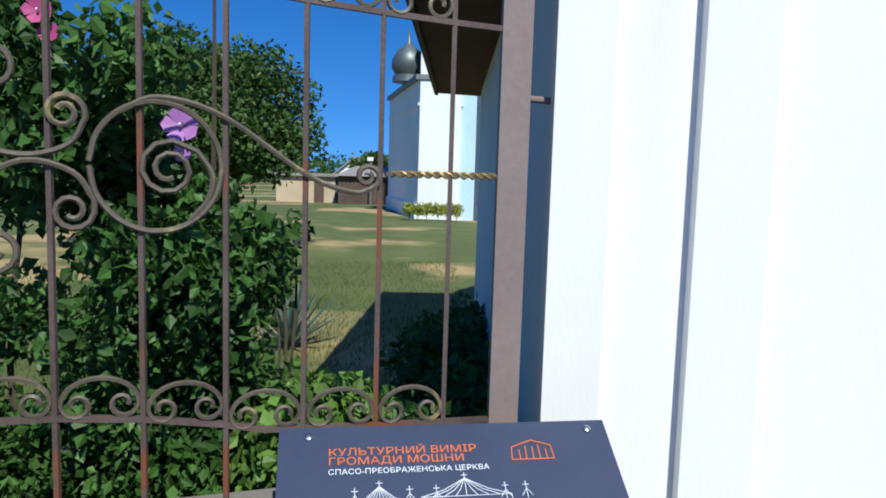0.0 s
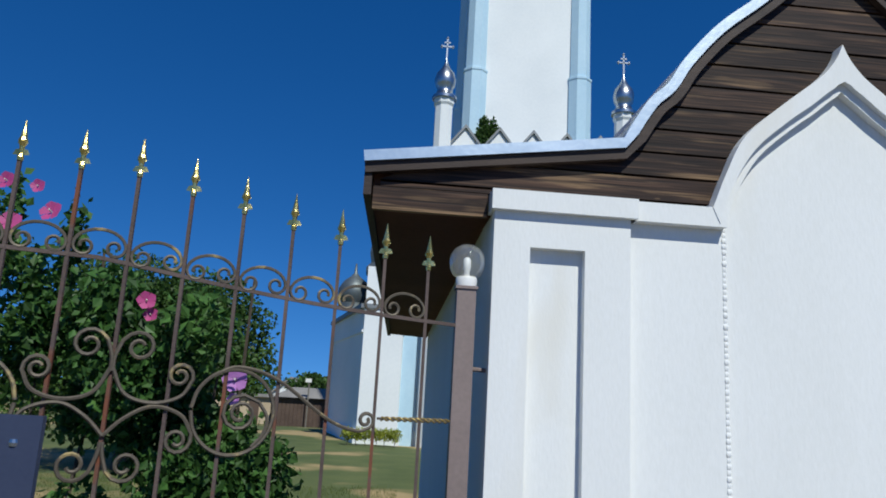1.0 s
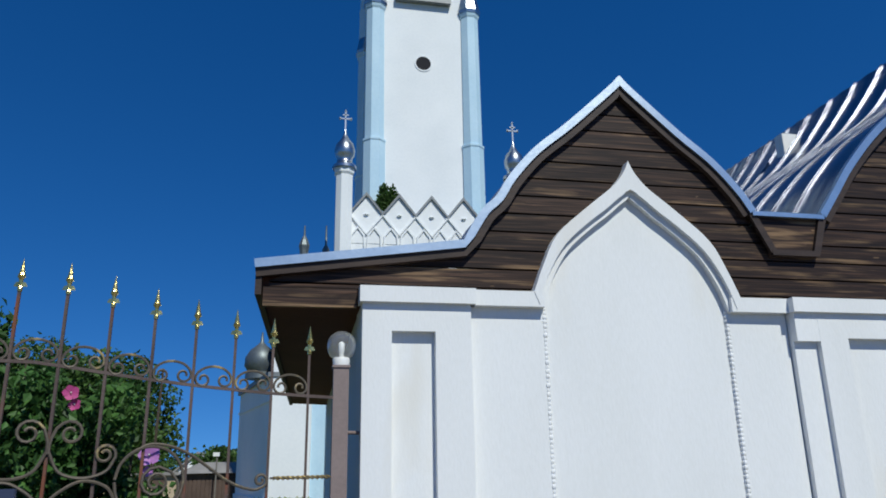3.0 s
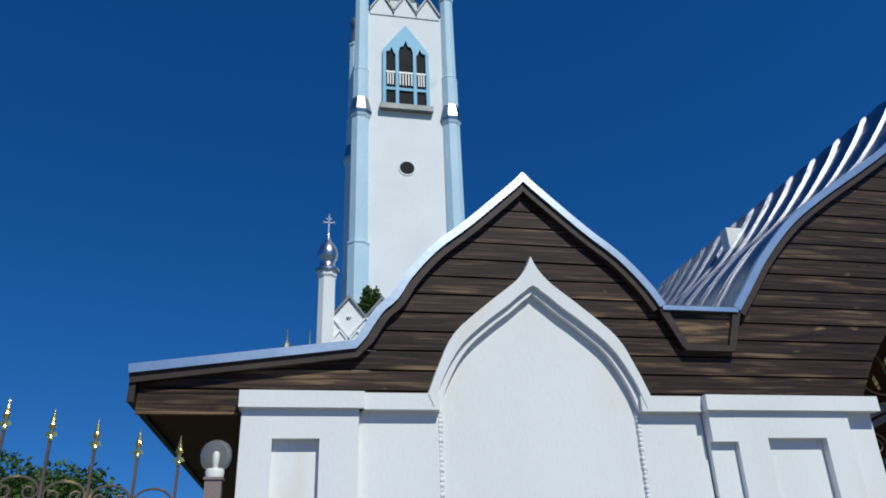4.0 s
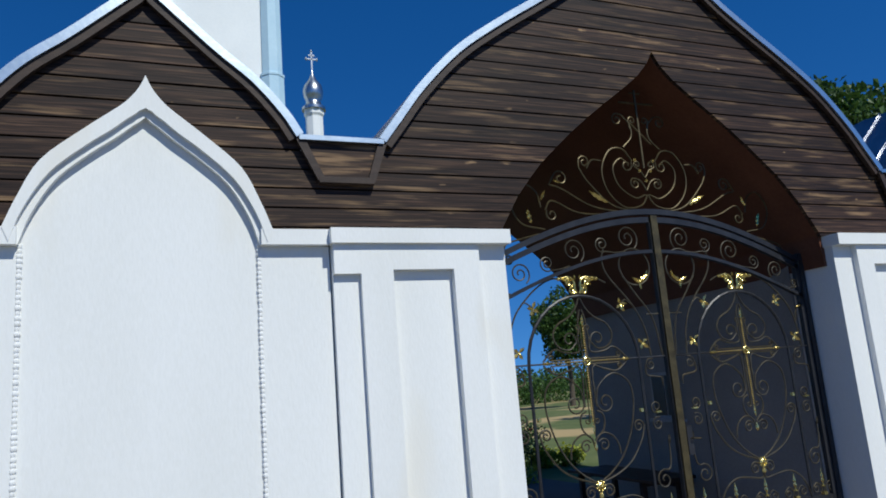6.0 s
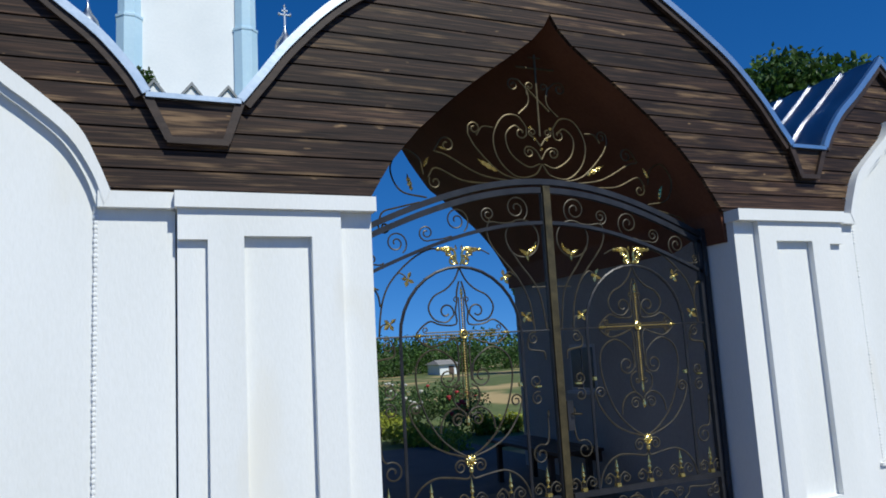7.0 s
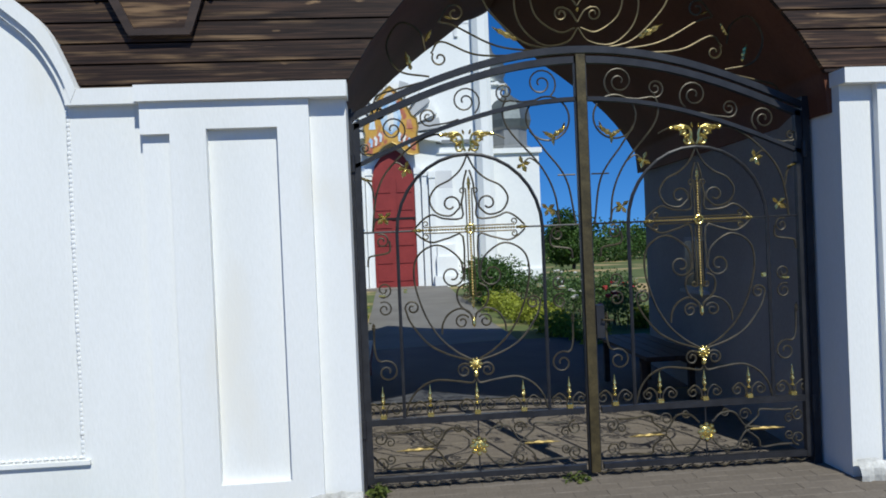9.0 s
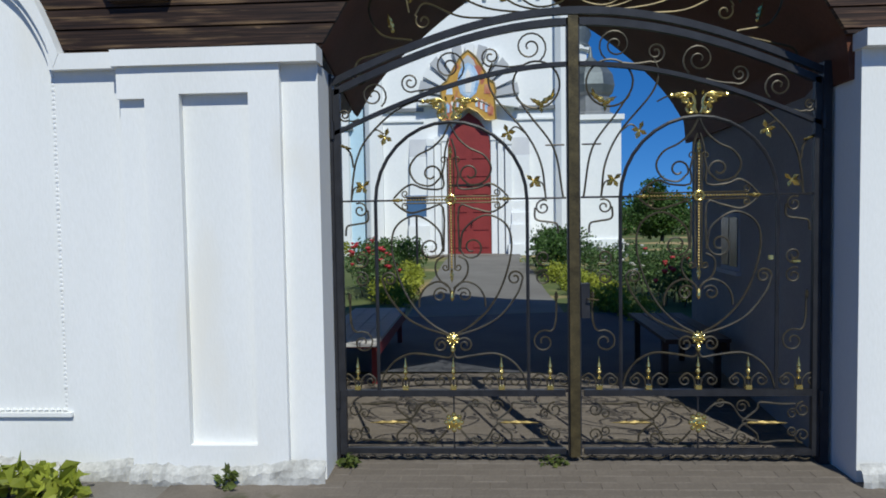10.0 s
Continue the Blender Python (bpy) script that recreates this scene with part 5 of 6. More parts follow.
    # hoop
    hoop = [(-0.53, 0.52), (-0.53, 1.85)] + [(0.53 * math.cos(a), 1.85 + 0.555 * math.sin(a)) for a in np.linspace(math.pi, 0, 17)][1:-1] + [(0.53, 1.85), (0.53, 0.52)]
    part("hoop", Solid().tube([P(a, b) for a, b in hoop], 0.0135, 6), IRON, leaf, "black arched hoop")
    part("cross_rod", Solid().tube([P(-0.80, 1.865), P(-0.40, 1.865)], 0.0075, 5), IRON, leaf)
    part("cross_rod", Solid().tube([P(0.40, 1.865), P(0.80, 1.865)], 0.0075, 5), IRON, leaf)
    # cross with twisted gilt bars
    for o_ in (-0.022, 0.022):
        part("cross_bar", Solid().tube([P(o_, 1.37), P(o_, 2.16)], 0.0055, 5), BRONZED, leaf)
        part("cross_bar", Solid().tube([P(-0.33, 1.865 + o_), P(0.33, 1.865 + o_)], 0.0055, 5), BRONZED, leaf)
    tw_ = Solid()
    for k in range(39):
        z = 1.39 + 0.02 * k
        tw_.lathe([(0.003, z - 0.010), (0.009, z - 0.002), (0.009, z + 0.002), (0.003, z + 0.010)], px(0), GY - 0.008, 6)
    for k in range(33):
        tw_.lathe([(0.002, 1.856), (0.0092, 1.862), (0.0092, 1.868), (0.002, 1.874)], px(-0.32 + 0.02 * k), GY - 0.008, 6)
    part("gilt_twist", tw_, DULLGILT, leaf, "gilt twisted cross core")
    hub = [(0.031 * math.cos(t), 1.865 + 0.031 * math.sin(t)) for t in np.linspace(0, 2 * math.pi, 13)]
    part("hub_ring", Solid().tube([P(a, b, -0.018) for a, b in hub], 0.009, 6), GOLD, leaf, "gilt hub ring", smooth=True)
    part("gilt_bead", Solid().lathe([(0.002, 1.851), (0.012, 1.858), (0.014, 1.865), (0.012, 1.872), (0.002, 1.879)], px(0), GY - 0.022, 8), GOLD, leaf)
    for u, z, a in ((0.33, 1.865, 0), (-0.33, 1.865, 180), (0, 2.15, 90), (0, 1.38, 270)):
        gold_leaf(u, z, 0.10, a, "gilt_tip", 0.38)
        ca, sa = math.cos(radians(a)), math.sin(radians(a))
        for m_ in (-1, 1):
            cu, cz = u - 0.01 * ca - sa * 0.045 * m_, z - 0.01 * sa + ca * 0.045 * m_
            part("small_curl", Solid().tube([P(x_, z_) for x_, z_ in volute(cu, cz, 0.026, a - 90 * m_, 1.1, m_, 0.35, 12)], 0.005, 5), BRONZED, leaf, smooth=True)
    # pointed heart over the cross and curls beside it
    rod([(0, 2.40), (0.05, 2.30), (0.13, 2.225), (0.235, 2.17), (0.285, 2.08), (0.24, 1.99), (0.14, 1.965), (0.07, 2.02)], curl=(0.135, 2.045, 0.068, 200, 0.95, -1, 0.35), both=True)
    rod([(0.01, 2.29), (0.035, 2.20), (0.04, 2.12), (0.055, 2.05), (0.055, 1.945), (0.19, 1.945), (0.27, 1.975), (0.34, 1.94), (0.40, 1.88)], both=True, steps=3)
    rod([(0.055, 1.50), (0.055, 1.81), (0.15, 1.805), (0.27, 1.775), (0.34, 1.80), (0.40, 1.85)], both=True, steps=3)
    # wide lobes below, ending in the rosette over the rail
    rod([(0.06, 1.52), (0.09, 1.655), (0.24, 1.755), (0.385, 1.685), (0.42, 1.52), (0.36, 1.28), (0.26, 1.10), (0.14, 0.985), (0.03, 0.92)], both=True)
    for m_ in (-1, 1):
        part("scroll", Solid().tube([P(a * m_, b) for a, b in volute(0.145, 1.53, 0.085, 180, 1.3, 1, 0.3, 20)], 0.007, 5), SCROLLIRON, leaf, smooth=True)
        part("scroll", Solid().tube([P(a * m_, b) for a, b in volute(0.085, 1.195, 0.055, 150, 1.35, -1, 0.25, 18)], 0.007, 5), SCROLLIRON, leaf, smooth=True)
    rod([(0.03, 0.91), (0.2, 0.965), (0.34, 1.05), (0.455, 1.20), (0.495, 1.31)], curl=(0.44, 1.31, 0.055, 0, 1.35, 1), both=True)
    rod([(0.0, 1.18), (0.03, 1.26), (0.10, 1.29), (0.18, 1.255), (0.225, 1.185), (0.235, 1.11)], both=True)
    rod([(0.05, 1.47), (0.10, 1.44), (0.115, 1.38), (0.09, 1.31), (0.01, 1.24)], both=True)
    part("gilt_bead", Solid().lathe([(0.002, 1.15), (0.016, 1.175), (0.013, 1.20), (0.002, 1.23)], px(0), GY - 0.008, 6), GOLD, leaf)
    # rosette, shoulders and spearheads over the rail
    rosette(0, 0.885, 0.052, 9)
    part("gilt_bead", Solid().lathe([(0.002, 0.785), (0.018, 0.80), (0.018, 0.825), (0.006, 0.84)], px(0), GY - 0.008, 6), GOLD, leaf)
    rod([(0.035, 0.875)], smooth_pts=False, curl=(0.085, 0.84, 0.055, 130, 1.4, -1), both=True)
    rod([(0, 0.79), (0.03, 0.75), (0.13, 0.765), (0.295, 0.78), (0.41, 0.73), (0.485, 0.64), (0.52, 0.53)], both=True)
    for u in (-0.68, -0.34, 0.0, 0.34, 0.68):
        part("spear_foot", Solid().box(px(u) - 0.021, px(u) + 0.021, GY - 0.021, GY + 0.021, 0.524, 0.553), GOLD, leaf, "gilt square foot")
        stalk = part("spear_stalk", Solid().tube([P(u, 0.553), P(u, 0.63)], 0.006, 5), IRON, leaf)
        s_ = Solid().lathe([(0.008, 0.592), (0.017, 0.598), (0.017, 0.606), (0.007, 0.612), (0.006, 0.626), (0.018, 0.648), (0.008, 0.672), (0.015, 0.684), (0.007, 0.712), (0.001, 0.757)], px(u), GY, 6)
        part("spearhead", s_, GOLD, stalk, "gilt spearhead")
        for m_ in (-1, 1):
            line = [(u + m_ * 0.018, 0.54), (u + m_ * 0.03, 0.60), (u + m_ * 0.075, 0.635), (u + m_ * 0.125, 0.60)]
            line = [(a, b) for a, _, b in curve_through([(a, 0, b) for a, b in line], 4)] + volute(u + m_ * 0.09, 0.585, 0.038, 25 if m_ > 0 else 155, 1.1, -m_, 0.3, 12)[1:]
            part("scroll", Solid().tube([P(a, b) for a, b in line], 0.0065, 5), SCROLLIRON, leaf, smooth=True)
    # side strips between hoop and stiles
    for m_ in (-1, 1):
        for z, w_, r_ in ((1.80, 1, 0.055), (1.45, -1, 0.058), (1.31, 1, 0.058), (0.86, 1, 0.085)):
            line = volute(m_ * 0.64, z, r_, 60 * w_ if m_ > 0 else 180 - 60 * w_, 1.4, w_ * m_, 0.22, 18)
            part("scroll", Solid().tube([P(a, b) for a, b in line], 0.0065, 5), SCROLLIRON, leaf, smooth=True)
        rod([(m_ * 0.585, 1.80), (m_ * 0.59, 1.72), (m_ * 0.68, 1.70), (m_ * 0.735, 1.685), (m_ * 0.745, 1.62)], steps=4)
        rod([(m_ * 0.685, 0.935), (m_ * 0.71, 0.96), (m_ * 0.725, 1.04), (m_ * 0.725, 1.17)], steps=3)
        gold_leaf(m_ * 0.725, 1.15, 0.07, 90, "iron_leaf", 0.55, SCROLLIRON)
        part("clamp", Solid().box(min(px(m_ * 0.63), px(m_ * 0.68)), max(px(m_ * 0.63), px(m_ * 0.68)), GY - 0.014, GY + 0.014, 1.40, 1.415), GOLD, leaf)
        part("clamp", Solid().box(min(px(m_ * 0.475), px(m_ * 0.50)), max(px(m_ * 0.475), px(m_ * 0.50)), GY - 0.014, GY + 0.014, 1.42, 1.45), GOLD, leaf)
        # acanthus crown: an S-curl rising from the hoop, a feathered leaf and a bud running outwards
        line = [(0.012, 2.425), (0.03, 2.465), (0.028, 2.505), (0.045, 2.545), (0.085, 2.562), (0.13, 2.556), (0.175, 2.545)]
        line = [(a, b) for a, _, b in curve_through([(a, 0, b) for a, b in line], 4)]
        part("crown_stem", Solid().tube([P(a * m_, b, -0.004) for a, b in line], 0.010, 6), GOLD, leaf, "gilt acanthus stem", smooth=True)
        part("crown_curl", Solid().tube([P(a * m_, b, -0.004) for a, b in volute(0.058, 2.455, 0.034, 150, 1.25, 1, 0.25, 16)], 0.009, 6), GOLD, leaf, "gilt acanthus curl", smooth=True)
        part("crown_curl", Solid().tube([P(a * m_, b, -0.004) for a, b in volute(0.085, 2.515, 0.026, 100, 1.2, -1, 0.25, 14)], 0.009, 6), GOLD, leaf, "gilt acanthus curl", smooth=True)
        for u, z, L_, a_, w_ in ((0.05, 2.55, 0.10, -12, 0.5), (0.11, 2.555, 0.10, -8, 0.42), (0.09, 2.545, 0.06, -60, 0.6), (0.035, 2.50, 0.07, -35, 0.6), (0.02, 2.545, 0.04, 75, 0.6)):
            gold_leaf(m_ * u, z, L_, a_ if m_ > 0 else 180 - a_, w=w_)
        part("gilt_bead", Solid().lathe([(0.002, 2.530), (0.013, 2.540), (0.015, 2.548), (0.010, 2.558), (0.002, 2.564)], px(m_ * 0.185), GY - 0.01, 6), GOLD, leaf)
    # outer arcs with gilt ivy leaves; u grows towards the middle of the gate
    rod([(-0.17, 2.55), (-0.24, 2.55), (-0.34, 2.51), (-0.46, 2.425), (-0.59, 2.29), (-0.655, 2.16), (-0.685, 2.02), (-0.70, 1.87)])
    rod([(0.30, 2.80), (0.27, 2.70), (0.32, 2.56), (0.53, 2.31), (0.63, 2.10), (0.66, 1.87)])
    rod([(-0.585, 2.295), (-0.52, 2.36), (-0.46, 2.33)], r=0.006)
    rod([(0.17, 2.55), (0.22, 2.54), (0.28, 2.51)], r=0.006)
    rod([(0.53, 2.31), (0.46, 2.36), (0.41, 2.33)], r=0.006)
    rod([(-0.70, 1.87), (-0.68, 1.95), (-0.63, 1.97)], r=0.006)
    rod([(0.66, 1.87), (0.64, 1.96), (0.59, 1.99)], r=0.006)
    trefoil(-0.45, 2.31, 70)
    trefoil(0.40, 2.32, 110)
    trefoil(-0.615, 1.965, 40)
    trefoil(0.575, 1.985, 140)
    # circle beside the middle stile and gilt spray at the hinge
    ring = [(0.60 + 0.16 * math.cos(a), 2.645 + 0.16 * math.sin(a)) for a in np.linspace(-2.6, 3.1, 28)]
    part("scroll", Solid().tube([P(a, b) for a, b in ring], 0.0075, 5), SCROLLIRON, leaf, smooth=True)
    rod([(0.44, 2.66), (0.46, 2.58), (0.56, 2.43), (0.72, 2.20), (0.78, 1.87)])
    gold_leaf(0.61, 2.50, 0.15, 32, w=0.36)
    gold_leaf(0.65, 2.50, 0.11, 152, w=0.42)
    gold_leaf(0.63, 2.515, 0.07, -85, w=0.5)
    gold_leaf(0.70, 2.55, 0.07, 70, w=0.4)
    gold_leaf(-0.69, 2.23, 0.09, 165, w=0.32)
    rod([(-0.80, 2.25), (-0.76, 2.26), (-0.70, 2.20), (-0.68, 2.10)])
    rod([(0.66, 2.23), (0.79, 2.23)], r=0.006, smooth_pts=False)
    # scrolls between the two arched bars
    def low(u):
        return arch_z(px(u), 2.795)

    for u, r_ in ((-0.53, 0.095), (0.0, 0.112), (0.56, 0.116)):
        zc = (low(u) + arch_z(px(u), 3.04)) / 2
        part("scroll", Solid().tube([P(a, b) for a, b in volute(u, zc, r_, -55, 1.75, 1, 0.16, 28)], 0.0065, 5), SCROLLIRON, leaf, smooth=True)
    for u, r_, L_ in ((-0.735, 0.045, 0.10), (-0.27, 0.07, 0.22), (0.29, 0.072, 0.22)):
        zc = low(u) + r_ + 0.035
        line = curve_through([(u + L_, 0, low(u + L_) + 0.006), (u + L_ * 0.6, 0, low(u + L_ * 0.6) + 0.010), (u + r_ * 0.5, 0, zc - r_ * 0.87)], 5)
        line = [(a, b) for a, _, b in line] + volute(u, zc, r_, -60, 1.7, -1, 0.18, 24)[1:]
        part("scroll", Solid().tube([P(a, b) for a, b in line], 0.0065, 5), SCROLLIRON, leaf, smooth=True)
    # bottom panel
    rosette(0, 0.29, 0.072, 8)
    part("rod", Solid().tube([P(0, 0.10), P(0, 0.48)], 0.006, 5), IRON, leaf)
    for m_ in (-1, 1):
        gold_leaf(m_ * 0.33, 0.29, 0.27, 0 if m_ > 0 else 180, w=0.13, mat=DULLGILT)
        rod([(m_ * 0.05, 0.36), (m_ * 0.12, 0.42), (m_ * 0.22, 0.42), (m_ * 0.30, 0.32), (m_ * 0.42, 0.30)])
        rod([(m_ * 0.05, 0.23), (m_ * 0.12, 0.16), (m_ * 0.22, 0.16), (m_ * 0.30, 0.27), (m_ * 0.40, 0.295)])
        rod([(m_ * 0.30, 0.30), (m_ * 0.40, 0.38), (m_ * 0.42, 0.43), (m_ * 0.55, 0.42), (m_ * 0.66, 0.42)], steps=4)
        rod([(m_ * 0.30, 0.29), (m_ * 0.40, 0.21), (m_ * 0.42, 0.15), (m_ * 0.55, 0.16), (m_ * 0.66, 0.16)], steps=4)
        for u, z, r_, a0, w_ in ((0.30, 0.40, 0.05, 0, 1), (0.30, 0.18, 0.05, 0, -1), (0.71, 0.38, 0.055, 90, 1), (0.71, 0.20, 0.055, -90, -1), (0.64, 0.35, 0.04, 0, 1), (0.64, 0.23, 0.04, 0, -1), (0.15, 0.43, 0.035, 180, 1), (0.15, 0.15, 0.035, 180, -1)):
            part("scroll", Solid().tube([P(a * m_, b) for a, b in volute(u, z, r_, a0, 1.4, w_, 0.25, 14)], 0.006, 5), SCROLLIRON, leaf, smooth=True)
    for k in range(8):
        u = -0.70 + 0.2 * k
        rod([(u - 0.09, 0.055), (u - 0.03, 0.03), (u + 0.03, 0.05), (u + 0.09, 0.03)], r=0.005, steps=4)
    return leaf


left_leaf = gate_leaf("gate_leaf", -1)
right_leaf = gate_leaf("gate_leaf", 1)
part("meeting_strip", Solid().box(GATE_X - 0.034, GATE_X + 0.034, GY - 0.04, GY - 0.022, 0.05, 3.10), BRONZED, left_leaf, "bronzed meeting strip")
lock_case = part("lock_case", Solid().box(GATE_X + 0.046, GATE_X + 0.105, GY - 0.036, GY + 0.03, 1.03, 1.27), IRON, right_leaf, "black lock case")
part("door_handle", Solid().tube([(GATE_X + 0.085, GY - 0.034, 1.165), (GATE_X + 0.085, GY - 0.065, 1.165), (GATE_X + 0.16, GY - 0.068, 1.158)], 0.006, 6), BRONZED, lock_case)
for sg in (-1, 1):
    gp = thing("gate_post", (GATE_X + sg * 1.695, GY + 0.03, 0), "black square steel gate post", "post", "gate posts")
    part("post", Solid().box(GATE_X + sg * 1.695 - 0.028, GATE_X + sg * 1.695 + 0.028, GY - 0.03, GY + 0.06, 0, 2.75), IRON, gp)
    for z in (0.4, 2.3):
        part("hinge", Solid().lathe([(0.018, z), (0.018, z + 0.12)], GATE_X + sg * 1.672, GY - 0.03, 8), IRON, gp)

# overthrow above the gate
ot = thing("gate_overthrow", (GATE_X, GY, 3.1), "wrought iron overthrow with a cross and gilt leaves", "gate ornament")
xs_ = np.linspace(GATE_X - 1.69, GATE_X + 1.69, 30)
part("arched_bar", Solid().band([(x, arch_z(x, 3.115)) for x in xs_], [(x, arch_z(x, 3.115) + 0.05) for x in xs_], GY - 0.02, GY + 0.02), IRON, ot)


def over(pts, curl=None, r=0.0075, mat=BRONZED, steps=6, mirror=True):
    for m_ in ((-1, 1) if mirror else (1,)):
        line = [(a, b) for a, _, b in curve_through([(a, 0, b) for a, b in pts], steps)] if len(pts) > 1 else list(pts)
        if curl:
            line += volute(*curl)[1:]
        part("scroll", Solid().tube([(GATE_X + m_ * a, GY, b) for a, b in line], r, 5), mat, ot, smooth=True)


over([(0.0, 3.30), (0.08, 3.20), (0.26, 3.18), (0.42, 3.32), (0.46, 3.52), (0.36, 3.70), (0.22, 3.72), (0.13, 3.62)], (0.19, 3.57, 0.062, 130, 1.2, 1))
over([(0.02, 3.30), (0.14, 3.27), (0.30, 3.38), (0.34, 3.54), (0.25, 3.63), (0.17, 3.58)])
over([(0.0, 3.34), (0.05, 3.42), (0.10, 3.45)], (0.12, 3.40, 0.055, 90, 1.3, -1))
over([(0.0, 3.46), (0.05, 3.53)], (0.075, 3.58, 0.04, -60, 1.2, 1))
over([(0.20, 3.74), (0.10, 3.84), (0.10, 3.96), (0.18, 4.05)], (0.235, 4.0, 0.06, 110, 1.3, -1))
over([(0.10, 3.92)], (0.07, 4.0, 0.045, -60, 1.2, 1))
over([(0.14, 3.14), (0.40, 3.20), (0.62, 3.40), (0.70, 3.53)], (0.64, 3.58, 0.06, -10, 1.3, 1))
over([(0.46, 3.60), (0.56, 3.60), (0.62, 3.52)], None, steps=3)
over([(0.25, 3.13), (0.60, 3.18), (0.90, 3.33), (1.02, 3.36)], (0.90, 3.42, 0.075, 0, 1.3, 1))
over([(0.40, 3.11), (0.75, 3.12), (1.0, 3.22), (1.08, 3.14)], (1.02, 3.10, 0.06, 60, 1.2, -1))
over([(1.10, 2.97), (1.32, 3.02), (1.40, 3.20), (1.30, 3.36), (1.16, 3.30), (1.12, 3.16)])
over([(1.16, 2.93), (1.36, 2.88), (1.48, 2.84), (1.52, 2.74)], (1.47, 2.72, 0.05, 0, 1.2, -1))
part("cross", Solid().tube([(GATE_X, GY, 3.55), (GATE_X, GY, 4.30)], 0.011, 5).tube([(GATE_X - 0.19, GY, 4.17), (GATE_X + 0.19, GY, 4.17)], 0.010, 5).tube([(GATE_X - 0.06, GY, 4.27), (GATE_X + 0.06, GY, 4.27)], 0.008, 5).tube([(GATE_X - 0.1, GY, 3.98), (GATE_X + 0.11, GY, 3.78)], 0.009, 5), BRONZED, ot, "twisted iron cross")


def over_leaf(u, z, L, ang, w):
    for m_ in (-1, 1):
        ca, sa = math.cos(radians(ang)) * m_, math.sin(radians(ang))
        outline = [(0, 0.06), (0.12, 0.3), (0.25, 0.2), (0.4, 0.42), (0.55, 0.26), (0.68, 0.34), (0.82, 0.15), (1.0, 0.0)]
        vs = [(GATE_X + m_ * u + L * (a * ca - sg * b * w * sa * m_), GY - (0.012 if sg else 0.026), z + L * (a * sa + sg * b * w * ca * m_)) for sg in (1, -1, 0) for a, b in outline]
        fs = []
        for i in range(7):
            fs += [(i, i + 1, 16 + i + 1, 16 + i), (8 + i, 16 + i, 16 + i + 1, 8 + i + 1), (i, 8 + i, 9 + i, i + 1)]
        part("gilt_leaf", Solid().add(vs, fs), GOLD, ot, "gilt leaf")


over_leaf(0.45, 3.215, 0.21, 28, 0.28)
over_leaf(1.23, 3.02, 0.14, 75, 0.4)
over_leaf(1.12, 3.22, 0.10, 120, 0.4)
over_leaf(0.98, 3.4, 0.07, 200, 0.4)
for u, z in ((0, 3.43), (0.1, 3.62), (-0.1, 3.62), (0.06, 3.52), (-0.06, 3.52)):
    part("gilt_bead", Solid().lathe([(0.003, z - 0.016), (0.016, z), (0.003, z + 0.016)], GATE_X + u, GY - 0.01, 6), GOLD, ot)


# ---------------------------------------------------------------- plants
def flower(parent, x, y, z, r, mat, face=(0.1, -0.95, 0.2), petals=5):
    """An open five-petalled flower."""
    d = Vector(face).normalized()
    a = d.cross(Vector((0, 0, 1))).normalized()
    b = a.cross(d)
    s = Solid()
    c = Vector((x, y, z))
    for k in range(petals):
        t0 = 2 * math.pi * k / petals
        pts = []
        for da, rr, h in ((0, 0.05, 0), (-0.66, 0.55, 0.18), (-0.56, 0.95, 0.30), (0, 1.08, 0.32), (0.56, 0.95, 0.24), (0.66, 0.55, 0.12)):
            t = t0 + da
            pts.append(c + (a * math.cos(t) + b * math.sin(t)) * r * rr + d * r * h)
        s.add(pts, [(0, 1, 2, 3), (0, 3, 4, 5)])
    f = part("flower", s, mat, parent, "open mallow flower")
    st = Solid().tube([c, c + d * r * 0.5], r * 0.09, 5)
    part("pistil", st, WHITEPETAL, f)
    return f


def stems(s, roots, tips, r, seed):
    rng = random.Random(seed)
    for (a, b) in zip(roots, tips):
        a, b = Vector(a), Vector(b)
        m = [a + (b - a) * t + Vector((rng.uniform(-.05, .05), rng.uniform(-.05, .05), 0)) * (0 if t in (0, 1) else 1) for t in (0, 0.33, 0.66, 1)]
        s.tube(curve_through(m, 3), r, 5, r * 0.4)
    return s


rng = random.Random(11)
bush = thing("hibiscus_bush", (-0.9, 3.0, 0), "tall leafy hibiscus bush with mauve flowers behind the fence", "bush")
tall = []
for k in range(34):
    x = -3.6 + 3.3 * rng.random()
    tall.append((x, 2.85 + 0.45 * rng.random() + 0.1 * max(0, -x - 1), 0.35 + 1.78 * rng.random(), 0.30, 0.24, 0.28))
for k in range(40):
    x = -0.75 + 1.22 * rng.random()
    z = 0.2 + (1.95 if x < 0.15 else 1.25) * rng.random()
    tall.append((x, 2.68 + 0.5 * rng.random(), z, 0.21, 0.20, 0.22))
for k in range(26):
    x = -3.0 + 2.75 * rng.random() ** 0.8
    tall.append((x, 2.70 + 0.3 * rng.random(), 2.2 + 0.55 * rng.random(), 0.07, 0.07, 0.20))
part("foliage", leaves(52000, blobs(tall, 0.2), 0.062, 21, 0.6), LEAF, bush, "dense dark green leaves")
stem_ = part("undergrowth", stems(Solid(), [(-2.6 + 0.26 * k, 3.1, 0) for k in range(12)], [(-3.0 + 0.3 * k + rng.uniform(-.2, .2), 3.05 + rng.uniform(-.1, .2), rng.uniform(1.6, 2.7)) for k in range(12)], 0.018, 4), BARK, bush)
tagged(stem_, kind="stuff")
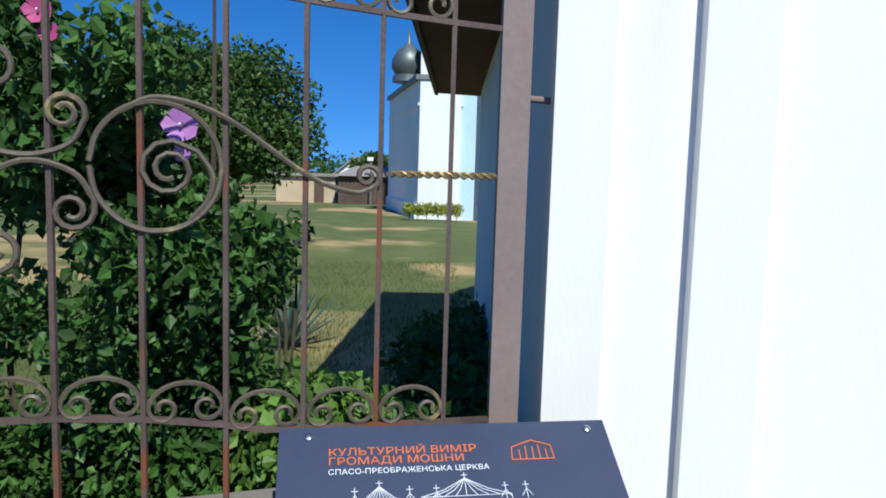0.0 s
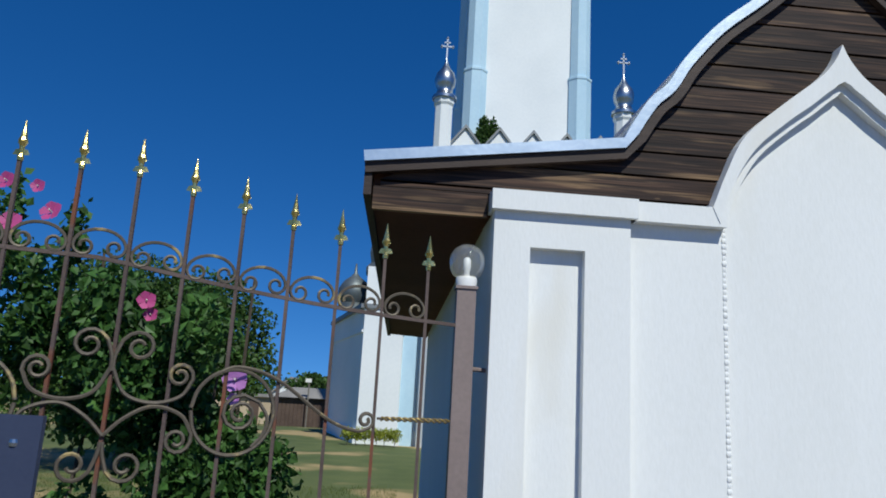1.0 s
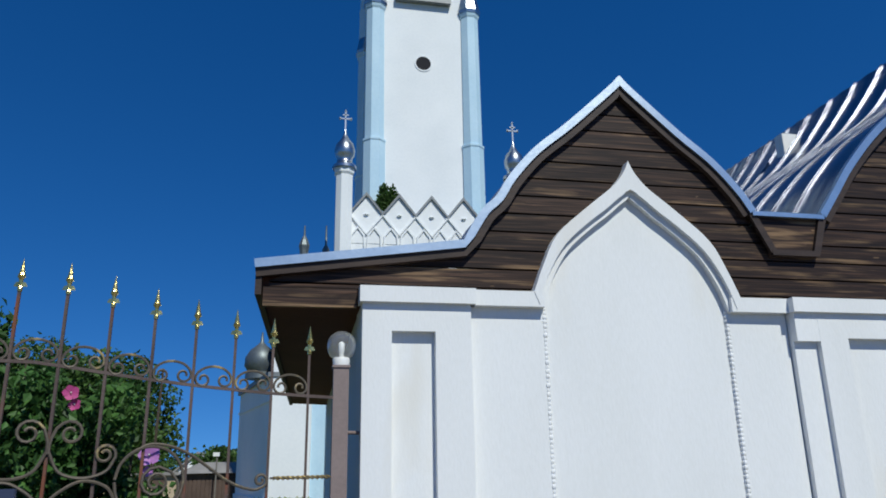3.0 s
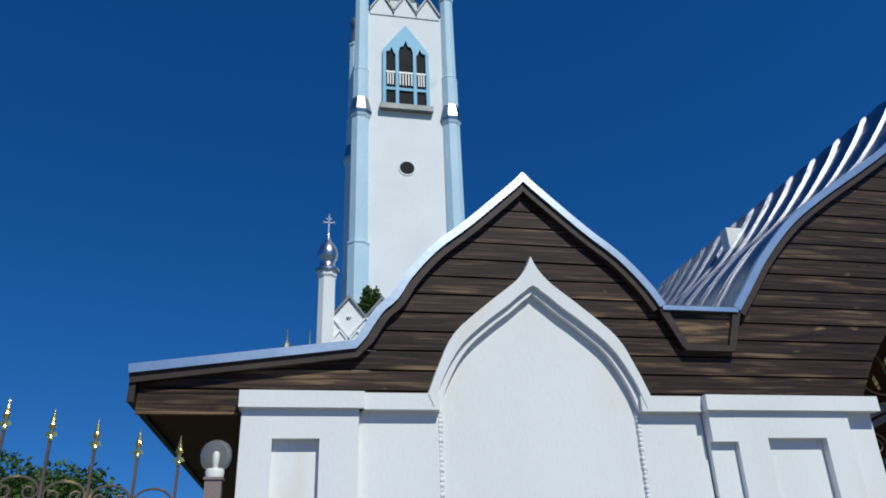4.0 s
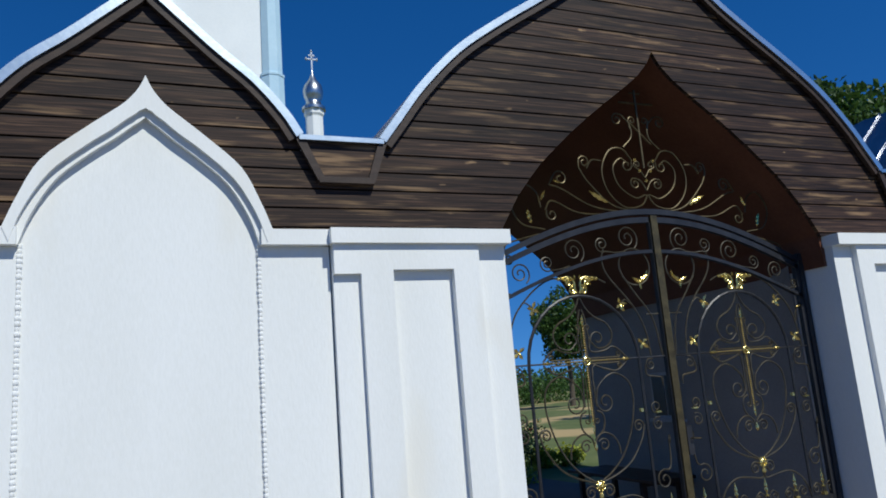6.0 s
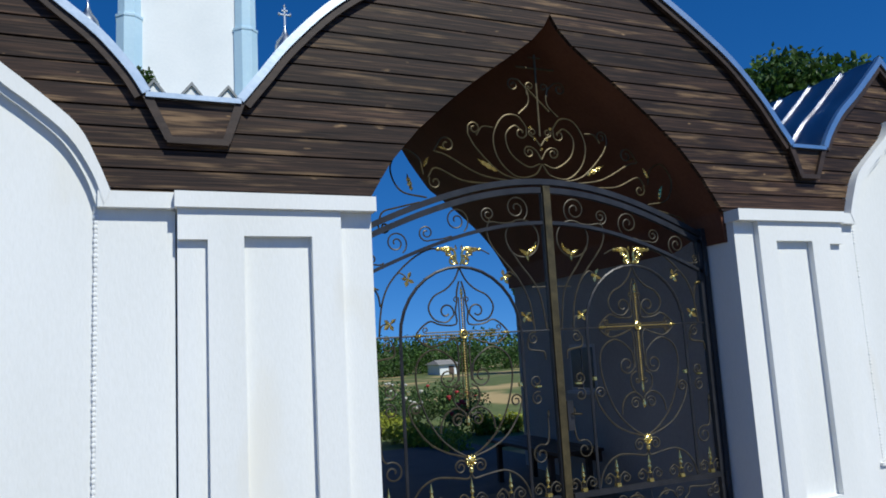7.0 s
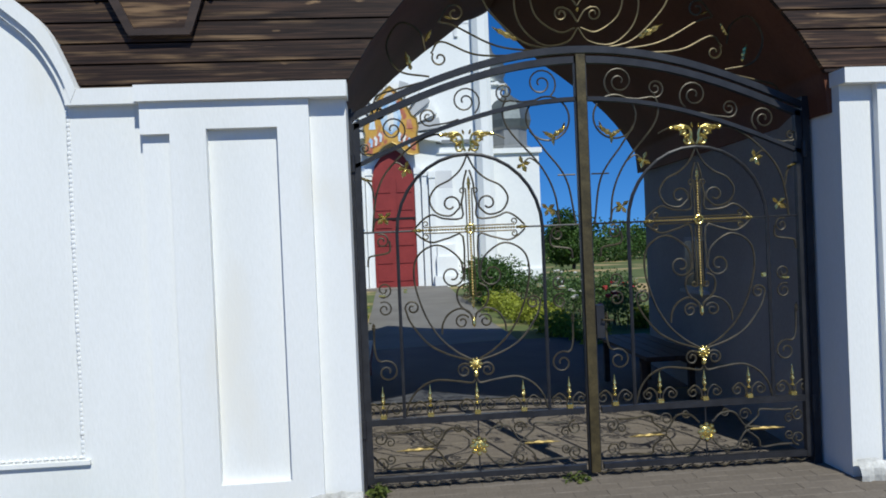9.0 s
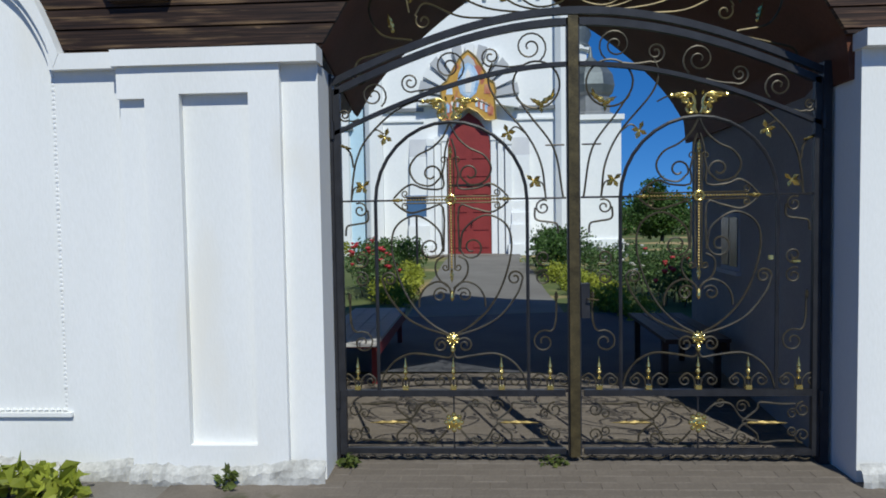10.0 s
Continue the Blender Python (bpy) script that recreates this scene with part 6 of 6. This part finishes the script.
for x, y, z, r in ((0.367, 2.50, 1.826, 0.06), (0.364, 2.51, 1.735, 0.03), (-0.86, 2.50, 2.744, 0.045), (-0.81, 2.50, 2.531, 0.055), (-0.62, 2.50, 2.598, 0.055), (-0.104, 2.5, 2.186, 0.045), (-0.706, 2.5, 2.727, 0.035), (-0.079, 2.52, 2.12, 0.035), (-1.5, 2.5, 2.3, 0.05), (-1.3, 2.5, 1.75, 0.05), (-0.62, 2.5, 1.55, 0.04)):
    flower(bush, x, y, z, r, PETAL if x > 0 else PINKPETAL, (rng.uniform(-.3, .3), -0.9, rng.uniform(0, .4)))


def tree(name, x, y, z0, trunk_h, crown, n, size, seed, label, mat=TREELEAF):
    t = thing(name, (x, y, z0), label, "tree")
    r_ = random.Random(seed)
    s = Solid().tube(curve_through([(x, y, z0 - 0.1), (x + 0.1, y, z0 + trunk_h * 0.5), (x, y, z0 + trunk_h)], 4), 0.035 * trunk_h + 0.1, 8, 0.02 * trunk_h + 0.06)
    for c in crown[:8]:
        s.tube(curve_through([(x, y, z0 + trunk_h * 0.8), ((x + c[0]) / 2 + r_.uniform(-.2, .2), (y + c[1]) / 2, (z0 + trunk_h + c[2]) / 2), (c[0], c[1], c[2])], 3), 0.07, 5, 0.02)
    part("trunk", s, BARK, t, smooth=True)
    part("crown", leaves(n, blobs(crown, 0.45), size, seed, 0.3), mat, t, "uneven crown of green leaves")
    return t


def crown_of(cx, cy, cz, rx, ry, rz, n, seed, k=0.36):
    r_ = random.Random(seed)
    out = []
    while len(out) < n:
        a, b, c = r_.uniform(-1, 1), r_.uniform(-1, 1), r_.uniform(-1, 1)
        if a * a + b * b + c * c < 1:
            q = k * r_.uniform(0.7, 1.2)
            out.append((cx + a * rx * (1 - q * 0.8), cy + b * ry * (1 - q * 0.8), cz + c * rz * (1 - q * 0.8), rx * q, ry * q, rz * q))
    return out


tree("lawn_tree", -4.2, 15.0, 0.05, 1.7, crown_of(-4.2, 15.0, 2.55, 2.95, 2.4, 2.2, 40, 5, 0.32), 44000, 0.115, 5, "broad green garden tree on the lawn")
tree("tall_tree", 24.5, 15.5, 0.1, 6.0, crown_of(25.6, 15.2, 8.7, 4.0, 3.4, 2.9, 30, 8), 16000, 0.28, 8, "tall green tree beyond the gatehouse")
tree("yard_tree", 35.5, 49.0, -0.4, 4.0, crown_of(35.5, 49.0, 6.1, 3.2, 3.0, 3.6, 20, 9), 9000, 0.30, 9, "tall green tree far beyond the church garden")
tree("far_tree", -4.6, 66, -0.6, 1.6, crown_of(-4.7, 66, 2.4, 2.7, 2.4, 1.9, 20, 10), 5000, 0.32, 10, "distant round tree behind the shed")
tree("shade_tree", 18.4, 45.0, -0.45, 1.2, crown_of(18.5, 45.0, 1.8, 2.3, 2.0, 2.0, 22, 13), 9000, 0.22, 13, "small green tree beyond the church garden")

centres = []
r_ = random.Random(77)
for k in range(150):
    a = radians(-62 + 150 * k / 149)
    d = 105 + 30 * r_.random()
    centres.append((4 + d * math.sin(a), d * math.cos(a), 0.8 + 0.7 * r_.random(), 5.5, 4, 2.2 + 1.4 * r_.random()))
lv = leaves(45000, blobs(centres, 0.5), 0.62, 31, 0.3)
structure("far_woods", lv, TREELEAF, "belt of distant green trees", "woods", kind="stuff")


# shrubs and beds by the path
def shrub(name, label, spots, n, size, mat, seed, blooms=None, count=0):
    xs_, ys_ = [c[0] for c in spots], [c[1] for c in spots]
    cx_, cy_ = sum(xs_) / len(xs_), sum(ys_) / len(ys_)
    t = thing(name, (cx_, cy_, ground_z(cx_, cy_)), label, "shrub")
    part("foliage", leaves(n, blobs(spots, 0.3), size, seed, 0.3), mat, t)
    tw_ = part("twigs", stems(Solid(), [(c[0], c[1], ground_z(c[0], c[1]) - 0.03) for c in spots], [(c[0], c[1], c[2]) for c in spots], 0.014, seed), BARK, t)
    tagged(tw_, kind="stuff")
    r2 = random.Random(seed)
    for k in range(count):
        c = r2.choice(spots)
        a, e = r2.uniform(0, 6.28), r2.uniform(0.1, 1.2)
        f = Solid()
        px_, py_, pz_ = c[0] + c[3] * math.cos(a) * math.cos(e), c[1] - abs(c[4] * math.sin(a) * math.cos(e)), c[2] + c[5] * math.sin(e)
        q = r2.uniform(0.04, 0.065)
        f.lathe([(0.005, pz_ - q), (q, pz_), (q * 0.8, pz_ + q * 0.5), (0.01, pz_ + q * 0.6)], px_, py_, 6)
        part("bloom", f, blooms, t)
    return t


def row(x0, x1, y0, y1, z, r, n, seed):
    r2 = random.Random(seed)
    return [(x0 + (x1 - x0) * r2.random(), y0 + (y1 - y0) * (k + r2.random()) / n, ground_z(0, y0) + z * r2.uniform(0.7, 1.1), r * r2.uniform(0.8, 1.3), r * r2.uniform(0.8, 1.3), r * r2.uniform(0.8, 1.2)) for k in range(n)]


def slant(x0, x1, y0, y1, wide, z, r, n, seed):
    """Clumps along a slanting bed from (x0, y0) to (x1, y1)."""
    r2 = random.Random(seed)
    out = []
    for k in range(n):
        t = (k + r2.random()) / n
        x, y = x0 + (x1 - x0) * t + wide * r2.random(), y0 + (y1 - y0) * t
        q = r * r2.uniform(0.75, 1.25)
        out.append((x, y, ground_z(x, y) + z * r2.uniform(0.7, 1.1), q, q, q * r2.uniform(0.8, 1.1)))
    return out


shrub("lime_hedge", "low lime-green shrubs edging the path", slant(9.15, 8.62, 9.3, 19, 0.55, 0.20, 0.25, 30, 1), 7000, 0.075, PALELEAF, 41)
shrub("lime_hedge", "low lime-green shrubs edging the path", slant(5.05, 4.85, 11.0, 16, 0.55, 0.26, 0.28, 16, 2), 4500, 0.075, PALELEAF, 42)
shrub("lime_hedge", "lime-green shrubs beside the court", slant(10.8, 11.8, 11.4, 11.0, 0.2, 0.2, 0.24, 8, 21), 1700, 0.075, PALELEAF, 58)
shrub("rose_bush", "loose green rose bushes with white blooms", slant(9.9, 9.6, 12.5, 19, 0.9, 0.55, 0.33, 24, 3), 5200, 0.07, ROSELEAF, 43, WHITEPETAL, 26)
shrub("rose_bush", "green rose bushes with red blooms", slant(10.2, 10.6, 10.8, 12.8, 0.5, 0.62, 0.36, 9, 4), 3000, 0.07, ROSELEAF, 44, REDPETAL, 12)
shrub("rose_bush", "green rose bushes thick with red blooms", slant(4.5, 4.0, 12.0, 15.5, 0.7, 0.72, 0.40, 12, 6), 4000, 0.07, ROSELEAF, 45, REDPETAL, 46)
shrub("garden_bush", "round dark green bushes by the church", slant(8.75, 8.9, 16.5, 20.5, 1.1, 0.75, 0.50, 13, 7), 6500, 0.09, TREELEAF, 46)
shrub("garden_bush", "round dark green bushes by the church", row(3.9, 4.9, 16.5, 20, 0.6, 0.45, 8, 8), 4000, 0.09, TREELEAF, 47)
shrub("lime_hedge", "yellow-green shrubs at the foot of the pavilion", [(0.1 + 0.33 * k, 25.2, 0.48, 0.24, 0.22, 0.22) for k in range(6)], 2500, 0.08, PALELEAF, 48)
shrub("weeds", "dark shrubs in the shade of the side wall", row(1.15, 1.5, 3.2, 6.5, 0.45, 0.26, 9, 9), 3800, 0.075, LEAF, 49)
shrub("weeds", "leafy weeds along the fence", row(0.38, 0.85, 2.75, 3.5, 0.60, 0.22, 7, 10), 3200, 0.075, FRESH, 50)
shrub("weeds", "leafy weeds at the foot of the lamp post", row(1.0, 1.3, 2.75, 3.2, 0.6, 0.18, 3, 12), 700, 0.07, LEAF, 51)
shrub("sapling", "thin leafy sapling by the lawn", [(0.36, 4.0, 1.25, 0.12, 0.12, 0.12), (0.44, 4.05, 1.38, 0.09, 0.09, 0.1), (0.34, 4.0, 1.0, 0.1, 0.1, 0.14)], 130, 0.075, LEAF, 52)
shrub("hosta", "pale lime-green hosta at the foot of the wall", [(4.22, 2.1, 0.10, 0.16, 0.12, 0.10), (4.02, 2.12, 0.11, 0.17, 0.12, 0.11), (4.42, 2.14, 0.07, 0.10, 0.1, 0.07)], 160, 0.13, PALELEAF, 53)
shrub("fern_weed", "small green weed at the wall's foot", [(5.4, 2.26, 0.06, 0.05, 0.05, 0.06)], 50, 0.06, BLADE, 54)
shrub("fern_weed", "small green weed at the gate's foot", [(6.13, 2.66, 0.05, 0.07, 0.05, 0.05)], 70, 0.05, BLADE, 55)
shrub("fern_weed", "small green weed at the gate's foot", [(7.55, 2.72, 0.03, 0.10, 0.05, 0.035)], 60, 0.04, BLADE, 56)
shrub("ledge_shrub", "little conifer rooted on the tower ledge", [(4.62 + 0.36 * (k % 2), 27.0, 12.45 + 0.16 * k, 0.40 - 0.05 * k, 0.3 - 0.04 * k, 0.36) for k in range(5)], 1500, 0.14, TREELEAF, 57)

yc = thing("yucca", (-0.2, 7.0, ground_z(-0.2, 7.0)), "grey-green yucca with sword leaves on the lawn", "plant")
s = Solid()
r2 = random.Random(6)
for k in range(70):
    a, e, L = r2.uniform(0, 6.28), r2.uniform(0.4, 1.4), r2.uniform(0.5, 0.8)
    d = Vector((math.cos(a) * math.cos(e), math.sin(a) * math.cos(e), math.sin(e)))
    w = Vector((-math.sin(a), math.cos(a), 0)) * 0.02
    b = Vector((-0.2, 7.0, ground_z(-0.2, 7.0)))
    s.add([b - w, b + w, b + d * L * 0.5 + w, b + d * L * 0.5 - w, b + d * L], [(0, 1, 2, 3), (3, 2, 4)])
part("sword_leaves", s, YUCCA, yc)

# grass on the lawn, nearest stretch
rg = np.random.default_rng(9)
N = 26000
gx_, gy_ = rg.uniform(-5.5, 1.55, N), 2.7 + 11 * rg.random(N) ** 1.6
gr = Solid()
for x, y, a, h, ln_ in zip(gx_.tolist(), gy_.tolist(), rg.uniform(0, 6.28, N).tolist(), (rg.uniform(0.03, 0.10, N) * (1 + 1.2 * (gy_ < 3.6))).tolist(), rg.uniform(-0.05, 0.05, N).tolist()):
    z = ground_z(x, y) - 0.035
    k = len(gr.v)
    c_, s_ = 0.005 * math.cos(a), 0.005 * math.sin(a)
    gr.v += [(x - c_, y - s_, z), (x + c_, y + s_, z), (x + ln_, y + ln_ * 0.5, z + h)]
    gr.f.append((k, k + 1, k + 2))
for k in range(2600):
    x, y = rg.uniform(0.3, 1.2), rg.uniform(2.62, 3.7)
    a, h, ln_ = rg.uniform(0, 6.28), rg.uniform(0.15, 0.42), rg.uniform(-0.16, 0.16)
    m = len(gr.v)
    c_, s_ = 0.007 * math.cos(a), 0.007 * math.sin(a)
    gr.v += [(x - c_, y - s_, -0.03), (x + c_, y + s_, -0.03), (x + c_ + ln_ * 0.4, y + s_, h * 0.6), (x - c_ + ln_ * 0.4, y - s_, h * 0.6), (x + ln_, y + ln_ * 0.3, h)]
    gr.f += [(m, m + 1, m + 2, m + 3), (m + 3, m + 2, m + 4)]
structure("grass", gr, BLADE, "rough grass blades on the lawn", "grass", kind="stuff")

# ---------------------------------------------------------------- things in the court
def bench(name, x0, x1, y0, y1, z, top, body, label):
    b = thing(name, ((x0 + x1) / 2, (y0 + y1) / 2, 0.0), label, "bench")
    n = 4
    w = (x1 - x0) / n
    for k in range(n):
        part("slat", Solid().box(x0 + w * k + 0.006, x0 + w * (k + 1) - 0.006, y0, y1, z - 0.035, z), top, b)
    for y in (y0 + 0.25, y1 - 0.25):
        for x in (x0 + 0.06, x1 - 0.06):
            part("leg", Solid().box(x - 0.03, x + 0.03, y - 0.03, y + 0.03, 0, z - 0.035), body, b)
        part("crossbar", Solid().box(x0 + 0.03, x1 - 0.03, y - 0.025, y + 0.025, z - 0.09, z - 0.036), body, b)
    part("apron", Solid().box(x1 - 0.03, x1 - 0.005, y0 + 0.05, y1 - 0.05, z - 0.16, z - 0.04), body, b)
    return b


bench("bench", 5.3, 6.0, 4.9, 7.6, 0.47, BENCHWOOD, REDDOOR, "weathered plank bench with a dark red frame")
bench("bench", 8.80, 9.43, 4.7, 6.5, 0.53, TRIMWOOD, TRIMWOOD, "dark stained wooden bench against the passage wall")
bx = thing("notice_box", (5.39, 16.0, ground_z(5.39, 16.0)), "blue metal notice box on a thin post", "notice box")
part("box", Solid().box(5.15, 5.64, 15.9, 16.1, 1.66, 2.14), BLUEBOX, bx)
part("lid", Solid().add([(5.11, 15.86, 2.14), (5.68, 15.86, 2.14), (5.68, 16.14, 2.14), (5.11, 16.14, 2.14), (5.11, 16.14, 2.2), (5.68, 16.14, 2.2)], [(0, 1, 5, 4), (1, 2, 5), (3, 0, 4), (2, 3, 4, 5), (0, 3, 2, 1)]), BLUEBOX, bx)
part("post", Solid().tube([(5.39, 16.0, 0.0), (5.39, 16.0, 1.66)], 0.03, 8), IRON, bx)
w1 = structure("window_1", Solid().box(9.575, 9.68, 4.95, 5.50, 1.15, 1.72), STUCCOSHADE, "small framed window in the passage wall", "window")
for y0, y1 in ((4.99, 5.21), (5.24, 5.46)):
    part("pane", Solid().box(9.566, 9.5745, y0, y1, 1.19, 1.68), pane, w1)
part("sill", Solid().box(9.53, 9.68, 4.9, 5.55, 1.11, 1.148), STUCCOSHADE, w1)

# ---------------------------------------------------------------- beyond the lawn
sh = thing("shed", (-3.9, 50, -0.6), "old brown wooden shed with a slate roof", "shed")
part("wall", Solid().box(-5.9, -1.6, 50, 53, -0.7, 1.45), SHEDWOOD, sh)
for k in range(16):
    part("plank", Solid().box(-5.88 + 0.266 * k, -5.88 + 0.266 * k + 0.22, 49.95, 49.995, -0.7, 1.4), SHEDWOOD, sh)
part("roof", Solid().add([(-6.1, 49.6, 1.4), (-1.4, 49.6, 1.4), (-1.4, 53.3, 1.4), (-6.1, 53.3, 1.4), (-4.9, 51.5, 2.1), (-1.4, 51.5, 2.1)], [(0, 1, 5, 4), (2, 3, 4, 5), (0, 4, 3), (1, 2, 5), (0, 3, 2, 1)]), SLATE, sh)
gw = thing("outbuilding", (-8.3, 52, -0.6), "low ochre outbuilding with a flat slate roof", "building")
part("wall", Solid().box(-10.6, -6.4, 52, 55, -0.7, 1.3), CLAYWALL, gw)
part("roof", Solid().box(-10.9, -6.2, 51.7, 55.3, 1.3, 1.5), SLATE, gw)
part("door", Solid().box(-7.9, -7.2, 51.95, 52.0, -0.65, 1.1), SHEDWOOD, gw)
hs = thing("house", (-7.5, 72, -0.6), "white gabled house with a grey slate roof", "house")
part("wall", Solid().prism([(-9.4, -0.7), (-5.6, -0.7), (-5.6, 1.4), (-7.5, 3.0), (-9.4, 1.4)], 72, 80), LIMEWASH, hs)
part("roof", Solid().band([(-9.8, 1.1), (-7.5, 3.03), (-5.2, 1.1)], [(-9.8, 1.28), (-7.5, 3.21), (-5.2, 1.28)], 71.7, 80.3), SLATE, hs)
part("window", Solid().box(-7.9, -7.1, 71.95, 72.05, 1.0, 1.8), pane, hs)
sl = thing("street_lamp", (-3.6, 49.2, -0.55), "thin grey street lamp with a white head", "lamp")
part("pole", Solid().tube([(-3.6, 49.2, -0.65), (-3.6, 49.2, 2.5)], 0.05, 8), CONCRETE, sl)
part("head", Solid().box(-3.85, -3.45, 49.1, 49.3, 2.45, 2.7), WHITEPLASTIC, sl)
fb = thing("outbuilding", (31.3, 60, -0.7), "low white outbuilding with a grey roof", "building")
part("wall", Solid().box(30.4, 32.2, 60, 63, -0.8, 0.35), LIMEWASH, fb)
part("roof", Solid().add([(30.2, 59.7, 0.35), (32.4, 59.7, 0.35), (32.4, 63.3, 0.35), (30.2, 63.3, 0.35), (30.5, 61.5, 0.75), (32.1, 61.5, 0.75)], [(0, 1, 5, 4), (2, 3, 4, 5), (0, 4, 3), (1, 2, 5), (0, 3, 2, 1)]), SLATE, fb)
part("door", Solid().box(31.3, 31.8, 59.95, 60.0, -0.75, 0.2), SHEDWOOD, fb)
centres = []
for k in range(46):
    x = 14 + 0.95 * k
    if not 28.5 < x < 33.5:
        centres.append((x, 62 + 6 * r_.random(), 0.2 + 0.5 * r_.random(), 1.5, 1.3, 1.3 + 0.9 * r_.random()))
    else:
        centres.append((x, 66 + 3 * r_.random(), 0.6 + 0.4 * r_.random(), 1.5, 1.3, 1.5 + 0.6 * r_.random()))
structure("thicket", leaves(16000, blobs(centres, 0.4), 0.30, 37, 0.3), TREELEAF, "thicket of green bushes beyond the garden", "bushes", kind="stuff")


# ---------------------------------------------------------------- paving of the gate passage, piece by piece
pv = structure("paving", Solid().box(5.0, 10.0, 1.21, 5.6, -0.02, 0.0045), PAVER, "grey paving with sandy joints under the gate", "pavement")
PM = {}
rp = random.Random(15)
count = 0
L, W = 0.235, 0.115
for j in range(29):
    for i in range(20):
        x = 6.04 + i * (L + 0.002) - (L / 2 if j % 2 else 0)
        y = 1.22 + j * (W + 0.002)
        lim = (6.05, 9.42) if y > 2.30 else (5.0, 9.9)
        x0, x1 = max(x, lim[0]), min(x + L, lim[1])
        if x1 - x0 < 0.05 or count >= 520:
            continue
        key = round(x1 - x0, 3)
        if key not in PM:
            q = Solid()
            b = 0.004
            q.add([(0, 0, 0), (key, 0, 0), (key, W, 0), (0, W, 0), (0, 0, 0.016), (key, 0, 0.016), (key, W, 0.016), (0, W, 0.016),
                   (b, b, 0.021), (key - b, b, 0.021), (key - b, W - b, 0.021), (b, W - b, 0.021)],
                  [(0, 1, 5, 4), (1, 2, 6, 5), (2, 3, 7, 6), (3, 0, 4, 7), (4, 5, 9, 8), (5, 6, 10, 9), (6, 7, 11, 10), (7, 4, 8, 11), (8, 9, 10, 11)])
            PM[key] = mesh_of("paver", q, PAVER)
        ob = new("paver", PM[key])
        ob.parent = pv
        ob.location = (x0, y, -0.0135 + rp.uniform(-0.003, 0.002))
        ob.rotation_euler = (rp.uniform(-0.01, 0.01), rp.uniform(-0.01, 0.01), rp.uniform(-0.012, 0.012))
        count += 1


# ---------------------------------------------------------------- gable boards, one by one
def board_wall():
    root = structure("cladding", Solid().box(4.35, 5.95, 2.517, 2.524, 2.87, 3.2), TRIMWOOD, "dark stained horizontal board cladding of the gables", "cladding")
    rng = random.Random(3)
    H = 0.138
    z = 2.892 - H
    while z < 6.05:
        za, zb = max(z + 0.007, 2.864), z + H - 0.007
        zm = (za + zb) / 2

        def spans(q, ref=zm):      # ref: the row's own height settles how many stretches it has
            if ref < 3.16:
                left = 1.0 if q < 2.96 else max(1.0, 0.95 + (q - 2.975) / 0.215 * 1.37)
                outer = [(left, 13.0)]
            else:
                outer = []
                h1 = half(ROOF1L, q + 0.05)
                hg = half(ROOFG, q + 0.05) if q > 3.5 else 2.7
                hr = half(ROOF1, q + 0.05)
                if ref < 3.40:
                    outer = [(BAY_X - h1, 13.0)]
                else:
                    outer = [(BAY_X - h1, BAY_X + half(ROOF1, q + 0.05)), (GATE_X - hg, GATE_X + hg), (BAY2_X - hr, BAY2_X + hr)]
            holes = []
            for prof, c, m in ((ARCH_O, BAY_X, -0.02), (ARCH_O, BAY2_X, -0.02), (OPEN, GATE_X, 0.0)):
                holes.append((c - half(prof, q) - m, c + half(prof, q) + m) if q < prof[0][1] else (c, c))
            return outer, holes

        o, hs = spans(zm)
        pieces = []
        for i, (a, b) in enumerate(o):
            cuts = [(h0, h1, k) for k, (h0, h1) in enumerate(hs) if h1 > a and h0 < b and h1 > h0]
            cur = (a, "o", i)
            for h0, h1, k in sorted(cuts):
                if h0 > cur[0]:
                    pieces.append((cur, (h0, "h", k)))
                cur = (h1, "g", k)
            if b > cur[0]:
                pieces.append((cur, (b, "e", i)))

        def at(end, q):
            oo, hh = spans(q)
            v, kind, k = end
            try:
                return {"o": lambda: oo[k][0], "e": lambda: oo[k][1], "h": lambda: hh[k][0], "g": lambda: hh[k][1]}[kind]()
            except IndexError:
                return v
        for l, r in pieces:
            joints = []
            if r[0] - l[0] > 3.2:
                joints = [l[0] + (r[0] - l[0]) * rng.uniform(0.4, 0.6)]
            ends = [l] + [(j, "j", 0) for j in joints] + [r]
            for e0, e1 in zip(ends, ends[1:]):
                x0a, x0b = (e0[0] + 0.002,) * 2 if e0[1] == "j" else (at(e0, za), at(e0, zb))
                x1a, x1b = (e1[0] - 0.002,) * 2 if e1[1] == "j" else (at(e1, za), at(e1, zb))
                if x1a - x0a < 0.03 and x1b - x0b < 0.03:
                    continue
                x1a, x1b = max(x1a, x0a + 0.01), max(x1b, x0b + 0.01)
                y = 2.478 + rng.uniform(-0.002, 0.003)
                part("board", Solid().prism([(x0a, za), (x1a, za), (x1b, zb), (x0b, zb)], y, 2.516), BOARDS, root)
        z += H
    for x0, x1, z0, z1 in ((0.965, 1.565, 2.735, 2.858),):
        part("board", Solid().box(x0, x1, 2.47, 2.51, z0, z1), BOARDS, root)


board_wall()
